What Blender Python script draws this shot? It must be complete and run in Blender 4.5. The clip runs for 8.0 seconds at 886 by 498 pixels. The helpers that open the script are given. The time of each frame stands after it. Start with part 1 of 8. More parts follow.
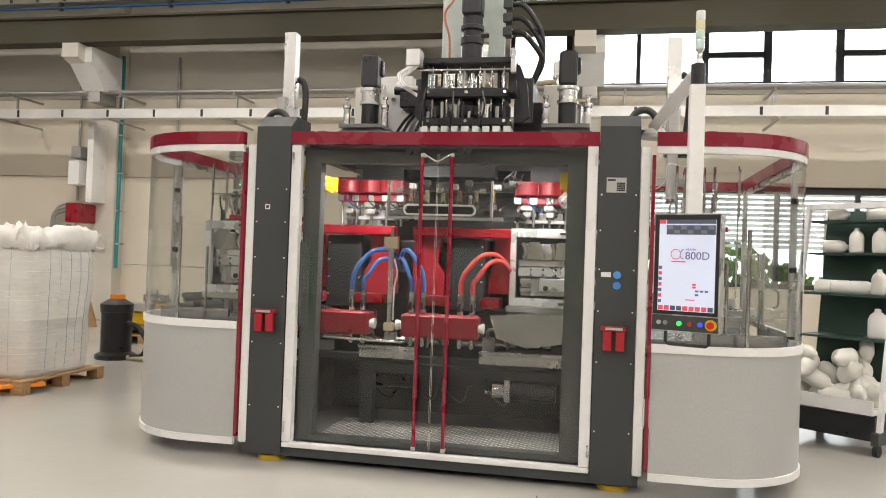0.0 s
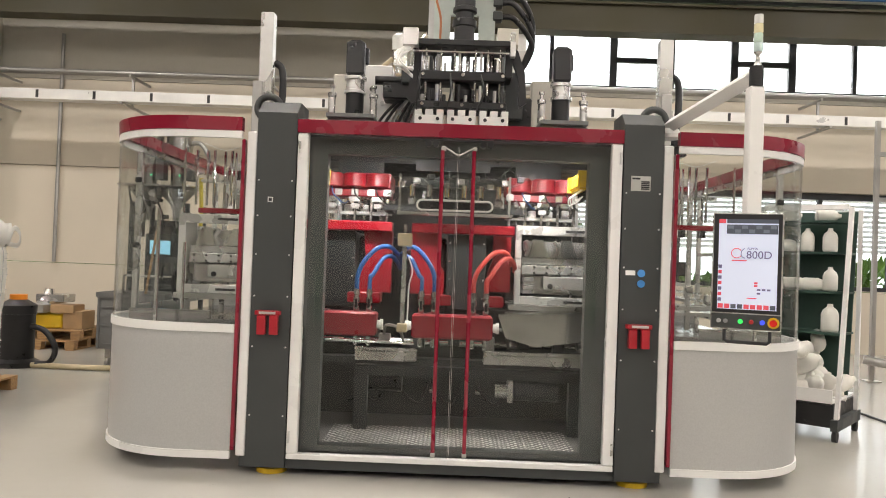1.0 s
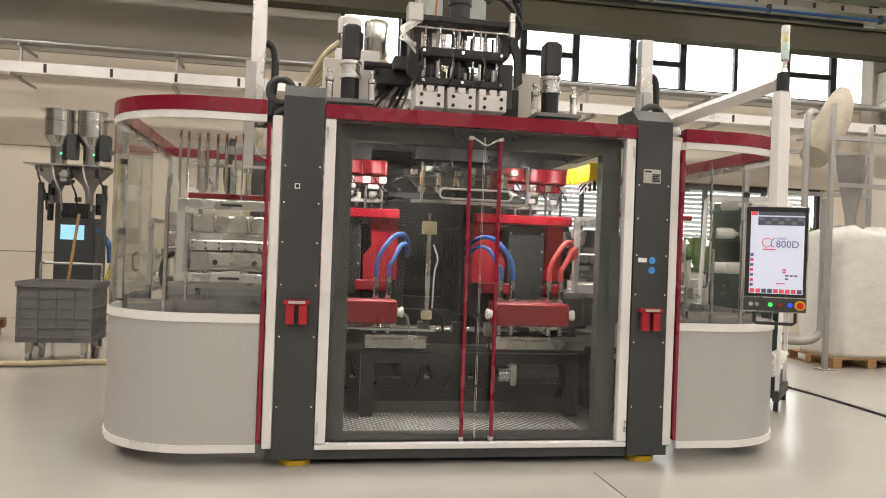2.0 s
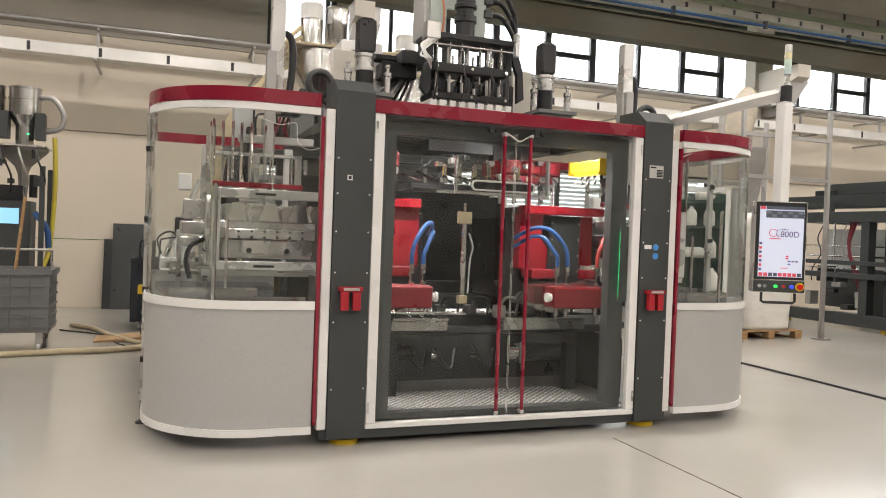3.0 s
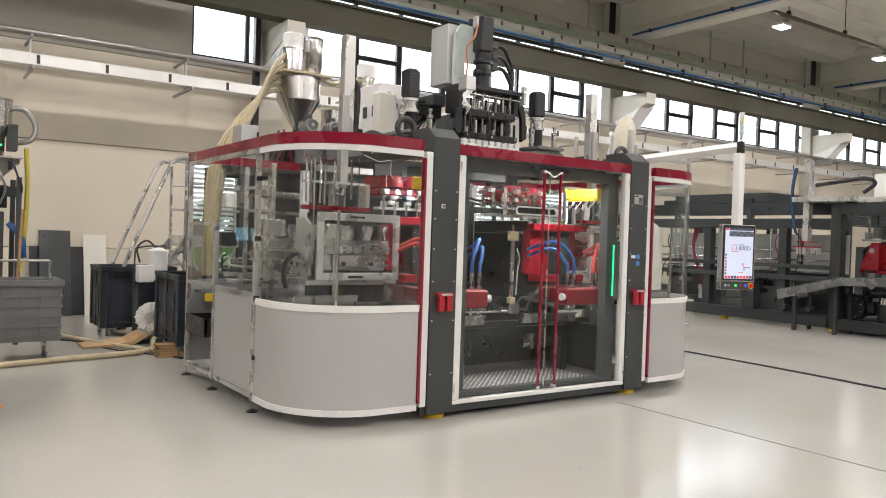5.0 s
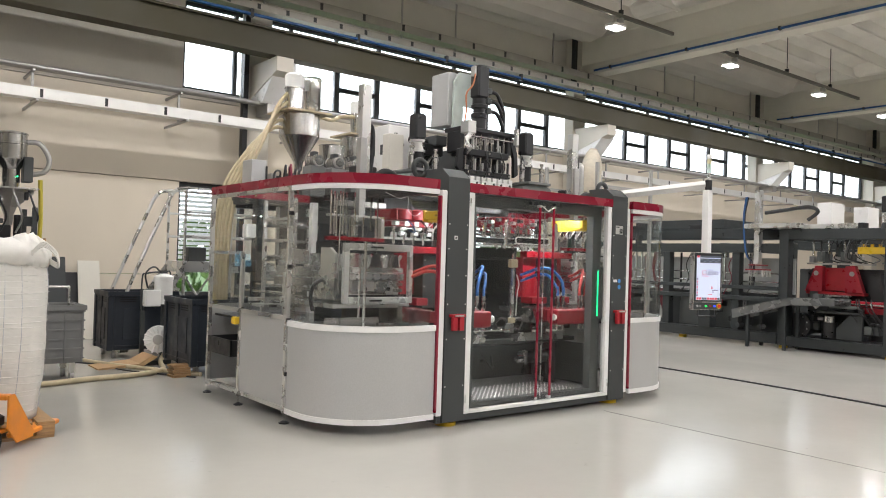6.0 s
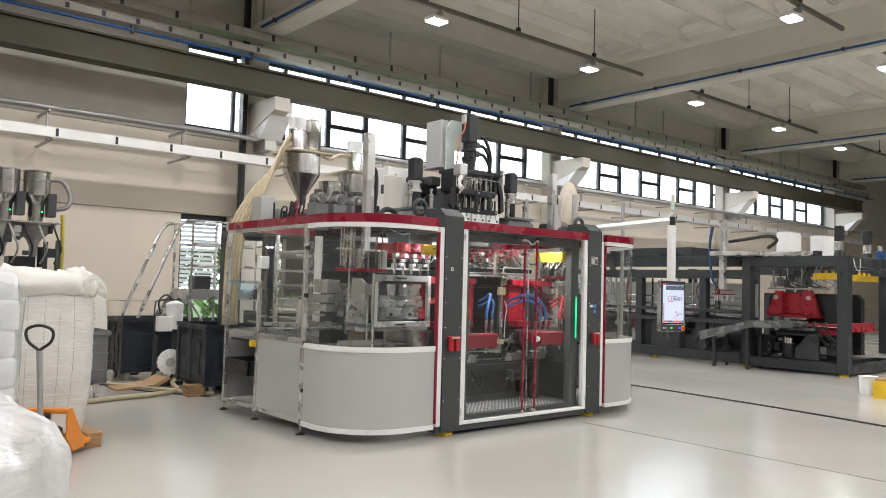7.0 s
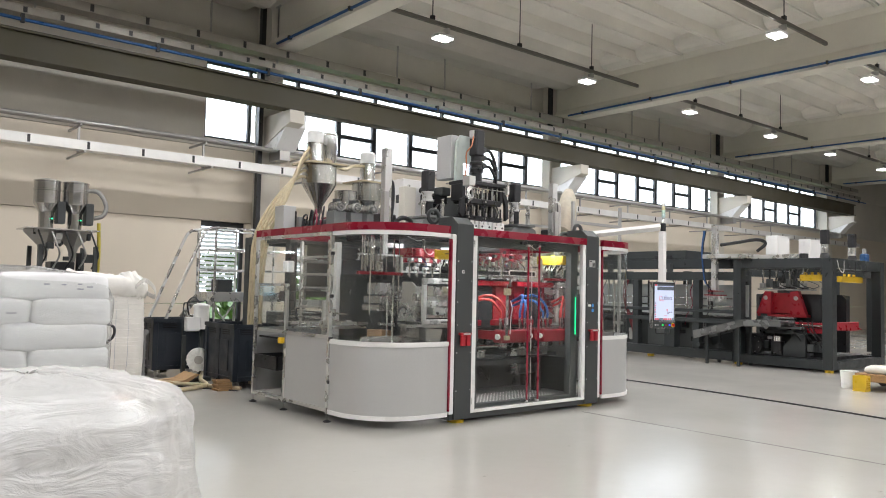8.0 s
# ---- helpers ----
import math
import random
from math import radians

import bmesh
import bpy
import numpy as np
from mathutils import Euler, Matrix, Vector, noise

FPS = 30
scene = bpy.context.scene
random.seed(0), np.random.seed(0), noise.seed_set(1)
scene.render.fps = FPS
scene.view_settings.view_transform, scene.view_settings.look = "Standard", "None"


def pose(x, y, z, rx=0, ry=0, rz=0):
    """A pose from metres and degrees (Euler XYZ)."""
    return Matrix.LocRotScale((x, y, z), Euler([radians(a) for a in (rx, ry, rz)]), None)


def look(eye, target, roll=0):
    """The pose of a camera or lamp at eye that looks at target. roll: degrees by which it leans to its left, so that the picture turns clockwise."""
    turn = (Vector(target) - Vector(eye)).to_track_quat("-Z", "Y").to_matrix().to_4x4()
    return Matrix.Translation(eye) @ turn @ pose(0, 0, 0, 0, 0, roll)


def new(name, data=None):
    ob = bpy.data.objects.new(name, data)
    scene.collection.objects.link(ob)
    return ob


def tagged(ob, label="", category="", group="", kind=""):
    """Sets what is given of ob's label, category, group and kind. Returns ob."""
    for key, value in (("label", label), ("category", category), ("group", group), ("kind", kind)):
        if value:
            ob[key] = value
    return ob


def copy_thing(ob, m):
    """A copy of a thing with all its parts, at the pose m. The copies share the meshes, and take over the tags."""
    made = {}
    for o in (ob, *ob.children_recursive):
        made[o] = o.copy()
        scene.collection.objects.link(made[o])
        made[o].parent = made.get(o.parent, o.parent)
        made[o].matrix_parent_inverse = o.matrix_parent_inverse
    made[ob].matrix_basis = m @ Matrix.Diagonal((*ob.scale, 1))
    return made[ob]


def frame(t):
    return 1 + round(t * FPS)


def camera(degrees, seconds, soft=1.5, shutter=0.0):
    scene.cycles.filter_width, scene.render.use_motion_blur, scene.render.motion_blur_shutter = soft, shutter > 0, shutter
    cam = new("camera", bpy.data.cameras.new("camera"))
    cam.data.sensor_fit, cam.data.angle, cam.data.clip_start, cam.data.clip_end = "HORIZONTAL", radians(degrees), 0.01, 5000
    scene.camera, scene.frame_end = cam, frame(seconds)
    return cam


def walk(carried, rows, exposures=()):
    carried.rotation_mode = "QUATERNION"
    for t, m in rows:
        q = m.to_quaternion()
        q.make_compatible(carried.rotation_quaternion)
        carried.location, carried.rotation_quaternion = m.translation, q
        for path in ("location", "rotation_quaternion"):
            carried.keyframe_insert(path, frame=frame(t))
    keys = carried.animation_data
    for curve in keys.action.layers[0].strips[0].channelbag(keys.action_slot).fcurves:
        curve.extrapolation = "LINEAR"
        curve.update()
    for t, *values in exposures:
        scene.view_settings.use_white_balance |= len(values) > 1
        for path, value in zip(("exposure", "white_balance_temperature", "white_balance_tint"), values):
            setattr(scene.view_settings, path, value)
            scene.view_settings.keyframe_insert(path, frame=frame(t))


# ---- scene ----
cam = camera(60.2, 8.0, 1.0)
METRES, EYE, TILT, LEAN, TURN = 9.2, 1.5, 0.0, 0.0, 11.4
ROWS = [
    (0.0, 0.0, 0.0, 0.0, -0.03, 0.88, -2.02),
    (0.5, -0.062, 0.0148, -0.0006, -5.42, 0.99, -2.11),
    (1.0, -0.1185, 0.0339, -0.0028, -10.71, 0.95, -2.12),
    (1.5, -0.18, 0.047, -0.0023, -16.24, 0.67, -2.11),
    (2.0, -0.2437, 0.0614, -0.0045, -21.68, 0.15, -2.09),
    (3.5, -0.4481, 0.0992, 0.0005, -36.36, -1.51, -2.12),
    (4.0, -0.5159, 0.1086, 0.0038, -40.42, -1.64, -2.12),
    (4.5, -0.5884, 0.1094, 0.0061, -43.61, -1.49, -2.04),
    (6.0, -0.7685, 0.0927, 0.0135, -49.78, 0.86, -1.74),
    (6.5, -0.8142, 0.0676, 0.015, -50.89, 1.96, -1.64),
    (7.0, -0.8712, 0.0406, 0.0181, -51.57, 2.72, -1.52),
    (7.5, -0.921, 0.0125, 0.0181, -51.81, 3.03, -1.4),
    (8.0, -0.9589, -0.0078, 0.0149, -51.6, 2.98, -1.29),
]
walk(cam, [(t, pose(0, 0, EYE, TILT, LEAN, TURN) @ pose(METRES * x, METRES * y, METRES * z, 90 + pitch, roll, yaw)) for t, x, y, z, yaw, pitch, roll in ROWS],
     exposures=[(0.0, 0.12, 6600, 13), (2.0, 0.0, 6850, 15), (3.5, 0.06, 6550, 14), (4.5, 0.12, 6400, 14), (6.5, 0.16, 6150, 13), (8.0, 0.14, 6050, 13)])

# ---- world and daylight ----
world = bpy.data.worlds.new("sky")
scene.world = world
world.use_nodes = True
wn = world.node_tree.nodes
sky = wn.new("ShaderNodeTexSky")
sky.sky_type, sky.sun_disc = "NISHITA", False
sky.sun_elevation, sky.sun_rotation = radians(48), radians(200)
sky.air_density, sky.dust_density = 1.0, 3.0
world.node_tree.links.new(sky.outputs[0], wn["Background"].inputs[0])
wn["Background"].inputs[1].default_value = 0.15

sun_data = bpy.data.lights.new("sun", "SUN")
sun_data.energy, sun_data.angle, sun_data.color = 1.2, radians(12), (1.0, 0.96, 0.9)
sun_ob = new("sun", sun_data)
sun_ob.matrix_basis = look((0, -30, 60), (0, 0, 0))


def area_light(name, place, target, w, hgt, power, color=(1, 1, 1)):
    d = bpy.data.lights.new(name, "AREA")
    d.shape, d.size, d.size_y, d.energy, d.color = "RECTANGLE", w, hgt, power, color
    ob = new(name, d)
    ob.matrix_basis = look(place, target)
    return ob


# daylight in the window bands
for wx in (4.2, 14.2, 24.2):
    area_light("daylight_north", (wx, 15.3, 5.75), (wx, 11.5, 2.6), 8.6, 1.7, 200, (0.97, 0.99, 1.0)).data.spread = radians(130)
# lamps under the luminaires
LAMP_X = (-13.1, -8.2, -3.2, 1.65, 6.45, 11.15, 16.0, 20.6, 25.5)
LAMP_Y = (10.55, 5.62, 0.7, -4.3, -9.2)
for ly in LAMP_Y:
    for lx in LAMP_X[:8]:
        area_light("luminaire_light", (lx, ly, 6.9), (lx, ly, 0), 0.36, 0.26, 105, (1.0, 0.97, 0.92))


# ---- materials ----
MATS = {}


def mat(name, color, rough=0.5, metal=0.0, vary=0.12, scale=6.0, bump=0.0, bump_scale=60.0, coat=0.0, stretch=(1, 1, 1), rough_vary=0.15, dirt=0.0):
    if name in MATS:
        return MATS[name]
    m = bpy.data.materials.new(name)
    m.use_nodes = True
    nt = m.node_tree
    b = nt.nodes["Principled BSDF"]
    b.inputs["Roughness"].default_value, b.inputs["Metallic"].default_value = rough, metal
    b.inputs["Coat Weight"].default_value = coat
    b.inputs["Coat Roughness"].default_value = 0.08
    tc, mp = nt.nodes.new("ShaderNodeTexCoord"), nt.nodes.new("ShaderNodeMapping")
    nt.links.new(tc.outputs["Object"], mp.inputs[0])
    mp.inputs["Scale"].default_value = stretch
    n1, n2 = nt.nodes.new("ShaderNodeTexNoise"), nt.nodes.new("ShaderNodeTexNoise")
    for n, s, d in ((n1, scale, 4), (n2, bump_scale, 3)):
        n.inputs["Scale"].default_value, n.inputs["Detail"].default_value = s, d
        nt.links.new(mp.outputs[0], n.inputs["Vector"])
    mix = nt.nodes.new("ShaderNodeMix")
    mix.data_type = "RGBA"
    c = np.array(color)
    mix.inputs["A"].default_value = (*np.clip(c * (1 - vary), 0, 1), 1)
    mix.inputs["B"].default_value = (*np.clip(c * (1 + vary), 0, 1), 1)
    add = nt.nodes.new("ShaderNodeMath")
    add.operation = "MULTIPLY_ADD"
    nt.links.new(n2.outputs[0], add.inputs[0])
    add.inputs[1].default_value = 0.4
    ramp = nt.nodes.new("ShaderNodeMapRange")
    ramp.inputs[1].default_value, ramp.inputs[2].default_value = 0.3, 0.7
    nt.links.new(n1.outputs[0], ramp.inputs[0])
    sub = nt.nodes.new("ShaderNodeMath")
    sub.operation = "SUBTRACT"
    nt.links.new(ramp.outputs[0], sub.inputs[0])
    sub.inputs[1].default_value = 0.2
    nt.links.new(sub.outputs[0], add.inputs[2])
    nt.links.new(add.outputs[0], mix.inputs["Factor"])
    nt.links.new(mix.outputs["Result"], b.inputs["Base Color"])
    rr = nt.nodes.new("ShaderNodeMapRange")
    rr.inputs[3].default_value, rr.inputs[4].default_value = max(0.02, rough - rough_vary), min(1, rough + rough_vary)
    rr.inputs[1].default_value, rr.inputs[2].default_value = 0.3, 0.7
    nt.links.new(n1.outputs[0], rr.inputs[0])
    nt.links.new(rr.outputs[0], b.inputs["Roughness"])
    if bump:
        bp = nt.nodes.new("ShaderNodeBump")
        bp.inputs["Strength"].default_value, bp.inputs["Distance"].default_value = bump, 0.01
        nt.links.new(n2.outputs[0], bp.inputs["Height"])
        nt.links.new(bp.outputs[0], b.inputs["Normal"])
    MATS[name] = m
    return m


def glass_mat(name, tint=(1, 1, 1), gloss=0.045, rough=0.01, film=0.0):
    """A thin pane: clear, with mirror gloss that grows at grazing angles, and a little scattering where it is milky."""
    m = bpy.data.materials.new(name)
    m.use_nodes = True
    nt = m.node_tree
    nt.nodes.remove(nt.nodes["Principled BSDF"])
    out = nt.nodes["Material Output"]
    tr, gl, lw, mx = (nt.nodes.new("ShaderNode" + k) for k in ("BsdfTransparent", "BsdfGlossy", "LayerWeight", "MixShader"))
    pw, ma = nt.nodes.new("ShaderNodeMath"), nt.nodes.new("ShaderNodeMath")
    tr.inputs[0].default_value = (*tint, 1)
    gl.inputs["Roughness"].default_value = rough
    lw.inputs[0].default_value = 0.5
    pw.operation, ma.operation = "POWER", "MULTIPLY_ADD"
    pw.inputs[1].default_value = 5.0
    ma.inputs[1].default_value, ma.inputs[2].default_value = 0.85, gloss
    nt.links.new(lw.outputs["Facing"], pw.inputs[0])
    nt.links.new(pw.outputs[0], ma.inputs[0])
    nt.links.new(ma.outputs[0], mx.inputs[0])
    nt.links.new(tr.outputs[0], mx.inputs[1])
    nt.links.new(gl.outputs[0], mx.inputs[2])
    last = mx
    if film:
        tcn, nz, bpn = nt.nodes.new("ShaderNodeTexCoord"), nt.nodes.new("ShaderNodeTexNoise"), nt.nodes.new("ShaderNodeBump")
        mpn = nt.nodes.new("ShaderNodeMapping")
        mpn.inputs["Scale"].default_value, mpn.inputs["Rotation"].default_value = (1.6, 2.2, 4.6), (0.9, 0.5, 0.6)
        nz.inputs["Scale"].default_value, nz.inputs["Detail"].default_value, nz.inputs["Distortion"].default_value = 1.9, 5.0, 1.6
        bpn.inputs["Strength"].default_value, bpn.inputs["Distance"].default_value = 0.75, 0.05
        nt.links.new(tcn.outputs["Object"], mpn.inputs[0])
        nt.links.new(mpn.outputs[0], nz.inputs["Vector"])
        nt.links.new(nz.outputs[0], bpn.inputs["Height"])
        nt.links.new(bpn.outputs[0], gl.inputs["Normal"])
        df, m2 = nt.nodes.new("ShaderNodeBsdfDiffuse"), nt.nodes.new("ShaderNodeMixShader")
        m2.inputs[0].default_value = film
        df.inputs[0].default_value = (0.93, 0.915, 0.89, 1)
        nt.links.new(bpn.outputs[0], df.inputs["Normal"])
        nt.links.new(mx.outputs[0], m2.inputs[1])
        nt.links.new(df.outputs[0], m2.inputs[2])
        last = m2
    nt.links.new(last.outputs[0], out.inputs[0])
    return m


def glow_mat(name, color, strength):
    m = bpy.data.materials.new(name)
    m.use_nodes = True
    b = m.node_tree.nodes["Principled BSDF"]
    b.inputs["Base Color"].default_value = (*color, 1)
    b.inputs["Emission Color"].default_value = (*color, 1)
    b.inputs["Emission Strength"].default_value = strength
    return m


WALL = mat("cream_wall_paint", (0.66, 0.59, 0.48), 0.7, vary=0.05, scale=0.6, bump=0.05, bump_scale=40)
WALL_UP = mat("grey_concrete_panel", (0.60, 0.57, 0.50), 0.8, vary=0.08, scale=0.7, bump=0.08, bump_scale=30)
CONC = mat("painted_concrete", (0.70, 0.67, 0.59), 0.75, vary=0.07, scale=0.8, bump=0.06, bump_scale=25)
CEIL = mat("ceiling_concrete", (0.76, 0.735, 0.67), 0.8, vary=0.08, scale=0.9, bump=0.08, bump_scale=25)
PILLAR = mat("pillar_paint", (0.62, 0.58, 0.50), 0.7, vary=0.06, scale=1.2, bump=0.05)
OLIVE = mat("olive_crane_paint", (0.06, 0.053, 0.031), 0.7, vary=0.1, scale=1.0)
STEEL = mat("brushed_steel", (0.58, 0.57, 0.55), 0.26, 0.9, vary=0.05, scale=3, rough_vary=0.04)
GALV = mat("galvanised_steel", (0.42, 0.41, 0.39), 0.42, 0.7, vary=0.08, scale=5, rough_vary=0.08)
TRAYM = mat("bright_tray_steel", (0.72, 0.71, 0.68), 0.35, 0.45, vary=0.08, scale=2, rough_vary=0.08)
DULLTRAY = mat("dull_tray_steel", (0.36, 0.34, 0.295), 0.5, 0.4, vary=0.12, scale=3)
GUTTER = mat("gutter_concrete", (0.50, 0.475, 0.42), 0.8, vary=0.08, scale=0.9, bump=0.08, bump_scale=25)
CHROME = mat("chrome", (0.78, 0.78, 0.77), 0.12, 1.0, vary=0.05, rough_vary=0.06)
ALU = mat("aluminium_profile", (0.60, 0.595, 0.57), 0.3, 0.8, vary=0.06, scale=4)
WHITE = mat("white_lacquer", (0.78, 0.77, 0.745), 0.36, vary=0.03, scale=3)
WHITE_P = mat("white_plastic", (0.8, 0.8, 0.77), 0.35, vary=0.03)
GREYP = mat("silver_grey_panel", (0.50, 0.50, 0.49), 0.4, 0.35, vary=0.05, scale=90, coat=0.1, rough_vary=0.05)
DARK = mat("anthracite_lacquer", (0.024, 0.028, 0.028), 0.42, vary=0.1, scale=5)
DARK2 = mat("dark_grey_frame", (0.043, 0.047, 0.046), 0.5, vary=0.1, scale=4)
BLACK = mat("black_plastic", (0.016, 0.016, 0.017), 0.4, vary=0.2, scale=10)
BLACKM = mat("black_steel", (0.018, 0.018, 0.019), 0.4, 0.2, vary=0.2, scale=8)
RED = mat("crimson_lacquer", (0.235, 0.006, 0.024), 0.28, vary=0.06, scale=3, coat=0.4)
RED2 = mat("red_machine_paint", (0.285, 0.01, 0.02), 0.35, vary=0.1, scale=6)
REDP = mat("red_plastic", (0.38, 0.012, 0.022), 0.4, vary=0.06)
REDHOSE = mat("red_hose", (0.62, 0.07, 0.06), 0.45, vary=0.08)
BLUEHOSE = mat("blue_hose", (0.03, 0.13, 0.38), 0.42, vary=0.1)
BLUE = mat("blue_paint", (0.02, 0.085, 0.24), 0.4, vary=0.1)
TEAL = mat("teal_pipe_paint", (0.03, 0.24, 0.25), 0.45, vary=0.1)
YELLOW = mat("yellow_lacquer", (0.72, 0.47, 0.02), 0.4, vary=0.08)
ORANGE = mat("orange_lacquer", (0.72, 0.24, 0.02), 0.4, vary=0.1)
CREAMHOSE = mat("cream_hose", (0.50, 0.42, 0.27), 0.5, vary=0.12, scale=12)
YELHOSE = mat("yellow_hose", (0.55, 0.45, 0.05), 0.4, vary=0.1)
WOOD = mat("pallet_wood", (0.34, 0.20, 0.09), 0.7, vary=0.25, scale=5, stretch=(1, 8, 8), bump=0.2, bump_scale=30)
CARD = mat("cardboard", (0.42, 0.27, 0.14), 0.8, vary=0.1, scale=6)
BINBLUE = mat("blue_grey_bin_plastic", (0.017, 0.022, 0.03), 0.45, vary=0.15, scale=5)
BINGREY = mat("grey_bin_plastic", (0.16, 0.16, 0.155), 0.5, vary=0.12, scale=5)
MIDG = mat("mid_grey_lacquer", (0.17, 0.175, 0.17), 0.45, vary=0.08)
RUBBER = mat("rubber", (0.02, 0.02, 0.02), 0.7, vary=0.2)
GREENPAN = mat("dark_green_rack_panel", (0.02, 0.055, 0.04), 0.5, vary=0.12)
BAG = mat("woven_white_bag", (0.68, 0.66, 0.61), 0.5, vary=0.06, scale=3, bump=0.5, bump_scale=6, stretch=(1.5, 1.5, 3), coat=0.15)
SACK = mat("white_sack_plastic", (0.76, 0.76, 0.755), 0.38, vary=0.06, scale=3, bump=1.0, bump_scale=4, stretch=(1, 1, 2.5), coat=0.6)
SEAM = mat("grey_seam_thread", (0.42, 0.44, 0.5), 0.6)
STRAND = mat("film_strand_plastic", (0.84, 0.82, 0.78), 0.15, coat=0.5)
BOTTLE = mat("milky_bottle_plastic", (0.76, 0.74, 0.68), 0.4, vary=0.05)
GRASS = mat("grass", (0.10, 0.19, 0.04), 0.9, vary=0.4, scale=2)
LEAF = mat("hedge_leaves", (0.10, 0.2, 0.03), 0.7, vary=0.4, scale=9)
GLASS = glass_mat("clear_polycarbonate", (0.965, 0.975, 0.97), 0.04)
GLASS_D = glass_mat("smoked_door_pane", (0.89, 0.90, 0.895), 0.035)
GLASS_W = glass_mat("window_glass", (0.95, 0.965, 0.965))
FILM = glass_mat("stretch_film", (0.955, 0.96, 0.96), 0.2, 0.14, 0.34)
FILM2 = glass_mat("tight_film", (0.95, 0.96, 0.96), 0.1, 0.08, 0.06)
POLISH = mat("polished_steel", (0.5, 0.49, 0.47), 0.16, 0.95, vary=0.06, rough_vary=0.04)
SLATE = mat("slate_grey_sheet", (0.11, 0.118, 0.112), 0.45, 0.2, vary=0.1, scale=2)
LAMPGLOW = glow_mat("luminaire_glow", (1.0, 0.97, 0.9), 25)
GREENGLOW = glow_mat("green_led_glow", (0.02, 0.75, 0.25), 2.2)


def floor_mat():
    m = mat("epoxy_floor", (0.43, 0.412, 0.375), 0.18, vary=0.05, scale=0.5, bump=0.0, bump_scale=9, coat=0.0, rough_vary=0.025)
    nt = m.node_tree
    b = nt.nodes["Principled BSDF"]
    old = b.inputs["Base Color"].links[0].from_socket
    tc, n, v, r, r2, mx, mul = (nt.nodes.new("ShaderNode" + k) for k in ("TexCoord", "TexNoise", "TexNoise", "MapRange", "MapRange", "Mix", "Math"))
    n.inputs["Scale"].default_value, n.inputs["Detail"].default_value, n.inputs["Roughness"].default_value = 5.5, 9, 0.7
    v.inputs["Scale"].default_value, v.inputs["Detail"].default_value = 0.55, 2
    for q in (n, v):
        nt.links.new(tc.outputs["Object"], q.inputs["Vector"])
    r.inputs[1].default_value, r.inputs[2].default_value = 0.64, 0.72
    r2.inputs[1].default_value, r2.inputs[2].default_value = 0.47, 0.66
    mul.operation = "MULTIPLY"
    nt.links.new(n.outputs[0], r.inputs[0])
    nt.links.new(v.outputs[0], r2.inputs[0])
    nt.links.new(r.outputs[0], mul.inputs[0])
    nt.links.new(r2.outputs[0], mul.inputs[1])
    mx.data_type = "RGBA"
    mx.inputs["B"].default_value = (0.24, 0.225, 0.2, 1)
    nt.links.new(old, mx.inputs["A"])
    nt.links.new(mul.outputs[0], mx.inputs["Factor"])
    nt.links.new(mx.outputs["Result"], b.inputs["Base Color"])
    return m


FLOOR = floor_mat()


# ---- mesh helpers ----
def box(bm, x0, x1, y0, y1, z0, z1, b=0.0):
    """A box; b: chamfer of its long edges."""
    if x1 < x0: x0, x1 = x1, x0
    if y1 < y0: y0, y1 = y1, y0
    if z1 < z0: z0, z1 = z1, z0
    b = min(b, (x1 - x0) * 0.4, (y1 - y0) * 0.4, (z1 - z0) * 0.4)
    if b <= 0:
        vs = [bm.verts.new(p) for p in ((x0, y0, z0), (x1, y0, z0), (x1, y1, z0), (x0, y1, z0), (x0, y0, z1), (x1, y0, z1), (x1, y1, z1), (x0, y1, z1))]
        for f in ((3, 2, 1, 0), (4, 5, 6, 7), (0, 1, 5, 4), (1, 2, 6, 5), (2, 3, 7, 6), (3, 0, 4, 7)):
            bm.faces.new([vs[i] for i in f])
        return
    rings = []
    for z, e in ((z0, b), (z0 + b, 0), (z1 - b, 0), (z1, b)):
        c = b + e if e else b
        xa, xb, ya, yb = x0 + e, x1 - e, y0 + e, y1 - e
        k = b * 0.7
        rings.append([bm.verts.new((px, py, z)) for px, py in ((xa + k, ya), (xb - k, ya), (xb, ya + k), (xb, yb - k), (xb - k, yb), (xa + k, yb), (xa, yb - k), (xa, ya + k))])
    bm.faces.new(rings[0][::-1])
    bm.faces.new(rings[-1])
    for r, s in zip(rings, rings[1:]):
        for i in range(8):
            bm.faces.new((r[i], r[(i + 1) % 8], s[(i + 1) % 8], s[i]))


def frames_along(pts):
    pts = [Vector(p) for p in pts]
    out, up = [], None
    for i, p in enumerate(pts):
        d = (pts[min(i + 1, len(pts) - 1)] - pts[max(i - 1, 0)]).normalized()
        if up is None:
            up = Vector((0, 0, 1)) if abs(d.z) < 0.9 else Vector((1, 0, 0))
        side = d.cross(up)
        if side.length < 1e-4:
            side = d.orthogonal()
        side.normalize()
        up = side.cross(d).normalized()
        out.append((p, side, up))
    return out


def tube(bm, pts, r, seg=10, cap=True, radii=None):
    """A round tube along pts."""
    rings = []
    for i, (p, a, b) in enumerate(frames_along(pts)):
        q = radii[i] if radii else r
        rings.append([bm.verts.new(p + a * (q * math.cos(2 * math.pi * k / seg)) + b * (q * math.sin(2 * math.pi * k / seg))) for k in range(seg)])
    for r0, r1 in zip(rings, rings[1:]):
        for k in range(seg):
            f = bm.faces.new((r0[k], r0[(k + 1) % seg], r1[(k + 1) % seg], r1[k]))
            f.smooth = seg > 6
    if cap:
        for f in (bm.faces.new(rings[0][::-1]), bm.faces.new(rings[-1])):
            for e in f.edges:
                e.smooth = False


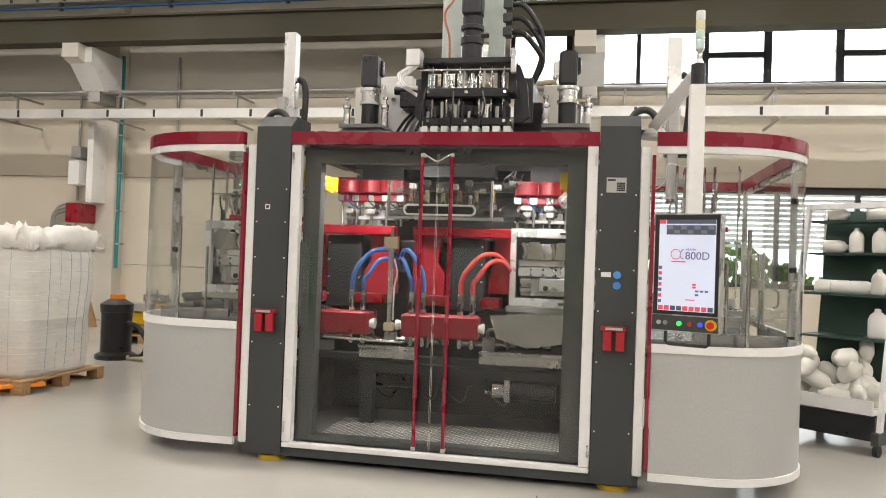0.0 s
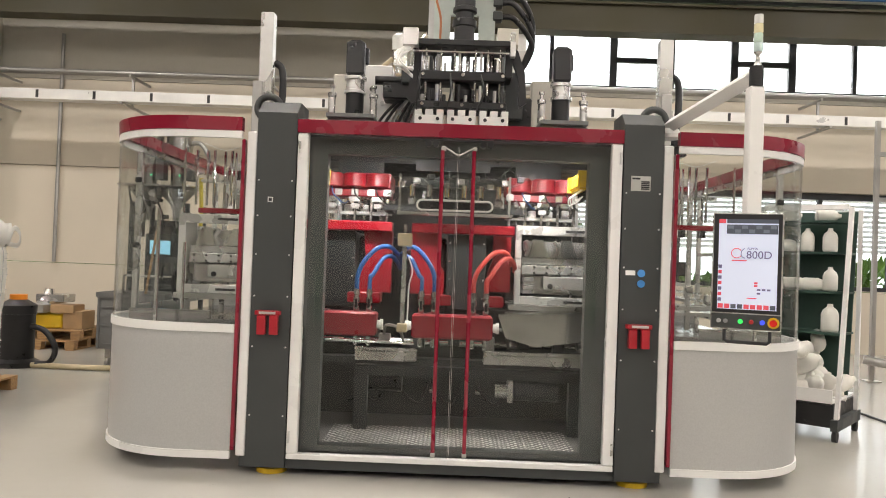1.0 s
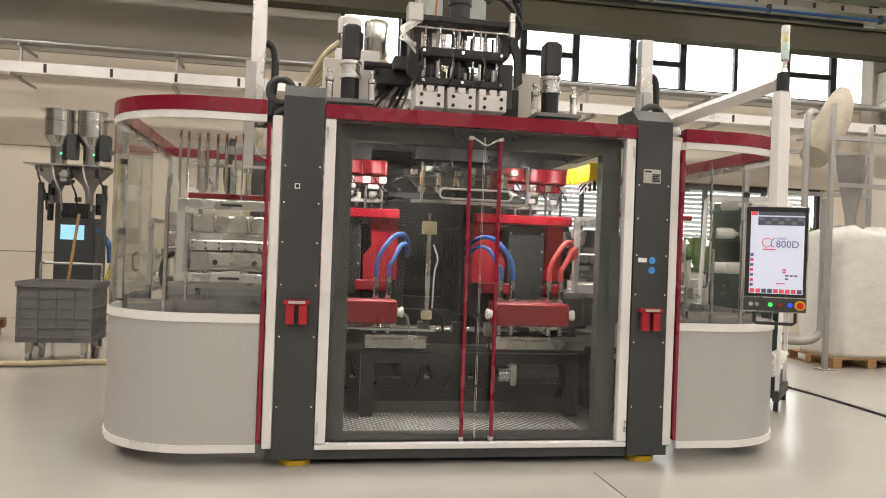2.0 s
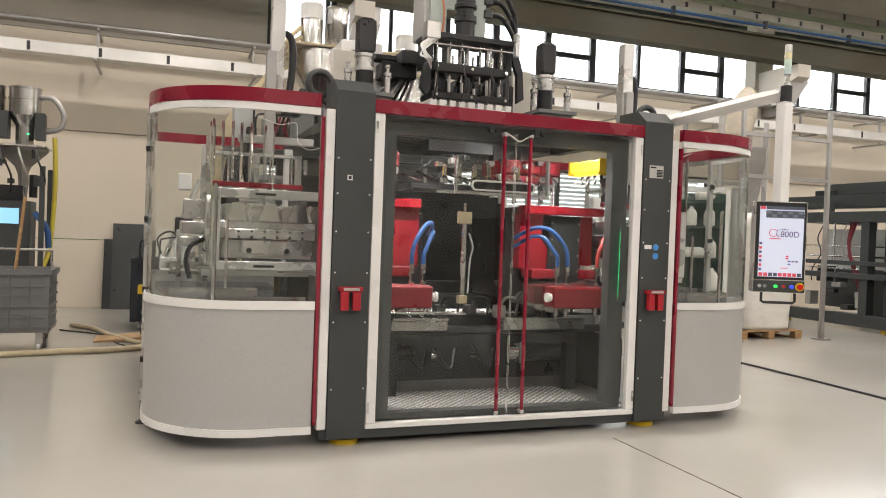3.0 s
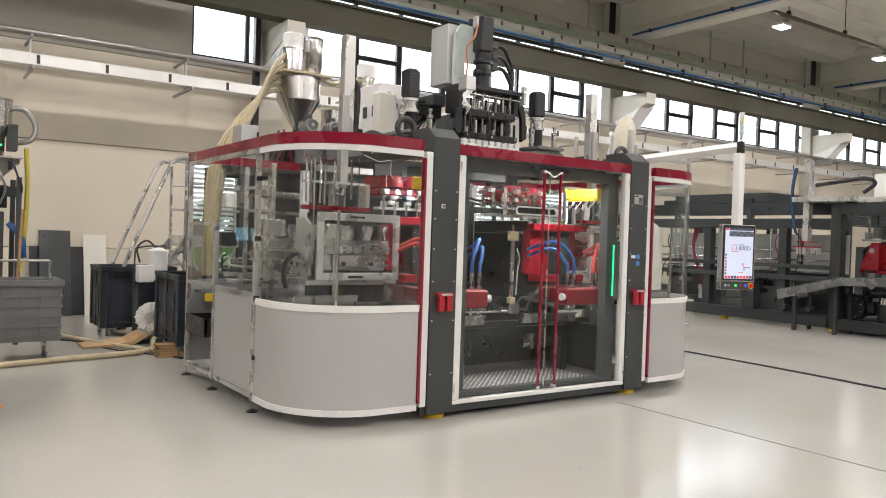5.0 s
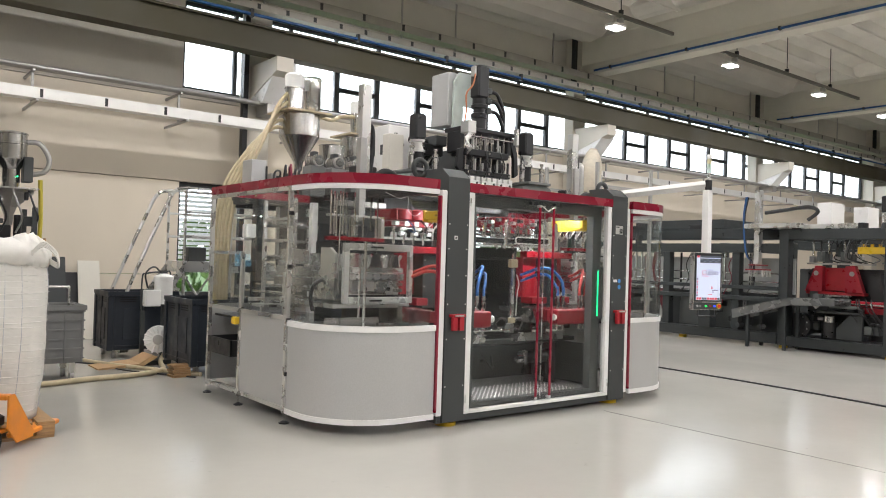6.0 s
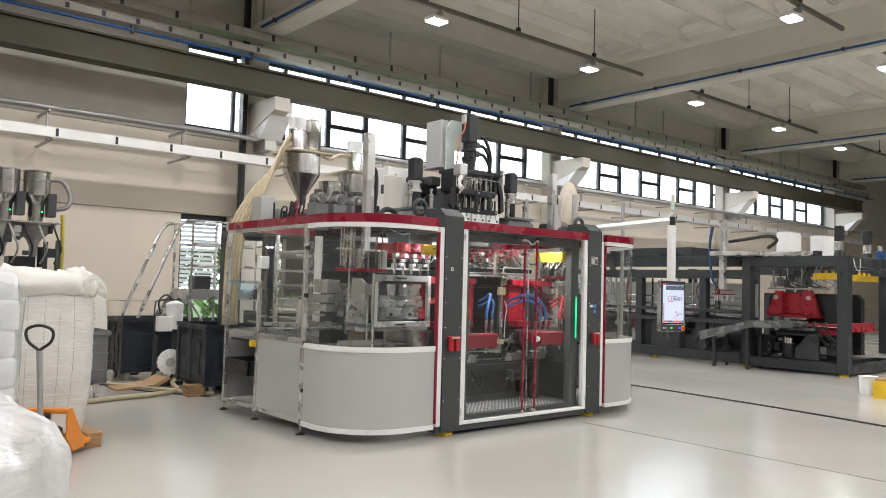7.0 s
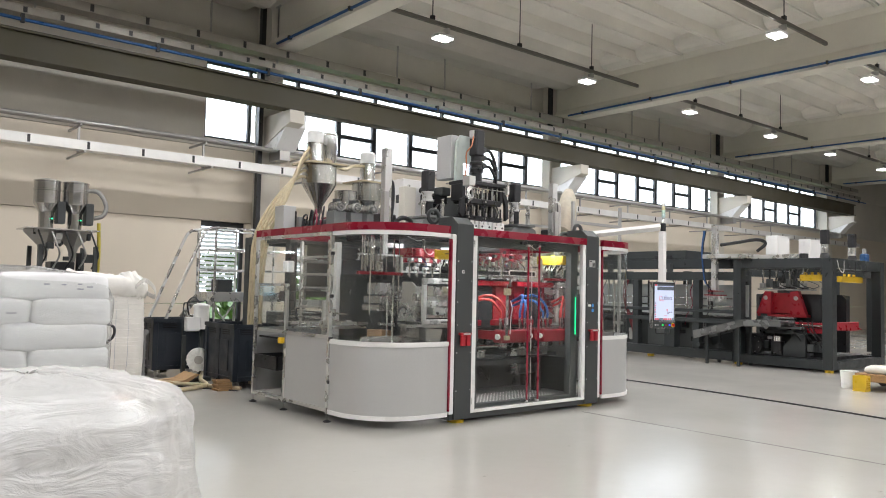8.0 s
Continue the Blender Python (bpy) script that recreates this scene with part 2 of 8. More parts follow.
def smooth_path(pts, n=6):
    """Points on a smooth line through pts."""
    p = [Vector(q) for q in pts]
    p = [p[0] * 2 - p[1]] + p + [p[-1] * 2 - p[-2]]
    out = []
    for i in range(1, len(p) - 2):
        for k in range(n):
            t = k / n
            out.append(0.5 * ((2 * p[i]) + (p[i + 1] - p[i - 1]) * t + (2 * p[i - 1] - 5 * p[i] + 4 * p[i + 1] - p[i + 2]) * t * t + (3 * p[i] - p[i - 1] - 3 * p[i + 1] + p[i + 2]) * t ** 3))
    out.append(p[-2])
    return out


def rod(bm, a, b, r, seg=12):
    tube(bm, [a, b], r, seg)


def lathe(bm, cx, cy, prof, seg=20):
    """A turned body about the upright line at cx, cy; prof: radius and height from below."""
    rings = [[bm.verts.new((cx + r * math.cos(2 * math.pi * k / seg), cy + r * math.sin(2 * math.pi * k / seg), z)) for k in range(seg)] for r, z in prof]
    for r0, r1 in zip(rings, rings[1:]):
        for k in range(seg):
            f = bm.faces.new((r0[k], r0[(k + 1) % seg], r1[(k + 1) % seg], r1[k]))
            f.smooth = seg > 6
    ends = [bm.faces.new(rings[0][::-1]), bm.faces.new(rings[-1])]
    # hard edges where the outline bends
    for i in range(len(prof)):
        if 0 < i < len(prof) - 1:
            a = Vector(prof[i]) - Vector(prof[i - 1])
            b = Vector(prof[i + 1]) - Vector(prof[i])
            if a.length and b.length and a.angle(b) < 0.5:
                continue
        for k in range(seg):
            e = bm.edges.get((rings[i][k], rings[i][(k + 1) % seg]))
            if e:
                e.smooth = False


def prism(bm, poly, axis, a, b):
    """The flat outline poly, drawn out along an axis from a to b."""
    def at(p, v):
        u, w = p
        return {"x": (v, u, w), "y": (u, v, w), "z": (u, w, v)}[axis]
    r0, r1 = [bm.verts.new(at(p, a)) for p in poly], [bm.verts.new(at(p, b)) for p in poly]
    n = len(poly)
    bm.faces.new(r0)
    bm.faces.new(r1[::-1])
    for i in range(n):
        bm.faces.new((r0[i], r1[i], r1[(i + 1) % n], r0[(i + 1) % n]))


def wall_strip(bm, line, z0, z1, thick=0.0, smooth=True):
    """An upright band along a line in plan, thick towards its left."""
    n = len(line)
    inner = []
    for i in range(n):
        a, b = Vector(line[max(i - 1, 0)]), Vector(line[min(i + 1, n - 1)])
        d = (b - a).normalized()
        inner.append((line[i][0] - d.y * thick, line[i][1] + d.x * thick))
    O0, O1 = [bm.verts.new((*p, z0)) for p in line], [bm.verts.new((*p, z1)) for p in line]
    I0, I1 = [bm.verts.new((*p, z0)) for p in inner], [bm.verts.new((*p, z1)) for p in inner]
    for i in range(n - 1):
        for q in ((O0[i], O0[i + 1], O1[i + 1], O1[i]), (I0[i + 1], I0[i], I1[i], I1[i + 1])):
            f = bm.faces.new(q)
            f.smooth = smooth
        bm.faces.new((O1[i], O1[i + 1], I1[i + 1], I1[i]))
        bm.faces.new((O0[i + 1], O0[i], I0[i], I0[i + 1]))
    bm.faces.new((O0[0], O1[0], I1[0], I0[0]))
    bm.faces.new((O1[-1], O0[-1], I0[-1], I1[-1]))
    for row in (O0, O1, I0, I1):
        for a, b in zip(row, row[1:]):
            bm.edges.get((a, b)).smooth = False


def thing(name, x=0, y=0, z=0, label="", category="", group=""):
    ob = new(name)
    ob.empty_display_size = 0.1
    ob.location = (x, y, z)
    return tagged(ob, label, category, group)


def root_place(ob):
    while ob.parent:
        ob = ob.parent
    return ob.location


def part(name, build, material, parent, label=""):
    """One mesh object under a thing or a part; build fills its bmesh, in places of the world."""
    bm = bmesh.new()
    build(bm)
    bmesh.ops.recalc_face_normals(bm, faces=bm.faces)
    bmesh.ops.translate(bm, verts=bm.verts, vec=-Vector(root_place(parent)))
    me = bpy.data.meshes.new(name)
    bm.to_mesh(me)
    bm.free()
    me.materials.append(material)
    ob = new(name, me)
    ob.parent = parent
    return tagged(ob, label)


def solid(name, build, material, label="", category="", kind="", group=""):
    """One mesh object at top level."""
    bm = bmesh.new()
    build(bm)
    bmesh.ops.recalc_face_normals(bm, faces=bm.faces)
    me = bpy.data.meshes.new(name)
    bm.to_mesh(me)
    bm.free()
    me.materials.append(material)
    return tagged(new(name, me), label, category, group, kind)


def pbox(name, material, parent, x0, x1, y0, y1, z0, z1, b=0.0, label=""):
    return part(name, lambda bm: box(bm, x0, x1, y0, y1, z0, z1, b), material, parent, label)


def prod(name, material, parent, a, b, r, seg=12, label=""):
    return part(name, lambda bm: rod(bm, a, b, r, seg), material, parent, label)


def ptube(name, material, parent, pts, r, seg=10, n=6, label=""):
    return part(name, lambda bm: tube(bm, smooth_path(pts, n), r, seg), material, parent, label)


def plathe(name, material, parent, cx, cy, prof, seg=20, label=""):
    return part(name, lambda bm: lathe(bm, cx, cy, prof, seg), material, parent, label)


# ---- the hall ----
WALL_Y, PIL = 14.75, (-10.34, -0.37, 9.58, 19.55, 29.5)


def build_floor(bm):
    box(bm, -26, 46, -18, 14.75, -0.12, 0)


floor = solid("floor", build_floor, FLOOR, "glossy light grey epoxy factory floor", "floor", "structure")
JOINT = mat("joint_filler", (0.10, 0.09, 0.08), 0.7)
part("floor_joint", lambda bm: box(bm, -0.335, -0.325, -6, 5.0, -0.002, 0.0025), JOINT, floor)
part("floor_joint", lambda bm: box(bm, -26, 46, -0.605, -0.595, -0.002, 0.0025), JOINT, floor)
ground = solid("ground", lambda bm: box(bm, -900, 900, -900, 900, -0.6, -0.3), GRASS, "green grass outside the hall", "ground", "structure")

SPANS = [(-1.78, 29.3, 4.94, 6.75)]
LOW = [(-1.78, -0.68, 0.75, 3.06), (0.45, 8.6, 1.2, 3.06)]


def strips(openings, x0, x1):
    """The stretches of a wall that its openings leave."""
    out, x = [], x0
    for a, b, *_ in sorted(openings):
        out.append((x, a))
        x = b
    out.append((x, x1))
    return out


def build_wall_low(bm):
    y0, y1 = WALL_Y, WALL_Y + 0.3
    for a, b in strips(LOW, -26.0, 46.0):
        box(bm, a, b, y0, y1, 1.19, 3.05)
    for a, b, z0, z1 in LOW:
        if z0 > 1.19:
            box(bm, a, b, y0, y1, 1.19, z0)
    for a, b in strips([LOW[0]], -26.0, 46.0):
        box(bm, a, b, y0, y1, 0.0, 1.175)
    box(bm, LOW[0][0], LOW[0][1], y0, y1, 0, 0.75)
    for a, b in strips([(s[0], s[1]) for s in SPANS], -26, 46):
        box(bm, a, b, y0, y1, 3.065, 4.735)
    for a, b, z0, z1 in SPANS:
        box(bm, a, b, y0, y1, 3.065, 4.735)


def build_wall_high(bm):
    y0, y1 = WALL_Y, WALL_Y + 0.3
    for a, b in strips([(s[0], s[1]) for s in SPANS], -26, 46):
        box(bm, a, b, y0, y1, 4.75, 6.75)
    for a, b, z0, z1 in SPANS:
        box(bm, a, b, y0, y1, 4.75, z0)
    box(bm, -26, 46, y0, y1, 6.765, 8.6)


wall_n = solid("wall_north", build_wall_low, WALL, "cream painted concrete panel wall with seams", "wall", "structure")
part("upper_panel", build_wall_high, WALL_UP, wall_n, "grey upper concrete panels")

FRAME = mat("dark_window_frame", (0.03, 0.032, 0.034), 0.5)
SLAT = mat("white_louvre", (0.72, 0.72, 0.70), 0.5, vary=0.04)


def window_band(index, a, b, z0, z1, xs, split):
    w = tagged(new("window_%d" % index), "band of dark framed factory windows with white daylight", "window", "", "structure")
    y = WALL_Y + 0.2
    xs = [a + 0.04] + xs + [b - 0.04]

    def fr(bm):
        box(bm, a, b, y - 0.04, y + 0.04, z0, z0 + 0.07)
        box(bm, a, b, y - 0.04, y + 0.04, z1 - 0.07, z1)
        for q in xs:
            box(bm, q - 0.04, q + 0.04, y - 0.045, y + 0.045, z0 + 0.07, z1 - 0.07)
        for k, (p, q) in enumerate(zip(xs, xs[1:])):
            box(bm, p + 0.04, q - 0.04, y - 0.04, y + 0.04, 6.2, 6.29)
            if k in split:
                zt = z0 + (6.2 - z0) * 0.46
                box(bm, p + 0.04, q - 0.04, y - 0.04, y + 0.04, zt - 0.05, zt + 0.05)
                box(bm, p + 0.04, p + 0.1, y - 0.042, y + 0.042, z0 + 0.07, 6.2)
                box(bm, q - 0.1, q - 0.04, y - 0.042, y + 0.042, z0 + 0.07, 6.2)
    part("window_frame", fr, FRAME, w)
    for p, q in zip(xs, xs[1:]):
        g = pbox("pane", GLASS_W, w, p + 0.045, q - 0.045, y - 0.004, y + 0.004, z0 + 0.07, z1 - 0.07)
        g.visible_shadow = False


# the panes between the second and the last mullion are alike; some have a crossbar
window_band(1, *SPANS[0], [-0.62] + [0.66 + 1.172 * k for k in range(24)], (3, 5, 8, 12, 14, 16, 18, 20, 22, 24))


def low_window(index, a, b, z0, z1, step):
    w = tagged(new("window_%d" % index), "dark framed low window with white outside louvres", "window", "", "structure")
    y = WALL_Y + 0.2
    xs = [a + 0.04]
    while xs[-1] + step < b - 0.3:
        xs.append(xs[-1] + step)
    xs.append(b - 0.04)

    def fr(bm):
        box(bm, a, b, y - 0.04, y + 0.04, z0, z0 + 0.08)
        box(bm, a, b, y - 0.04, y + 0.04, z1 - 0.12, z1)
        for q in xs:
            box(bm, q - 0.04, q + 0.04, y - 0.045, y + 0.045, z0 + 0.08, z1 - 0.12)
    part("window_frame", fr, FRAME, w)
    for p, q in zip(xs, xs[1:]):
        g = pbox("pane", GLASS_W, w, p + 0.04, q - 0.04, y - 0.004, y + 0.004, z0 + 0.08, z1 - 0.12)
        g.visible_shadow = False
    z = z0 + 0.75
    me = None
    while z < z1:
        if me is None:
            s = part("slat", lambda bm: prism(bm, [(WALL_Y + 0.5, z), (WALL_Y + 0.51, z - 0.008), (WALL_Y + 0.62, z + 0.055), (WALL_Y + 0.61, z + 0.063)], "x", a, b), SLAT, w)
            me, base = s.data, z
        else:
            s = new("slat", me)
            s.parent = w
            s.location = (0, 0, z - base)
        z += 0.098


low_window(2, *LOW[0], 0.98)
low_window(3, *LOW[1], 1.36)

# the rest of the shell
solid("wall_south", lambda bm: box(bm, -26, 46, -18.3, -18, 0, 8.6), WALL_UP, "grey concrete wall", "wall", "structure")
solid("wall_west", lambda bm: box(bm, -26.3, -26, -18.3, 15.05, 0, 8.6), WALL_UP, "grey concrete wall", "wall", "structure")
solid("wall_east", lambda bm: box(bm, 46, 46.3, -18.3, 15.05, 0, 8.6), WALL_UP, "grey end wall", "wall", "structure")

BEAM_BOT = 6.98


def build_ceiling(bm):
    # ribbed trough slabs between the cross beams
    edges = [-26.0] + [p for p in PIL] + [46.0]
    for a, b in zip(edges, edges[1:]):
        box(bm, a + 0.02, b - 0.02, -18, 14.75, 8.42, 8.6)
        y = -17.2
        while y < 12.9:
            x0, x1 = a + 0.32, b - 0.32
            # a rib with a narrow foot, its joint, and the sloping flanks of its trough
            prism(bm, [(y - 0.085, 8.418), (y - 0.06, 8.06), (y - 0.022, 8.06), (y - 0.022, 8.26), (y + 0.022, 8.26), (y + 0.022, 8.06), (y + 0.06, 8.06), (y + 0.085, 8.418)], "x", x0, x1)
            prism(bm, [(y + 0.08, 8.418), (y + 0.08, 8.33), (y + 0.34, 8.418)], "x", x0, x1)
            prism(bm, [(y + 0.88, 8.418), (y + 1.14, 8.33), (y + 1.14, 8.418)], "x", x0, x1)
            if y + 1.22 < 12.9:
                # rounded end plates that close each trough
                for xe, q in ((x0 + 0.55, -1), (x1 - 0.55, 1)):
                    prism(bm, [(xe, 8.415), (xe + q * 0.03, 8.3), (xe + q * 0.12, 8.18), (xe + q * 0.26, 8.1), (xe + q * 0.5, 8.09), (xe + q * 0.5, 8.415)], "y", y + 0.09, y + 1.13)
            y += 1.22


solid("ceiling", build_ceiling, CEIL, "ribbed concrete ceiling slabs between deep beams", "ceiling", "structure")
for a, b in zip((-26.0,) + PIL, PIL + (46.0,)):
    prof = [(12.7, 8.41), (12.75, 8.2), (12.9, 8.0), (13.15, 7.85), (13.5, 7.78), (13.8, 7.84), (13.95, 8.0), (14.74, 8.05), (14.74, 8.41)]
    solid("gutter_beam", lambda bm: prism(bm, prof, "x", a + 0.55, b - 0.55), GUTTER, "rounded grey concrete gutter beam under the roof edge", "beam", "structure")

for p in PIL:
    b = solid("roof_beam", lambda bm: (prism(bm, [(p - 0.24, BEAM_BOT), (p + 0.24, BEAM_BOT), (p + 0.24, BEAM_BOT + 0.16), (p + 0.12, BEAM_BOT + 0.34), (p + 0.12, 8.0), (p + 0.3, 8.2), (p + 0.3, 8.42),
                                              (p - 0.3, 8.42), (p - 0.3, 8.2), (p - 0.12, 8.0), (p - 0.12, BEAM_BOT + 0.34), (p - 0.24, BEAM_BOT + 0.16)], "y", -18, 14.2)), CONC,
              "deep pale concrete roof beam", "beam", "structure")
    part("air_pipe", lambda bm: rod(bm, (p - 0.28, -18, BEAM_BOT + 0.08), (p - 0.28, 13.6, BEAM_BOT + 0.08), 0.03, 8), BLUE, b, "blue compressed air pipe")
    for k in range(12):
        pbox("pipe_clip", BLACK, b, p - 0.325, p - 0.238, 13.0 - 2.4 * k, 13.05 - 2.4 * k, BEAM_BOT + 0.04, BEAM_BOT + 0.12)
    c = solid("pillar", lambda bm: box(bm, p - 0.2, p + 0.33, 14.4, 14.75, 0, 8.42, 0.02), PILLAR, "cream concrete pillar by the wall", "pillar", "structure")
    pbox("channel", BLACK, c, p - 0.31, p - 0.205, 14.3, 14.43, 0 if abs(p) < 1 else 6.7, 8.2, label="black vertical cable channel")
    part("corbel", lambda bm: prism(bm, [(13.2, 5.25), (14.4, 4.85), (14.4, 5.53), (13.2, 5.53)], "x", p - 0.12, p + 0.24), PILLAR, c)
    d = thing("air_duct", p + 0.1, 14.0, 4.6, "white angled sheet metal air outlet on a pillar", "duct", "outlets on the pillars")
    part("duct_body", lambda bm: prism(bm, [(13.4, 5.5), (13.4, 5.2), (13.85, 4.72), (14.395, 4.72), (14.395, 5.5)], "x", p - 0.1, p + 0.4), WHITE, d)
    pbox("duct_neck", GALV, d, p + 0.02, p + 0.28, 13.86, 14.395, 4.5, 4.72)

# crane runway, pipes and trays along the wall
crane = thing("crane_runway", 0, 13.4, 5.5, "olive grey steel crane runway beam", "crane rail")
part("girder", lambda bm: prism(bm, [(13.2, 5.54), (13.58, 5.54), (13.58, 5.58), (13.5, 5.58), (13.5, 6.02), (13.58, 6.02), (13.58, 6.06), (13.2, 6.06), (13.2, 6.02), (13.28, 6.02), (13.28, 5.58), (13.2, 5.58)], "x", -26, 29.6), OLIVE, crane)
pbox("rail", BLACKM, crane, -26, 29.6, 13.35, 13.43, 6.06, 6.11)
pipe = thing("compressed_air_pipe", 0, 13.3, 6.2, "long blue compressed air pipe with black clips", "pipe")
prod("pipe_run", BLUE, pipe, (-26, 13.3, 6.26), (31, 13.3, 6.26), 0.032, 8)
clip = None
for k in range(24):
    if clip is None:
        clip = pbox("clip", BLACK, pipe, -25.03, -24.97, 13.26, 13.34, 6.2, 6.36)
    else:
        q = new("clip", clip.data)
        q.parent, q.location = pipe, (2.4 * k, 0, 0)


def cable_tray(label, y0, y1, z0, z1, xa, xb, step, material, slot, first_joint=0.4, wide=0.05):
    t = thing("cable_tray", 0, y0, z0, label, "cable tray", "trays along the wall")
    part("channel", lambda bm: prism(bm, [(y0, z0), (y1, z0), (y1, z1), (y1 - 0.012, z1), (y1 - 0.012, z0 + 0.012), (y0 + 0.012, z0 + 0.012), (y0 + 0.012, z1), (y0, z1)], "x", xa, xb), material, t)
    n = int((xb - xa) / step)
    first = None
    for k in range(n):
        x = xa + first_joint + k * step
        if first is None:
            first = pbox("joint_plate", slot, t, x, x + wide, y0 - 0.006, y0 - 0.002, z0 + 0.02, z1 - 0.02)
        else:
            q = new("joint_plate", first.data)
            q.parent, q.location = t, (k * step, 0, 0)
    return t


WT = cable_tray("bright steel wall cable tray with dark joints", 13.55, 13.82, 4.11, 4.29, -26, 31, 1.022, TRAYM, BLACK, -0.02)
cable_tray("upper galvanised cable tray under the ceiling", 13.5, 13.8, 6.44, 6.58, -26, 31, 0.62, DULLTRAY, BLACK, 0.4, 0.07)
cable_tray("upper galvanised cable tray under the ceiling", 13.62, 13.95, 6.78, 6.96, -26, 31, 1.05, DULLTRAY, BLACK, 0.4, 0.07)
first = None
for k in range(20):
    x = -24.6 + 2.5 * k
    if first is None:
        first = thing("wall_bracket", x, 14.7, 4.1, "steel bracket that carries the wall tray", "bracket", "brackets of the wall tray")
        pbox("arm", GALV, first, x - 0.02, x + 0.02, 13.5, 14.75, 4.06, 4.1)
        pbox("upper_arm", GALV, first, x - 0.02, x + 0.02, 13.85, 14.75, 4.62, 4.66)
        pbox("upright", GALV, first, x - 0.02, x + 0.02, 13.98, 14.02, 4.102, 4.618)
    else:
        copy_thing(first, pose(x, 14.7, 4.1))
conduit = thing("conduit_run", 0, 14.0, 4.7, "grey steel conduits along the wall", "pipe")
for dy, dz, r in ((0.0, 0.0, 0.045), (0.12, 0.0, 0.03), (0.22, 0.01, 0.03)):
    prod("conduit", GALV, conduit, (-26, 14.0 + dy, 4.72 + dz), (31, 14.0 + dy, 4.72 + dz), r, 8)
first = None
for k in range(21):
    x = -25.5 + 2.5 * k + (0.9 if k % 2 else 0)
    if first is None:
        first = thing("tray_hanger", x, 13.7, 6.4, "thin steel rod that hangs a tray from the ceiling", "hanger", "tray hangers")
        pbox("rod", GALV, first, x - 0.018, x + 0.018, 13.84, 13.87, 6.42, 8.0)
        pbox("foot", GALV, first, x - 0.02, x + 0.08, 13.74, 13.96, 8.0, 8.04)
    else:
        copy_thing(first, pose(x, 13.7, 6.4))

# luminaires on hanging rails
first = None
for ly in LAMP_Y:
    for a in (PIL[0] - 9.97,) + PIL[:4]:
        r = thing("light_rail", a + 5, ly - 0.5, 7.2, "hanging steel busbar rail for luminaires", "light rail", "light rails")
        pbox("bar", mat("dull_busbar", (0.16, 0.15, 0.125), 0.5, 0.5), r, a + 0.5, a + 8.75, ly - 0.19, ly - 0.13, 7.16, 7.24)
        for hx in (1.6, 4.2, 6.8):
            prod("rod", BLACKM, r, (a + hx, ly - 0.16, 7.24), (a + hx, ly - 0.16, 8.43), 0.012, 6)
            pbox("clip", BLACKM, r, a + hx - 0.04, a + hx + 0.04, ly - 0.2, ly - 0.12, 7.242, 7.33)
    for lx in LAMP_X:
        if first is None:
            first = thing("luminaire", lx, ly, 7.0, "small glowing LED high bay luminaire", "lamp", "luminaires under the ceiling")
            pbox("housing", WHITE, first, lx - 0.2, lx + 0.2, ly - 0.15, ly + 0.15, 6.98, 7.05, 0.015)
            pbox("glow_panel", LAMPGLOW, first, lx - 0.18, lx + 0.18, ly - 0.13, ly + 0.13, 6.955, 6.978)
            pbox("arm", GALV, first, lx - 0.03, lx + 0.03, ly - 0.2, ly - 0.05, 7.05, 7.158)
        else:
            copy_thing(first, pose(lx, ly, 7.0))


# ---- the blow moulding machine ----
FY, MX = 5.23, -1.105            # its front and its middle
XL, XR = -3.66, 1.45             # its ends
YB = 8.18                        # its back
RAD = 0.72


def bay_line(side, grow=0.0, n=14):
    """The rounded outline of an end bay, from the outer post round the corner to the end."""
    s = -1 if side == "left" else 1
    xe = abs(XL - MX) + grow
    pts = [(1.475, FY - grow)]
    cx, cy, r = xe - RAD - grow, FY + RAD, RAD + grow
    for k in range(n + 1):
        a = -math.pi / 2 + math.pi / 2 * k / n
        pts.append((cx + r * math.cos(a), cy + r * math.sin(a)))
    pts.append((xe, 6.17))
    pts = [(MX + s * x, y) for x, y in pts]
    return pts


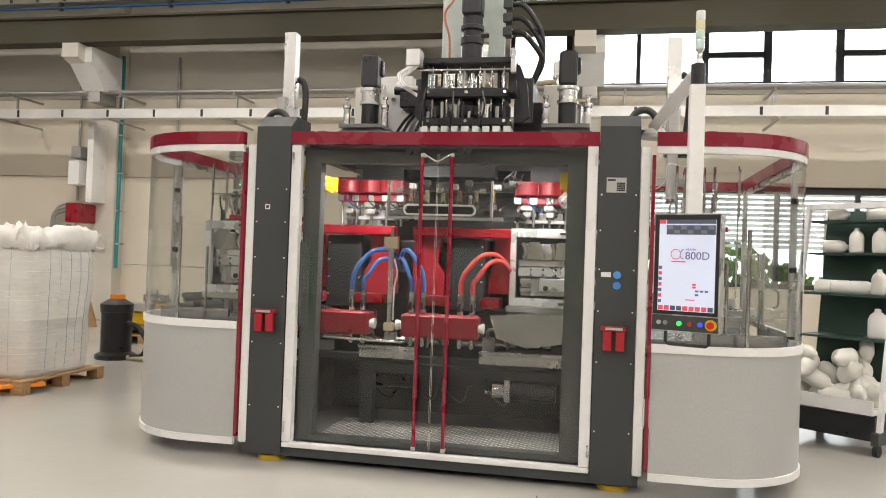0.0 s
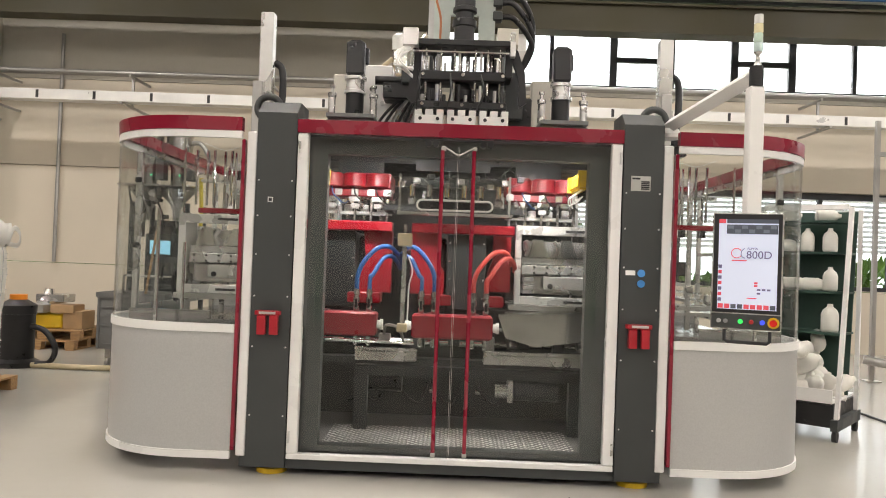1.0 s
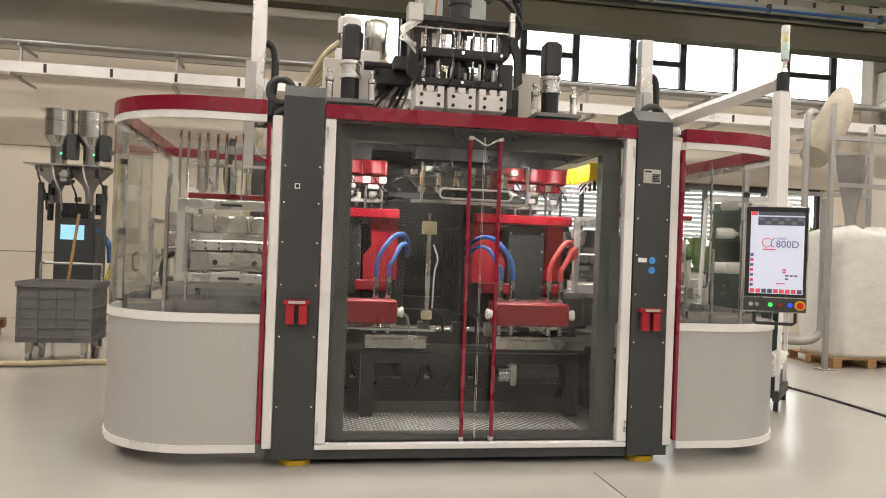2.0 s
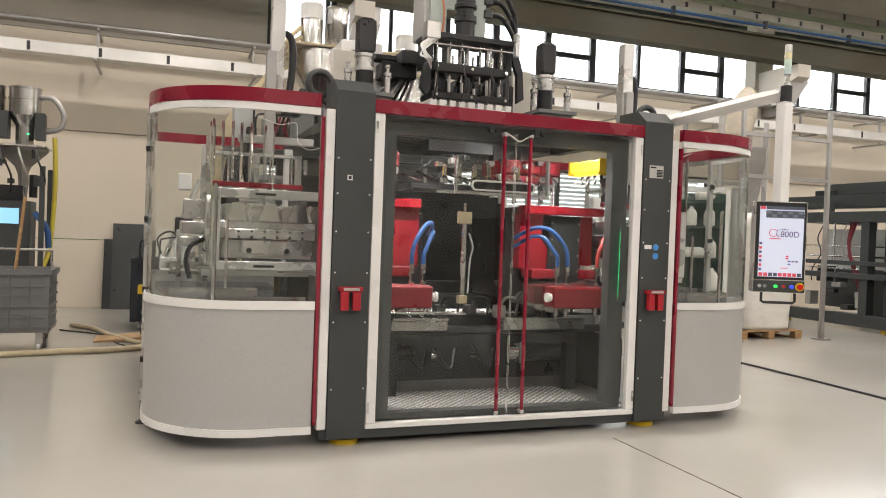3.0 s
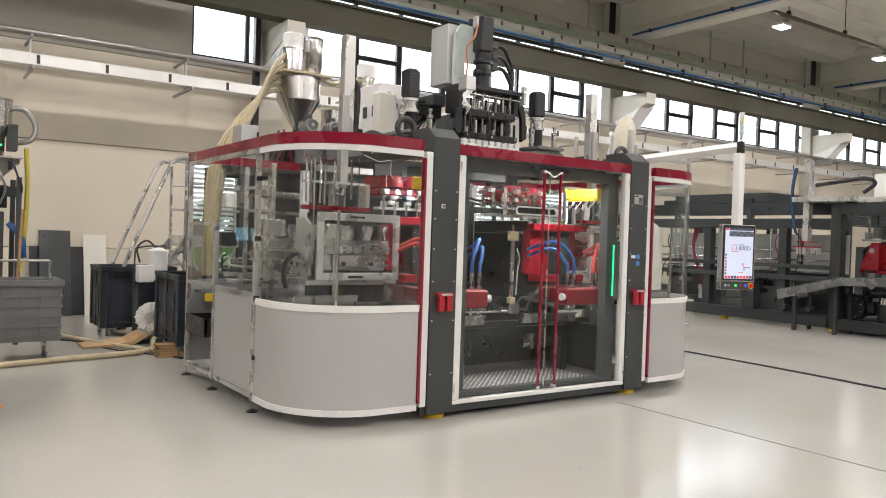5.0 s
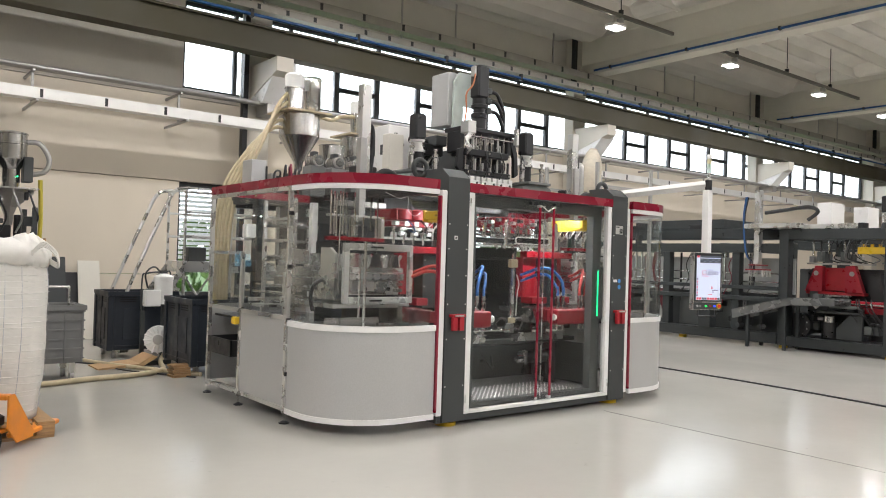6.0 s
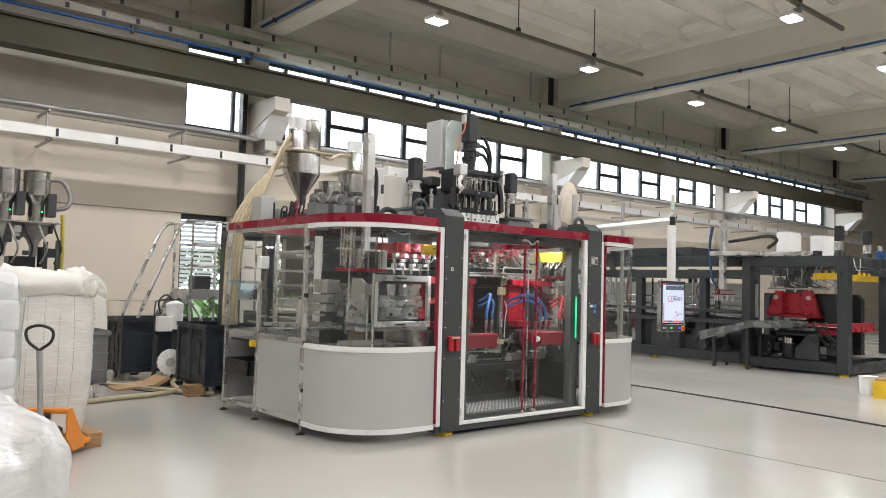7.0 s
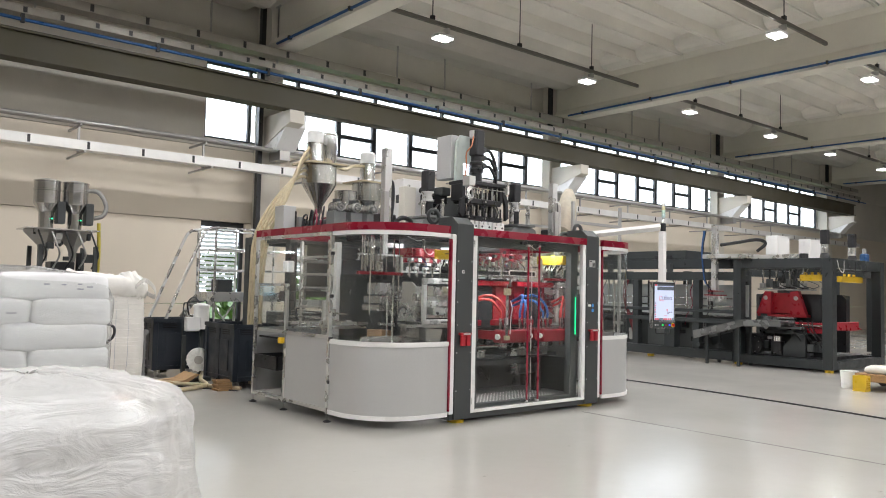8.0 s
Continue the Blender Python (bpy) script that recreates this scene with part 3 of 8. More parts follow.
FRAMEW = mat("pale_frame_steel", (0.60, 0.595, 0.57), 0.32, 0.4, vary=0.05)
M = thing("blow_moulding_machine", MX, 6.7, 0, "large blow moulding machine with crimson trim, grey panels and clear guards", "machine")
for s, name in ((-1, "left"), (1, "right")):
    line = bay_line(name)
    t = 0.02 * s
    part("skirt_panel", lambda bm: wall_strip(bm, line, 0.15, 0.945, t), GREYP, M, "curved silver grey lower panel")
    part("skirt_rim", lambda bm: wall_strip(bm, bay_line(name, 0.012), 0.945, 1.0, 0.035 * s), WHITE, M, "white rim")
    part("skirt_foot", lambda bm: wall_strip(bm, bay_line(name, 0.012), 0.10, 0.15, 0.035 * s), WHITE, M)
    part("guard_pane", lambda bm: wall_strip(bm, line, 1.0, 2.26, 0.006 * s), GLASS, M, "clear curved polycarbonate guard")
    part("top_rim", lambda bm: wall_strip(bm, bay_line(name, 0.006), 2.26, 2.308, 0.03 * s), WHITE, M)
    part("top_band", lambda bm: wall_strip(bm, bay_line(name, 0.012) + [(MX + s * (abs(XL - MX) + 0.012), YB)], 2.31, 2.402, 0.06 * s), RED, M, "glossy crimson top band")
    xe = XL if s < 0 else XR
    # the end side, with its profiles and panels
    for y in (6.19, 7.27, YB - 0.03):
        pbox("side_post", ALU, M, xe - 0.022, xe + 0.022, y - 0.022, y + 0.022, 0.1, 1.66 if y == 7.27 else 2.305, 0.004)
        prod("foot_stem", CHROME, M, (xe, y, 0.02), (xe, y, 0.1), 0.011)
        plathe("foot", BLACK, M, xe, y, [(0.05, 0.0), (0.05, 0.012), (0.02, 0.026), (0.014, 0.03)], 14)
    for a, b in ((6.212, 7.248), (7.292, YB - 0.052)):
        for z in (0.12, 1.0):
            pbox("side_rail", ALU, M, xe - 0.02, xe + 0.02, a, b, z, z + 0.04)
    pbox("side_rail", ALU, M, xe - 0.02, xe + 0.02, 6.212, YB - 0.052, 2.265, 2.305)
    pbox("side_rail", ALU, M, xe - 0.018, xe + 0.018, 7.292, YB - 0.052, 1.625, 1.66)
    for k in range(4):
        pbox("hinge", BLACK, M, xe - 0.026, xe + 0.026, 6.158, 6.168, 0.46 + 0.52 * k, 0.5 + 0.52 * k)
    pbox("side_panel", GREYP, M, xe - 0.006, xe + 0.006, 6.212, 7.248, 0.162, 0.998)
    pbox("side_pane", GLASS, M, xe - 0.004, xe + 0.004, 6.212, 7.248, 1.042, 2.263)
    pbox("side_pane", GLASS, M, xe - 0.004, xe + 0.004, 7.292, YB - 0.054, 1.042, 1.623)
    # what stands behind the side guard
    for y, za, zb in ((6.98, 0.94, 2.26), (7.72, 0.94, 2.26)):
        pbox("inner_post", ALU, M, xe - s * 0.46 - 0.02, xe - s * 0.46 + 0.02, y - 0.02, y + 0.02, za, zb, 0.004)
    for z in (1.19, 1.33, 1.78, 2.02):
        pbox("inner_rail", ALU, M, xe - s * 0.46 - 0.015, xe - s * 0.46 + 0.015, 7.0, 7.7, z, z + 0.03, 0.004)
    for k in range(3):
        prod("slide_rod", CHROME, M, (xe - s * (0.2 + 0.14 * k), 6.55, 1.14 + 0.07 * k), (xe - s * (0.2 + 0.14 * k), 7.95, 1.14 + 0.07 * k), 0.013, 10)
        pbox("slide_block", ALU, M, xe - s * (0.2 + 0.14 * k) - 0.03, xe - s * (0.2 + 0.14 * k) + 0.03, 6.62 + 0.12 * k, 6.7 + 0.12 * k, 1.1 + 0.07 * k, 1.2 + 0.07 * k, 0.006)
    pbox("switch_unit", WHITE_P, M, xe - s * 0.3 - 0.06, xe - s * 0.3 + 0.06, 7.74, 7.86, 1.82, 1.98, 0.01)
    pbox("switch_unit", BLACK, M, xe - s * 0.3 - 0.08, xe - s * 0.3 + 0.08, 7.74, 7.9, 1.42, 1.56, 0.01)
    ptube("gate_handle", BLACK, M, [(xe + s * 0.02, 6.9, 1.2), (xe + s * 0.06, 6.9, 1.22), (xe + s * 0.06, 6.9, 1.33), (xe + s * 0.02, 6.9, 1.35)], 0.009, 6)
    pbox("clear_chute", GLASS, M, xe - s * 0.62 - 0.2, xe - s * 0.62 + 0.2, 6.02, 6.028, 1.95, 2.24)
    for q in (-0.2, 0.2):
        pbox("chute_edge", CHROME, M, xe - s * 0.62 + q - 0.006, xe - s * 0.62 + q + 0.006, 6.012, 6.03, 1.9, 2.26)
    # outer white post with its crimson strip, column, inner white post
    xo = MX + s * 1.405
    pbox("outer_post", WHITE, M, xo - 0.033, xo + 0.033, FY, FY + 0.07, 0.12, 2.308, 0.006)
    xs = MX + s * 1.458
    pbox("edge_strip", RED, M, xs - 0.012, xs + 0.012, FY - 0.018, FY + 0.03, 0.16, 2.25, 0.004)
    xc = MX + s * 1.235
    part("column", lambda bm: prism(bm, [(FY - 0.012, 0.055), (FY + 0.1, 0.055), (FY + 0.1, 2.315), (FY + 0.36, 2.315), (FY + 0.36, 2.53), (FY + 0.1, 2.53), (FY - 0.012, 2.44)], "x", xc - 0.133, xc + 0.133), DARK2, M, "anthracite column with a slanted cap")
    for q in (-1, 1):
        for z in (0.4, 0.86, 1.2, 1.48, 1.74, 1.98):
            prod("column_bolt", WHITE, M, (xc + q * 0.112, FY - 0.016, z), (xc + q * 0.112, FY - 0.011, z), 0.006, 8)
    xi = MX + s * 1.06
    pbox("inner_post", WHITE, M, xi - 0.036, xi + 0.036, FY - 0.004, FY + 0.06, 0.15, 2.308, 0.006)
    pbox("post_hinge", ALU, M, xi + s * 0.02 - 0.006, xi + s * 0.02 + 0.006, FY - 0.012, FY - 0.004, 2.17, 2.25)
    pbox("post_hinge", ALU, M, xi + s * 0.02 - 0.006, xi + s * 0.02 + 0.006, FY - 0.012, FY - 0.004, 0.22, 0.30)
    # red door switch on the column
    cz = 1.105
    sw = pbox("door_switch", REDP, M, xc - 0.09, xc + 0.075, FY - 0.075, FY - 0.013, 1.075, 1.105, 0.004, "red safety door switch")
    for q in (-0.075, 0.008):
        pbox("tongue", REDP, sw, xc + q, xc + q + 0.055, FY - 0.07, FY - 0.03, 0.945, 1.074, 0.004)
    pbox("eye_plate", ALU, sw, xc - 0.06, xc + 0.05, FY - 0.082, FY - 0.076, 1.083, 1.1)
    part("lifting_ring", lambda bm: tube(bm, [(xc + s * 0.17 + 0.085 * math.cos(a), FY + 0.42, 2.55 + 0.085 * math.sin(a)) for a in np.linspace(0, 2 * math.pi, 22)], 0.026, 8), DARK2, M)
    prod("levelling_foot", YELLOW, M, (xc + 0.02, FY + 0.13, 0.0), (xc + 0.02, FY + 0.13, 0.035), 0.105, 20, "yellow round levelling foot")
    prod("foot_screw", BLACKM, M, (xc + 0.02, FY + 0.13, 0.035), (xc + 0.02, FY + 0.13, 0.06), 0.05, 12)
    # rear frame
    pbox("rear_post", WHITE, M, xc - 0.04, xc + 0.04, YB - 0.08, YB, 0.06, 2.31)
    a, b = sorted((xe, MX + s * 1.28))
    pbox("rear_band", RED, M, a, b, YB, YB + 0.04, 2.31, 2.40)
    pbox("rear_rail", ALU, M, a, b, YB - 0.02, YB + 0.02, 1.0, 1.04)
    pbox("rear_panel", GREYP, M, a, b, YB - 0.006, YB + 0.006, 0.15, 1.0)
    pbox("rear_pane", GLASS, M, a, b, YB - 0.004, YB + 0.004, 1.04, 2.3)
    # stainless bay floor
    a, b = sorted((MX + s * 2.5, MX + s * 1.42))
    part("bay_tray", lambda bm: prism(bm, [(MX + s * 1.42, FY + 0.06), (MX + s * 1.9, FY + 0.06), (MX + s * 2.28, FY + 0.22), (MX + s * 2.47, FY + 0.7), (MX + s * 2.5, YB - 0.05), (MX + s * 1.42, YB - 0.05)], "z", 0.905, 0.93), mat("dark_polished_sheet", (0.11, 0.11, 0.11), 0.14, 0.7, vary=0.1, rough_vary=0.04), M, "dark polished bay floor")

pbox("base_beam", DARK2, M, -2.52, 0.31, FY + 0.02, FY + 0.22, 0.045, 0.118)
pbox("base_beam", DARK2, M, -2.52, 0.31, YB - 0.2, YB, 0.045, 0.118)
pbox("sill_rail", WHITE, M, -2.2, -0.01, FY - 0.004, FY + 0.06, 0.112, 0.148, 0.004, "white bottom rail")
pbox("centre_band", RED, M, -2.205, -0.005, FY - 0.012, FY + 0.07, 2.31, 2.402, 0.003, "glossy crimson top band")
# dark portal behind the doors
PORT = mat("portal_grey", (0.085, 0.09, 0.086), 0.5, vary=0.08)
pbox("portal_side", PORT, M, -2.135, -2.01, FY + 0.1, FY + 0.2, 0.15, 2.3)
pbox("portal_side", PORT, M, -0.215, -0.075, FY + 0.1, FY + 0.2, 0.15, 2.3)
pbox("portal_head", PORT, M, -2.01, -0.215, FY + 0.1, FY + 0.2, 2.19, 2.3)
pbox("portal_sill", PORT, M, -2.01, -0.215, FY + 0.1, FY + 0.2, 0.15, 0.19)
for a, b, xb, lean in ((-2.1, -1.118, -1.215, 0.006), (-1.108, -0.09, -1.005, 0.004)):
    d = pbox("sliding_door", GLASS_D, M, a, b, FY + 0.022, FY + 0.028, 0.152, 2.29, label="clear polycarbonate sliding door")
    prod("door_bar", RED, d, (xb, FY - 0.02, 0.2), (xb - lean, FY - 0.02, 2.22), 0.014, 10, "slim crimson door bar")
    for z in (0.185, 2.235):
        pbox("bar_foot", ALU, d, xb - 0.015, xb + 0.015, FY - 0.032, FY + 0.02, z - 0.014, z + 0.014, 0.004)
    pbox("door_edge", ALU, d, (b if a < -2 else a) - 0.0012, (b if a < -2 else a) + 0.0012, FY + 0.014, FY + 0.02, 0.16, 2.25)
part("cable_loop", lambda bm: tube(bm, smooth_path([(-1.215, FY - 0.03, 2.245), (-1.17, FY - 0.035, 2.22), (-1.11, FY - 0.035, 2.19), (-1.05, FY - 0.035, 2.22), (-1.005, FY - 0.03, 2.245)], 6), 0.006, 6), ALU, M)
for x in (-1.32, -1.27, -0.95, -0.9):
    prod("hanger_roller", BLACKM, M, (x, FY - 0.01, 2.265), (x, FY + 0.03, 2.265), 0.022, 10)
for s in (-1, 1):
    part("light_shield", lambda bm: (box(bm, MX + s * 0.95, MX + s * 1.025, FY + 0.045, FY + 0.05, 1.0, 1.6), box(bm, MX + s * 1.005, MX + s * 1.025, FY + 0.05, FY + 0.099, 1.0, 1.6)), PORT, M)
prod("safety_strip", GREENGLOW, M, (-0.062 - 0.06, FY + 0.09, 1.03), (-0.062 - 0.06, FY + 0.09, 1.56), 0.008, 8, "green glowing status light strip")
prod("safety_strip", GREENGLOW, M, (-2.088, FY + 0.09, 1.03), (-2.088, FY + 0.09, 1.56), 0.008, 8, "green glowing status light strip")

# light bars inside, above the blowing stations
for x0, x1 in ((-2.0, -1.45), (-0.78, -0.22)):
    pbox("inner_light", glow_mat("light_bar_glow", (1.0, 0.98, 0.95), 1.0), M, x0, x1, 5.62, 5.65, 2.245, 2.251, label="slim LED light bar")
    area_light("light_bar", ((x0 + x1) / 2, 5.635, 2.24), ((x0 + x1) / 2, 6.1, 1.0), x1 - x0, 0.03, 23, (1.0, 0.98, 0.95))

# labels
plate = pbox("type_plate", ALU, M, 0.048, 0.178, FY - 0.0165, FY - 0.013, 1.995, 2.095, label="aluminium type plate")
for k in range(5):
    pbox("plate_print", BLACK, plate, 0.115, 0.17, FY - 0.0185, FY - 0.017, 2.005 + 0.012 * k, 2.014 + 0.012 * k)
pbox("plate_print", BLACK, plate, 0.055, 0.108, FY - 0.0185, FY - 0.017, 2.072, 2.084)
pbox("sign", WHITE, M, 0.03, 0.095, FY - 0.0165, FY - 0.013, 1.43, 1.462, label="small white warning label")
for z in (1.445, 1.375):
    prod("sign", mat("sign_blue", (0.06, 0.26, 0.62), 0.4), M, (0.135, FY - 0.017, z), (0.135, FY - 0.013, z), 0.026, 18, "round blue instruction label")
qs = pbox("sign", WHITE, M, -2.387, -2.352, FY - 0.0165, FY - 0.013, 1.832, 1.868, label="small square label")
pbox("sign_print", BLACK, qs, -2.38, -2.359, FY - 0.019, FY - 0.017, 1.839, 1.861)

# tread plate floor and the dark lower frame
TREAD = mat("tread_plate", (0.17, 0.165, 0.155), 0.35, 0.3, vary=0.1, rough_vary=0.05)
pbox("tread_floor", TREAD, M, -2.3, 0.1, FY + 0.2, 6.6, 0.15, 0.165, label="tread plate floor")


def treads(bm):
    k = 0
    y = FY + 0.23
    while y < 6.15:
        x = -2.0 + (0.03 if k % 2 else 0)
        while x < -0.2:
            dx, dy = (0.016, 0.010) if k % 2 else (0.016, -0.010)
            a, b = Vector((x - dx, y - dy, 0.165)), Vector((x + dx, y + dy, 0.165))
            n = Vector((-dy, dx, 0)).normalized() * 0.006
            q = [bm.verts.new(p) for p in (a, (a + b) / 2 - n, b, (a + b) / 2 + n)]
            top = bm.verts.new((x, y, 0.1705))
            for i in range(4):
                bm.faces.new((q[i], q[(i + 1) % 4], top))
            x += 0.06
        y += 0.03
        k += 1


# the bars' pale colour imitates lamp glints on the tread plate
tagged(part("tread_bars", treads, mat("painted_tread_glint", (0.9, 0.88, 0.84), 0.3, 0.15, vary=0.05), M), kind="stuff")
part("lower_frame", lambda bm: (box(bm, -2.3, 0.1, 6.6, 6.7, 0.15, 0.95), box(bm, -1.78, -0.1, 5.98, 6.08, 0.58, 0.66), box(bm, -1.85, -1.75, 5.98, 6.08, 0.165, 0.66), box(bm, -0.2, -0.1, 5.98, 6.08, 0.165, 0.66),
                                box(bm, -2.3, 0.1, 7.6, 7.7, 0.15, 1.0)), DARK, M)
# added dark sheets that keep the bright windows behind from showing through
for x in (-2.34, 0.11):
    pbox("view_darkener", DARK, M, x, x + 0.02, 5.62, 6.95, 0.16, 0.66, label="dark sheet added to darken the view through the machine")
    pbox("view_darkener", DARK, M, x, x + 0.02, 6.96, 8.05, 0.16, 1.82, label="dark sheet added to darken the view through the machine")
pbox("rear_view_blocker", DARK, M, -2.3, 0.1, YB - 0.13, YB - 0.11, 0.16, 2.05, label="dark sheet added to block the bright view behind the doors")
for a, b in ((-1.84, -1.37), (-0.87, -0.1)):
    part("guide_rail", lambda bm: (box(bm, a, b, 5.86, 5.98, 0.71, 0.785, 0.006), box(bm, a, b, 5.84, 5.9, 0.79, 0.81)), STEEL, M)
pbox("guide_beam", DARK2, M, -2.45, 0.24, 5.99, 6.12, 0.67, 0.72)
m = prod("drive_motor", BLACK, M, (-0.62, 6.0, 0.5), (-0.28, 6.0, 0.5), 0.075, 16)
prod("gear", CHROME, m, (-0.77, 6.0, 0.5), (-0.68, 6.0, 0.5), 0.062, 18)
pbox("flange", STEEL, m, -0.675, -0.63, 5.93, 6.07, 0.42, 0.585, 0.004)
# stainless chutes
part("chute", lambda bm: prism(bm, [(-0.78, 1.1), (-0.1, 1.14), (-0.1, 0.93), (-0.5, 0.87), (-0.72, 0.93)], "y", 5.72, 6.3), POLISH, M, "stainless sheet metal chute")
part("chute", lambda bm: prism(bm, [(-2.11, 1.1), (-2.5, 1.14), (-2.5, 0.93), (-2.2, 0.87), (-2.15, 0.93)], "y", 5.9, 6.3), POLISH, M, "stainless sheet metal chute")
for k in range(7):
    x = -1.95 + 0.27 * k
    pbox("hose_block", (BLACKM, GALV, DARK2)[k % 3], M, x, x + 0.09, 6.02, 6.1, 0.79 + 0.03 * (k % 2), 0.9, 0.006)
    ptube("inner_hose", (BLACK, GALV, BLACK)[k % 3], M, [(x + 0.04, 6.04, 0.88), (x + 0.06, 5.96, 0.97), (x + 0.16, 5.95, 0.95), (x + 0.2, 6.05, 0.82)], 0.012, 6)
prod("tie_bar", CHROME, M, (-2.3, 6.1, 0.84), (0.1, 6.1, 0.84), 0.028, 14, "polished tie bar")
for x in (-1.9, -1.55, -1.28, -0.9):
    prod("lower_fitting", CHROME, M, (x, 6.5, 0.4), (x + 0.05, 6.5, 0.4), 0.03, 10)
    ptube("lower_cable", BLACK, M, [(x, 6.5, 0.55), (x + 0.05, 6.4, 0.4), (x + 0.18, 6.45, 0.3), (x + 0.25, 6.55, 0.45)], 0.012, 6)
prod("drive_motor", BLACKM, M, (-1.8, 6.3, 0.5), (-1.5, 6.3, 0.5), 0.085, 16)
prod("guard_rod", CHROME, M, (-2.16, FY + 0.24, 0.905), (-1.38, FY + 0.24, 0.89), 0.011)

# blowing stations left and right of the middle
for s, x0, x1 in ((-1, -2.2, -1.6), (1, -0.66, -0.06)):
    st = pbox("blow_station", RED2, M, x0, x1, 6.1, 6.55, 2.05, 2.18, 0.01, "red blowing station head")
    n = 4
    for k in range(n):
        x = x0 + 0.09 + k * (x1 - x0 - 0.18) / (n - 1)
        prod("boss", ALU, st, (x, 6.1, 2.13), (x, 6.08, 2.13), 0.012, 10)
        prod("blow_pin", CHROME, st, (x, 6.28, 1.8), (x, 6.28, 2.05), 0.016, 10)
        plathe("pin_collar", WHITE_P, st, x, 6.28, [(0.035, 1.87), (0.035, 1.92), (0.02, 1.925)], 12)
        plathe("pin_block", ALU, st, x, 6.28, [(0.03, 1.98), (0.03, 2.04)], 8)
    for k in range(3):
        x = x0 + 0.11 + k * (x1 - x0 - 0.22) / 2
        plathe("head_lobe", RED2, st, x, 6.13, [(0.092, 2.06), (0.098, 2.066), (0.098, 2.165), (0.09, 2.172)], 20)
        plathe("nozzle_body", CHROME, st, x + 0.04, 6.2, [(0.022, 1.88), (0.034, 1.9), (0.034, 1.95), (0.018, 1.96), (0.018, 1.984)], 10)
        pbox("pin_block", WHITE_P, st, x - 0.03, x + 0.03, 6.13, 6.19, 1.885, 1.925, 0.006)
        pbox("head_clip", ALU, st, x - 0.045, x + 0.045, 6.1, 6.13, 1.94, 1.98, 0.004)
    pbox("lower_head", RED2, st, x0 + 0.01, x1 - 0.01, 6.13, 6.5, 1.985, 2.045, 0.008)
    pbox("strip_plate", WHITE_P, st, x0, x1, 6.22, 6.34, 1.84, 1.865)
    for k in range(5):
        x = x0 + 0.03 + k * (x1 - x0 - 0.06) / 4
        prod("guide_pin", STEEL, st, (x, 6.18, 1.78), (x, 6.18, 2.05), 0.012, 8)
        pbox("pin_bracket", ALU, st, x - 0.03, x + 0.03, 6.12, 6.2, 1.99, 2.045, 0.004)
    pbox("station_label", BLACK, st, x0 + 0.18, x0 + 0.23, 6.09, 6.097, 2.16, 2.215)
    for k in range(3):
        x = x0 + 0.12 + k * 0.18
        part("air_line", lambda bm: tube(bm, smooth_path([(x, 6.05, 2.05), (x + 0.03, 5.98, 1.98), (x + 0.1, 6.05, 1.92), (x + 0.12, 6.2, 1.95)], 5), 0.006, 6), BLACK if k else BLUE, st)
    st.location = (-0.06 if s < 0 else -0.04, 0.3, 0.008)
    pbox("station_post", DARK, st, x0 + 0.1, x1 - 0.1, 6.5, 6.62, 2.18, 2.32)
# yellow housings that run back beside the stations
for xa, xb in ((-2.23, -2.1), (-0.26, -0.13)):
    y = part("yellow_guard", lambda bm: (box(bm, xa, xb, 5.46, 5.92, 2.045, 2.14, 0.008), box(bm, xa + 0.01, xb - 0.01, 5.5, 5.88, 2.02, 2.045)), YELLOW, M, "yellow lacquered cylinder housing")
    pbox("guard_end", YELLOW, y, xa - 0.012, xb + 0.012, 5.44, 5.459, 2.03, 2.15, 0.004)
    pbox("guard_end", YELLOW, y, xa - 0.012, xb + 0.012, 5.921, 5.94, 2.03, 2.15, 0.004)
    for xs in (xa - 0.003, xb + 0.001):
        pbox("guard_print", mat("faded_print", (0.2, 0.13, 0.02), 0.5), y, xs, xs + 0.002, 5.62, 5.74, 2.082, 2.1)
    for k in range(4):
        prod("cylinder", BLACK, y, (xa + 0.065, 5.53 + 0.1 * k, 1.95), (xa + 0.065, 5.53 + 0.1 * k, 2.02), 0.013, 8)
        ptube("air_line", WHITE_P, y, [(xa + 0.03, 5.5 + 0.1 * k, 2.02), (xa - 0.02, 5.5 + 0.1 * k, 1.97), (xa + 0.0, 5.56 + 0.1 * k, 1.93), (xa + 0.05, 5.6 + 0.1 * k, 1.98)], 0.005, 5)

# machine roof plate with its girders, dark inside
part("roof_frame", lambda bm: (box(bm, -2.34, 0.13, 5.7, 5.92, 2.31, 2.40), box(bm, -2.34, 0.13, 6.85, 7.9, 2.33, 2.40), box(bm, -2.34, -2.24, 5.92, 6.85, 2.31, 2.4), box(bm, 0.03, 0.13, 5.92, 6.85, 2.31, 2.4)), BLACKM, M)
part("parison_frame", lambda bm: (box(bm, -1.68, -0.6, 6.0, 6.06, 1.86, 1.9), box(bm, -1.68, -0.6, 6.5, 6.56, 1.86, 1.9), box(bm, -1.68, -1.62, 6.06, 6.5, 1.86, 1.9), box(bm, -0.66, -0.6, 6.06, 6.5, 1.86, 1.9), box(bm, -1.45, -0.85, 6.25, 6.45, 2.2, 2.3)), BLACKM, M)
part("take_out_rods", lambda bm: [rod(bm, (-1.6 + 0.14 * k, 6.0, 1.92), (-1.6 + 0.14 * k, 6.5, 2.0 + 0.03 * (k % 2)), 0.012, 8) for k in range(8)], CHROME, M)
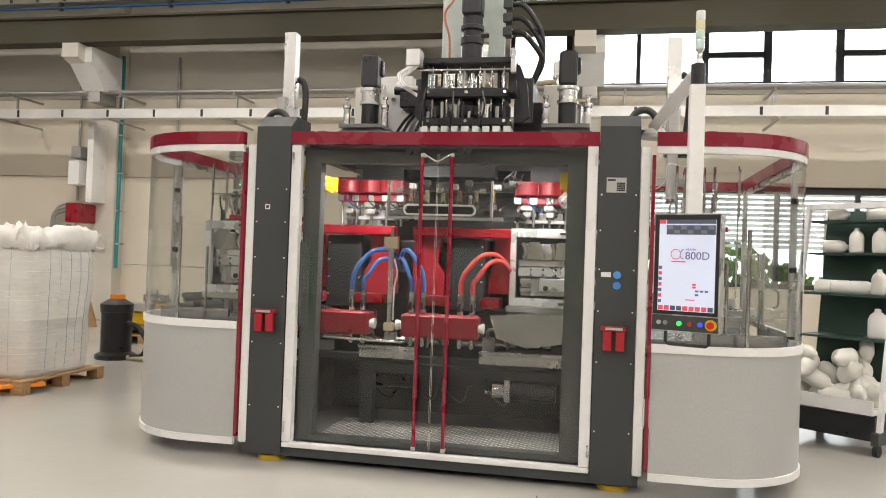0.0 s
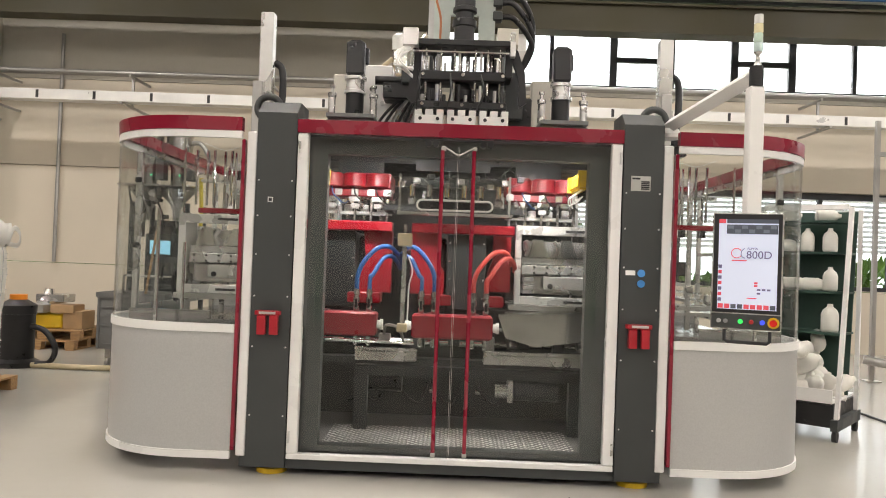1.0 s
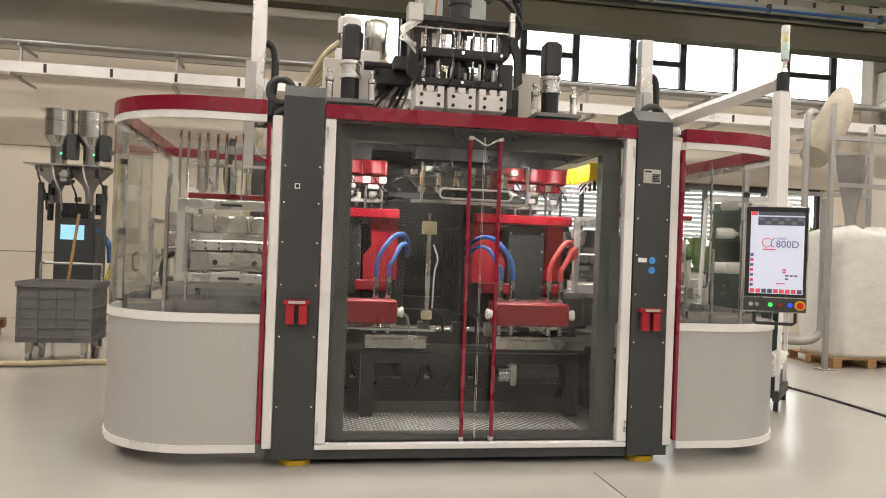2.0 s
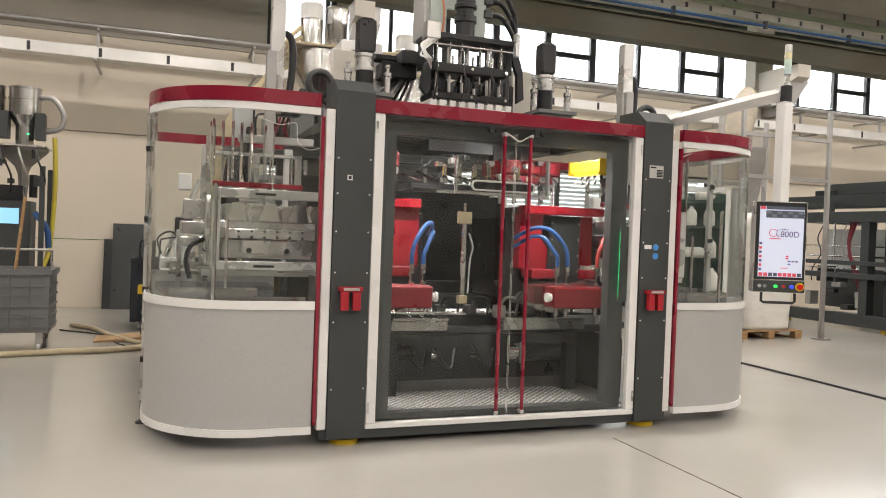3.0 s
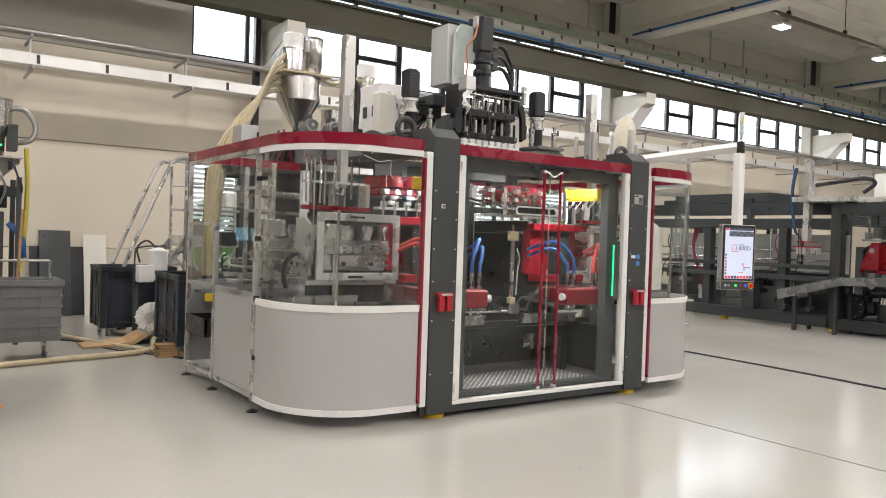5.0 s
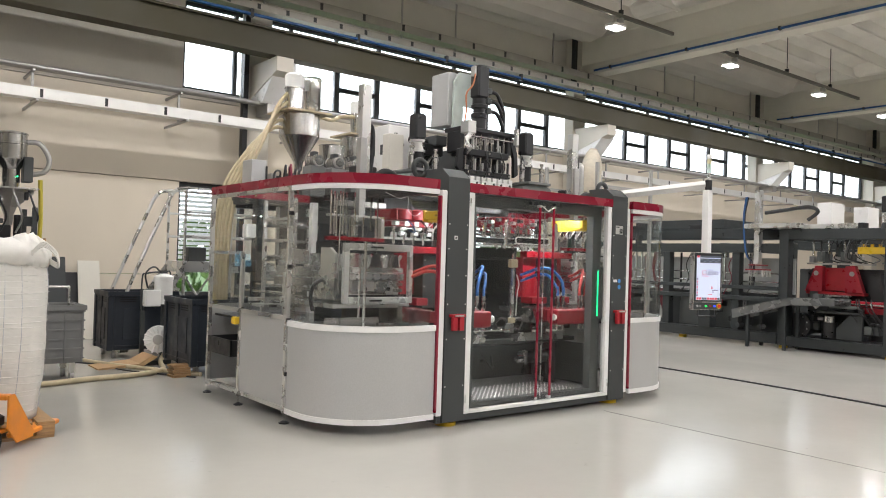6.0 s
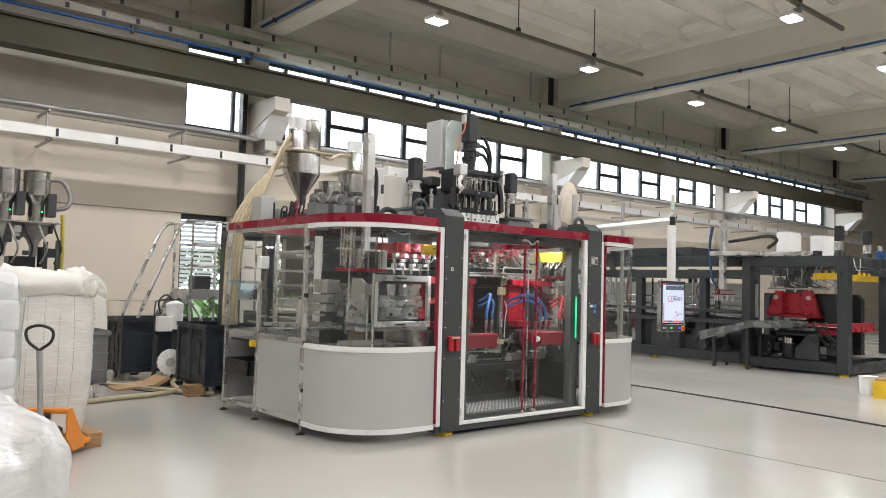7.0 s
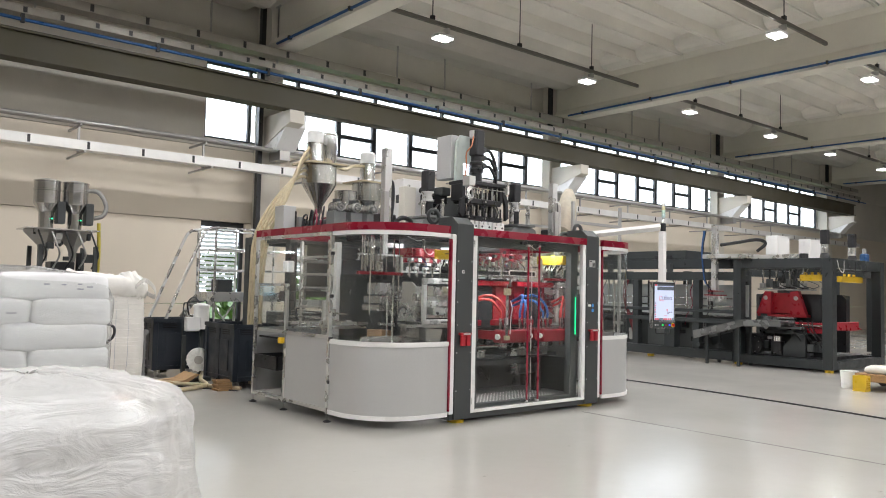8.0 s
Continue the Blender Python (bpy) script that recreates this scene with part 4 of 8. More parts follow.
part("slot_guard", lambda bm: tube(bm, [(-1.39 + 0.035 + 0.035 * math.cos(a), 5.4, 1.865 + 0.035 * math.sin(a)) for a in np.linspace(math.pi / 2, 3 * math.pi / 2, 9)] + [(-0.9 + 0.035 * math.cos(a), 5.4, 1.865 + 0.035 * math.sin(a)) for a in np.linspace(-math.pi / 2, math.pi / 2, 9)] + [(-1.36, 5.4, 1.9)], 0.008, 6), WHITE_P, M, "white rimmed slot in the guard")
pbox("slot_shadow", BLACK, M, -1.37, -0.885, 5.408, 5.412, 1.84, 1.89)
gd = part("parison_guard", lambda bm: (box(bm, -1.52, -0.74, 5.4, 5.44, 1.795, 1.815), box(bm, -1.52, -1.505, 5.4, 5.44, 1.815, 2.08), box(bm, -0.755, -0.74, 5.4, 5.44, 1.815, 2.08)), ALU, M, "steel rail of the clear parison guard")
pbox("guard_pane", GLASS, gd, -1.505, -0.755, 5.418, 5.422, 1.815, 2.08)
pbox("guard_rail", STEEL, gd, -1.55, -0.7, 5.7, 5.75, 1.81, 1.835)
for k in range(6):
    plathe("parison_valve", CHROME, gd, -1.45 + 0.13 * k, 5.85, [(0.03, 1.9), (0.035, 1.94), (0.02, 1.96), (0.02, 2.05)], 10)
rgw = random.Random(23)
for k in range(9):
    x, y, z = rgw.uniform(-1.7, -0.6), rgw.uniform(5.8, 6.2), rgw.uniform(2.1, 2.26)
    ptube("slack_wire", (MIDG, BLACK)[k % 2], M, [(x, y, z), (x + rgw.uniform(-0.1, 0.1), y, z - rgw.uniform(0.03, 0.12)), (x + rgw.uniform(-0.2, 0.2), y + 0.05, z - rgw.uniform(0.05, 0.2)), (x + rgw.uniform(-0.1, 0.25), y + 0.1, z - 0.02)], 0.003, 5)
for k in range(9):
    x = -1.55 + 0.11 * k
    pbox("heater_clamp", (CHROME, GALV, BLACKM)[k % 3], M, x, x + 0.05, 5.74, 5.8, 2.02 + 0.03 * (k % 3), 2.06 + 0.03 * (k % 3), 0.004)
for s in (-1, 1):
    xw = MX + s * 1.9
    ptube("slack_wire", WHITE_P, M, [(xw - s * 0.05, 5.6, 2.27), (xw - s * 0.2, 5.58, 2.22), (xw - s * 0.32, 5.6, 2.24), (xw - s * 0.34, 5.62, 2.12), (xw - s * 0.42, 5.62, 2.06), (xw - s * 0.55, 5.7, 2.1)], 0.003, 6)
    for k in range(5):
        prod("guide_column", CHROME, M, (xw + 0.07 * k - 0.2, 6.2 + 0.05 * (k % 2), 1.86), (xw + 0.07 * k - 0.2, 6.2 + 0.05 * (k % 2), 2.3), 0.011, 8)
    ptube("chain_loop", BLACK, M, [(xw - s * 0.1, 6.5, 2.3), (xw - s * 0.06, 6.48, 2.0), (xw - s * 0.12, 6.46, 1.8), (xw - s * 0.25, 6.46, 1.76)], 0.03, 8)
    for q in (-1, 1):
        pbox("clear_guard_edge", CHROME, M, xw + q * 0.22 - 0.005, xw + q * 0.22 + 0.005, 5.98, 5.99, 1.3, 2.28)
    # added chrome rod, imitates the bright upright reflection on the curved pane
    prod("pane_streak_rod", CHROME, M, (MX + s * 2.12, 5.5, 0.94), (MX + s * 2.12, 5.5, 1.78), 0.014, 12)
cy = pbox("support_cylinder", ALU, M, -1.475, -1.445, 5.34, 5.37, 1.02, 1.64, 0.004, "slim upright pneumatic cylinder")
pbox("end_block", CREAMHOSE, cy, -1.51, -1.41, 5.33, 5.38, 1.57, 1.66, 0.006)
pbox("end_block", CREAMHOSE, cy, -1.495, -1.425, 5.33, 5.38, 0.98, 1.04, 0.006)
prod("piston", CHROME, cy, (-1.46, 5.355, 1.66), (-1.46, 5.355, 1.72), 0.012)
part("air_line", lambda bm: tube(bm, smooth_path([(-1.43, 5.33, 1.5), (-1.4, 5.32, 1.4), (-1.42, 5.32, 1.3), (-1.425, 5.33, 1.06)], 5), 0.006, 6), WHITE_P, cy)


def carriage(s, edge):
    """A moulding carriage; s: -1 with its mould to the left; edge: the mould's outer edge."""
    X = lambda d: edge - s * d        # d: metres from the mould's outer edge towards the middle
    car = part("mould_carriage", lambda bm: (box(bm, X(1.0), X(1.57), 5.46, 5.62, 0.93, 1.1, 0.014), box(bm, X(0.83), X(1.62), 5.94, 6.06, 1.69, 1.765, 0.008), box(bm, X(1.08), X(1.16), 5.62, 6.0, 0.96, 1.08), box(bm, X(1.4), X(1.48), 5.62, 6.0, 0.96, 1.08)), RED2, M, "red mould carriage with its clamp beams")
    part("clamp_arm", lambda bm: prism(bm, [(X(0.84), 1.69), (X(0.98), 1.69), (X(0.98), 1.5), (X(1.02), 1.4), (X(1.02), 1.25), (X(0.84), 1.25)], "y", 6.12, 6.25), RED2, car)
    part("clamp_arm", lambda bm: prism(bm, [(X(1.62), 1.69), (X(1.4), 1.69), (X(1.42), 1.48), (X(1.36), 1.4), (X(1.36), 1.22), (X(1.62), 1.22)], "y", 6.0, 6.12), RED2, car)
    part("clamp_foot", lambda bm: (box(bm, X(1.3), X(1.55), 5.9, 6.1, 1.14, 1.22, 0.008), box(bm, X(0.9), X(1.05), 5.9, 6.1, 1.14, 1.22, 0.008)), RED2, car)
    for d in (0.995, 1.575):
        q = s if d < 1.2 else -s
        part("tie_rod_nut", lambda bm: (lathe_x(bm, X(d), X(d) + q * 0.02, 5.5, 1.015, 0.03), lathe_x(bm, X(d) + q * 0.02, X(d) + q * 0.04, 5.5, 1.015, 0.038)), WHITE_P, car, "white tie rod nut")
    pl = part("platen", lambda bm: (box(bm, X(1.04), X(1.34), 5.99, 6.9, 1.1, 1.685, 0.012)), DARK, car, "dark grey steel platen")
    part("platen_bolts", lambda bm: [rod(bm, (X(1.06 + 0.26 * i), 5.984, 1.2 + 0.14 * j), (X(1.06 + 0.26 * i), 5.99, 1.2 + 0.14 * j), 0.008, 8) for i in range(2) for j in range(4)], ALU, pl)
    part("platen", lambda bm: box(bm, X(1.35), X(1.7), 6.14, 6.9, 0.95, 1.66, 0.012), BLACKM, car)
    part("platen", lambda bm: box(bm, X(0.6), X(1.5), 6.15, 6.9, 0.8, 1.12, 0.012), BLACKM, car)
    part("platen", lambda bm: box(bm, X(0.86), X(1.03), 6.26, 6.9, 1.13, 1.68, 0.012), BLACKM, car)
    for n, (d, m, r, top, e) in enumerate(((1.42, BLUEHOSE, 0.017, 1.57, 1.69), (1.51, BLUEHOSE, 0.016, 1.5, 1.69), (1.14, REDHOSE, 0.018, 1.56, 0.85), (1.05, REDHOSE, 0.018, 1.51, 0.82))):
        w = e - d
        pts = [(X(d), 5.53, 1.24), (X(d), 5.53, 1.34), (X(d + w * 0.12), 5.54, top - 0.13), (X(d + w * 0.45), 5.6, top - 0.02), (X(d + w * 0.75), 5.7, top), (X(d + w * 0.95), 5.84, top - 0.05), (X(e), 5.96, top - 0.09)]
        part("hose", lambda bm: tube(bm, smooth_path(pts, 7), r, 10), m, car, ("blue" if n < 2 else "red") + " water hose")
        part("fitting", lambda bm: lathe(bm, X(d), 5.53, [(0.018, 1.1), (0.023, 1.115), (0.023, 1.14), (0.014, 1.145), (0.014, 1.16), (0.024, 1.165), (0.024, 1.2), (0.017, 1.205), (0.017, 1.215), (0.024, 1.22), (0.021, 1.26)], 10), CHROME, car, "chrome hose fitting")
        pbox("valve_lever", BLACK, car, X(d) - 0.008, X(d) + 0.008, 5.495, 5.507, 1.13, 1.19)
        part("fitting", lambda bm: lathe(bm, X(d), 5.53, [(0.012, 0.86), (0.018, 0.87), (0.018, 0.9), (0.014, 0.93)], 8), CHROME, car)
    # mould frame plates and mould halves
    MW = 0.825
    fr = part("mould_frame", lambda bm: (box(bm, X(0), X(0.055), 5.88, 5.93, 1.17, 1.77, 0.004), box(bm, X(0.055), X(MW - 0.045), 5.88, 5.93, 1.7, 1.77, 0.004), box(bm, X(0.055), X(MW - 0.045), 5.88, 5.93, 1.17, 1.235, 0.004), box(bm, X(MW - 0.045), X(MW), 5.88, 5.93, 1.17, 1.77, 0.004)), FRAMEW, car, "pale steel mould frame")
    for z in (1.735, 1.2):
        pbox("frame_slot", BLACK, fr, X(0.3), X(0.45), 5.873, 5.879, z - 0.009, z + 0.009)
    mo = part("mould", lambda bm: (box(bm, X(0.06), X(0.77), 5.98, 6.8, 1.48, 1.53, 0.004), box(bm, X(0.06), X(0.77), 5.96, 6.8, 1.4, 1.475, 0.006), box(bm, X(0.08), X(0.75), 6.02, 6.78, 1.25, 1.395, 0.006), box(bm, X(0.09), X(0.74), 6.04, 6.76, 1.53, 1.66, 0.006)), MOULD, car, "steel bottle mould")
    pbox("clamp_plate", ALU, mo, X(0.22), X(0.6), 5.925, 5.96, 1.29, 1.39, 0.006)
    for d in (0.27, 0.55):
        prod("clamp_bolt", BLACK, mo, (X(d), 5.91, 1.315), (X(d), 5.925, 1.315), 0.02, 12)
    tagged(part("bolts", lambda bm: [rod(bm, (X(0.1 + 0.095 * k), 5.954, z), (X(0.1 + 0.095 * k), 5.96, z), 0.009, 8) for k in range(7) for z in (1.415, 1.457)], BLACK, mo), kind="stuff")
    for d in (0.18, 0.42, 0.64):
        part("mould_neck", lambda bm: prism(bm, [(X(d - 0.08), 1.535), (X(d - 0.03), 1.67), (X(d + 0.05), 1.67), (X(d + 0.07), 1.535)], "y", 5.97, 6.035), CHROME, mo)
        part("neck_curve", lambda bm: tube(bm, smooth_path([(X(d + 0.09), 6.0, 1.54), (X(d + 0.07), 5.99, 1.6), (X(d + 0.1), 5.98, 1.66)], 5), 0.018, 8), ALU, mo)
    for z in (1.28, 1.345):
        pbox("side_clip", STEEL, mo, X(0.67), X(0.75), 5.95, 6.015, z, z + 0.035, 0.004)
    part("support_plate", lambda bm: box(bm, X(-0.06), X(0.86), 5.98, 6.8, 1.12, 1.16), ALU, car)
    part("side_plate", lambda bm: prism(bm, [(6.02, 1.2), (6.02, 1.66), (6.12, 1.72), (6.3, 1.72), (6.3, 1.5), (6.42, 1.44), (6.42, 1.2)], "x", X(-0.03), X(0.0)), ALU, car)
    for y in (6.08, 6.24, 6.38):
        prod("side_bolt", BLACK, car, (X(-0.04), y, 1.3), (X(-0.03), y, 1.3), 0.012, 8)
    part("rear_mould", lambda bm: (box(bm, X(-0.22), X(0.02), 6.55, 6.95, 1.32, 1.4, 0.006), box(bm, X(-0.2), X(0.0), 6.55, 6.95, 1.42, 1.52, 0.006), box(bm, X(-0.18), X(0.0), 6.6, 6.9, 1.54, 1.7, 0.006)), STEEL, car)
    part("cable_chain", lambda bm: tube(bm, smooth_path([(X(0.0), 6.3, 1.4), (X(-0.12), 6.25, 1.34), (X(-0.16), 6.25, 1.22), (X(-0.13), 6.25, 1.08)], 5), 0.02, 8), BLACK, car)
    return car


MOULD = mat("bright_mould_steel", (0.66, 0.655, 0.635), 0.24, 0.75, vary=0.08, scale=4, rough_vary=0.1)


def lathe_x(bm, x0, x1, y, z, r):
    tube(bm, [(x0, y, z), (x1, y, z)], r, 16)


CAR_L = carriage(-1, -3.22)
CAR_R = carriage(1, 0.17)

# take-out units hanging in the bays
for s in (-1, 1):
    X = lambda d: MX + s * d
    u = part("take_out_arm", lambda bm: (box(bm, X(1.63), X(1.71), 6.3, 6.38, 2.02, 2.9, 0.004), box(bm, X(1.3), X(1.9), 6.4, 6.46, 2.17, 2.23, 0.004)), GALV, M, "aluminium take-out arm")
    pbox("gripper_bar", RED2, u, X(1.4), X(2.1), 6.26, 6.32, 1.8, 1.84, 0.004)
    for k in range(4):
        d = 1.5 + 0.16 * k
        prod("gripper_rod", CHROME, u, (X(d), 6.29, 1.84), (X(d), 6.29, 2.05), 0.01, 8)
        pbox("gripper", BLACK, u, X(d) - 0.02, X(d) + 0.02, 6.25, 6.33, 1.74, 1.8, 0.004)
    part("arm_plate", lambda bm: (box(bm, X(1.42), X(2.08), 6.24, 6.34, 2.05, 2.07), box(bm, X(1.42), X(1.46), 6.24, 6.34, 1.84, 2.05), box(bm, X(1.75), X(1.79), 6.24, 6.34, 1.84, 2.05)), ALU, u)
    part("conveyor", lambda bm: (box(bm, X(1.5), X(2.45), 6.9, 6.94, 1.12, 1.16), box(bm, X(1.5), X(2.45), 7.3, 7.34, 1.12, 1.16), box(bm, X(1.5), X(2.45), 6.94, 7.3, 1.07, 1.1), box(bm, X(2.3), X(2.34), 6.7, 6.74, 0.93, 1.45)), ALU, M)
    part("side_tray", lambda bm: (box(bm, X(1.8), X(2.4), 5.75, 6.2, 0.94, 0.98), box(bm, X(1.8), X(2.4), 5.72, 5.75, 0.94, 1.05), box(bm, X(1.45), X(1.82), 5.7, 6.3, 0.935, 0.99)), POLISH, M, "polished stainless tray")
    prod("guide_column", CHROME, M, (X(2.02), 5.75, 0.94), (X(2.02), 5.75, 1.55), 0.012)
pbox("carton", CARD, M, -2.62, -2.45, 6.55, 6.9, 0.935, 1.06, label="brown cardboard box on the tray")
sw = pbox("emergency_box", YELLOW, M, XL - 0.08, XL - 0.024, 7.25, 7.34, 0.87, 0.95, 0.008, "yellow safety switch box")
part("reject_bin", lambda bm: (box(bm, XL - 0.05, XL + 0.4, 7.4, 8.05, 0.5, 0.52), box(bm, XL - 0.05, XL - 0.03, 7.4, 8.05, 0.52, 0.68), box(bm, XL + 0.38, XL + 0.4, 7.4, 8.05, 0.52, 0.68), box(bm, XL - 0.05, XL + 0.4, 7.4, 7.42, 0.52, 0.68), box(bm, XL - 0.05, XL + 0.4, 8.03, 8.05, 0.52, 0.68)), BLACK, M, "black reject bin")

# ---- on top of the machine ----
for s, x in ((-1, -1.99), (1, -0.28)):
    d = part("drive_foot", lambda bm: (prism(bm, [(x - 0.32, 2.4), (x - 0.24, 2.56), (x - 0.15, 2.6), (x + 0.15, 2.6), (x + 0.24, 2.56), (x + 0.32, 2.4)], "y", 6.2, 6.6), box(bm, x - 0.19, x + 0.19, 6.15, 6.65, 2.6, 2.63)), MIDG, M, "grey drive bracket")
    pbox("drive_cover", CONC, d, x - 0.22, x - 0.02, 6.66, 6.8, 2.42, 3.06, 0.008, "pale drive cover")
    plathe("gearbox", BLACKM, d, x, 6.42, [(0.075, 2.63), (0.075, 2.84)], 20)
    plathe("flange", ALU, d, x, 6.42, [(0.09, 2.84), (0.09, 2.865), (0.075, 2.87), (0.075, 2.95), (0.092, 2.955), (0.092, 2.98)], 20)
    pbox("servo_motor", BLACK, d, x - 0.075, x + 0.075, 6.345, 6.495, 2.98, 3.28, 0.025, "black servo motor")
    pbox("plug", BLACK, d, x + 0.02, x + 0.1, 6.44, 6.5, 3.1, 3.24, 0.01)
    for q in (-0.17, 0.17):
        plathe("damper", STEEL, d, x + q, 6.3, [(0.03, 2.63), (0.03, 2.78), (0.036, 2.79), (0.036, 2.82), (0.015, 2.825), (0.015, 2.86), (0.024, 2.865), (0.024, 2.885)], 12)
    p = MX + s * 1.62 + (0.05 if s > 0 else 0)
    t = part("lift_post", lambda bm: box(bm, p - 0.055, p + 0.055, 6.34, 6.44, 2.42, 3.48 if s < 0 else 3.36, 0.006), ALU, M, "aluminium linear axis post")
    part("chain", lambda bm: tube(bm, smooth_path([(p + 0.1, 6.42, 2.5), (p + 0.13, 6.42, 2.8), (p + 0.12, 6.42, 3.02), (p + 0.06, 6.42, 3.08)], 5), 0.03, 8), BLACK, t, "black cable chain")
    part("chain", lambda bm: tube(bm, smooth_path([(p + 0.15, 6.4, 2.5), (p + 0.28, 6.4, 2.58), (p + 0.42, 6.4, 2.55), (p + 0.45, 6.4, 2.45)], 5), 0.032, 8), BLACK, t)
    pbox("axis_block", BLACK, t, p - 0.05, p + 0.22, 6.45, 6.6, 2.42, 2.62, 0.01)

# the extruder head, which rises and sinks
HX, HY = -1.1, 6.35
H = part("extruder_head", lambda bm: (box(bm, -1.5, -0.7, 6.2, 6.55, 3.14, 3.19, 0.006), box(bm, -1.44, -0.76, 6.22, 6.5, 2.86, 2.94, 0.01), box(bm, -1.46, -0.74, 6.2, 6.5, 2.63, 2.69, 0.008), box(bm, -1.5, -1.44, 6.25, 6.5, 2.9, 3.14, 0.006), box(bm, -0.76, -0.7, 6.25, 6.5, 2.9, 3.14, 0.006)), BLACKM, M, "black multi-layer extruder head")
for k in range(3):
    x = -1.36 + 0.26 * k
    plathe("die_head", BLACKM, H, x, 6.36, [(0.07, 2.69), (0.095, 2.72), (0.095, 2.8), (0.06, 2.86)], 16)
    blk = part("die_block", lambda bm: (box(bm, x - 0.115, x + 0.115, 6.18, 6.5, 2.44, 2.57, 0.006), box(bm, x - 0.115, x - 0.06, 6.18, 6.5, 2.57, 2.615), box(bm, x - 0.03, x + 0.03, 6.18, 6.5, 2.57, 2.615), box(bm, x + 0.06, x + 0.115, 6.18, 6.5, 2.57, 2.615)), WHITE, H, "pale steel die block")
    part("bolt_heads", lambda bm: [rod(bm, (x + q, 6.172, z), (x + q, 6.18, z), 0.015, 8) for q in (-0.07, 0.07) for z in (2.47, 2.54)], BLACK, blk)
for x in (-1.4, -1.28, -1.17, -1.0, -0.9, -0.8):
    prod("guide_rod", CHROME, H, (x, 6.27, 2.69), (x, 6.27, 3.14), 0.012, 10)
for x in (-1.35, -1.12, -1.06, -0.86):
    prod("guide_rod", CHROME, H, (x, 6.45, 2.69), (x, 6.45, 3.14), 0.02, 10)
for k in range(12):
    x = -1.42 + 0.058 * k
    prod("adjust_screw", (CHROME, BLACKM, GALV)[k % 3], H, (x, 6.2 + 0.03 * (k % 4), 2.94), (x, 6.2 + 0.03 * (k % 4), 3.02 + 0.03 * (k % 3)), 0.011, 8)
    prod("bush", (GALV, BLACKM)[k % 2], H, (x, 6.21, 2.69), (x, 6.21, 2.74 + 0.04 * (k % 3)), 0.014, 8)
for x in (-1.42, -1.1, -0.78):
    for z in (2.9, 2.66):
        prod("eye_bolt", CHROME, H, (x, 6.185, z), (x, 6.2, z), 0.014, 10)
prod("cross_rod", CHROME, H, (-1.5, 6.18, 3.08), (-0.72, 6.18, 3.08), 0.01, 8)
pbox("valve_block", ALU, H, -1.58, -1.46, 6.02, 6.16, 3.08, 3.22, 0.006, "aluminium valve block")
pbox("strut", ALU, H, -0.73, -0.69, 6.12, 6.18, 3.04, 3.24, 0.004)
part("arm_bracket", lambda bm: prism(bm, [(-0.72, 3.16), (-0.66, 3.12), (-0.6, 2.95), (-0.58, 2.7), (-0.64, 2.66), (-0.65, 2.9), (-0.7, 3.02)], "y", 6.24, 6.29), BLACKM, H)
part("arm_bracket", lambda bm: prism(bm, [(-1.46, 2.95), (-1.52, 2.92), (-1.55, 2.72), (-1.5, 2.66), (-1.46, 2.7)], "y", 6.24, 6.29), BLACKM, H)
rng = random.Random(4)
for k in range(9):
    pts = [(-1.54 + 0.01 * k, 6.05, 3.1), (-1.6 - 0.04 * rng.random(), 6.0, 3.02 - 0.1 * rng.random()), (-1.62 + 0.08 * rng.random(), 5.98, 2.9), (-1.5, 6.12, 2.84 + 0.1 * rng.random())]
    part("thin_cable", lambda bm: tube(bm, smooth_path(pts, 5), 0.006, 5), WHITE_P, H, "loose thin white cable")
for k in range(0, 6, 2):
    part("thin_cable", lambda bm: tube(bm, smooth_path([(-1.44 + 0.12 * k, 6.15, 2.9), (-1.45 + 0.13 * k, 6.1, 2.75), (-1.46 + 0.12 * k, 6.14, 2.6)], 5), 0.008, 5), BLACK, H, "thin black cable")
plathe("head_drive", BLACKM, H, HX, 6.4, [(0.085, 3.19), (0.085, 3.34), (0.1, 3.345), (0.1, 3.4), (0.075, 3.41), (0.075, 3.46), (0.1, 3.47), (0.1, 3.5), (0.085, 3.51), (0.085, 3.58)], 20, "black head drive")
pbox("head_servo", BLACK, H, HX - 0.085, HX + 0.085, 6.315, 6.485, 3.58, 3.98, 0.025)
pbox("servo_plug", ALU, H, HX - 0.12, HX - 0.087, 6.36, 6.44, 3.84, 3.96, 0.006)
part("servo_cable", lambda bm: tube(bm, smooth_path([(HX - 0.11, 6.36, 3.86), (HX - 0.16, 6.34, 3.72), (HX - 0.24, 6.36, 3.6), (HX - 0.2, 6.4, 3.42), (HX - 0.2, 6.44, 3.22)], 6), 0.01, 6), mat("orange_cable", (0.6, 0.22, 0.1), 0.5), H, "orange servo cable")
part("back_plate", lambda bm: (prism(bm, [(-1.36, 3.19), (-1.36, 3.78), (-1.28, 3.9), (-0.92, 3.9), (-0.84, 3.78), (-0.84, 3.19), (-0.98, 3.19), (-0.98, 3.5), (-1.22, 3.5), (-1.22, 3.19)], "y", 6.56, 6.6)), mat("pale_green_lacquer", (0.50, 0.56, 0.52), 0.4), H, "pale green back plate")
pbox("control_box", GREYP, H, -1.41, -1.27, 6.62, 6.95, 3.25, 3.9, 0.01, "grey control box")
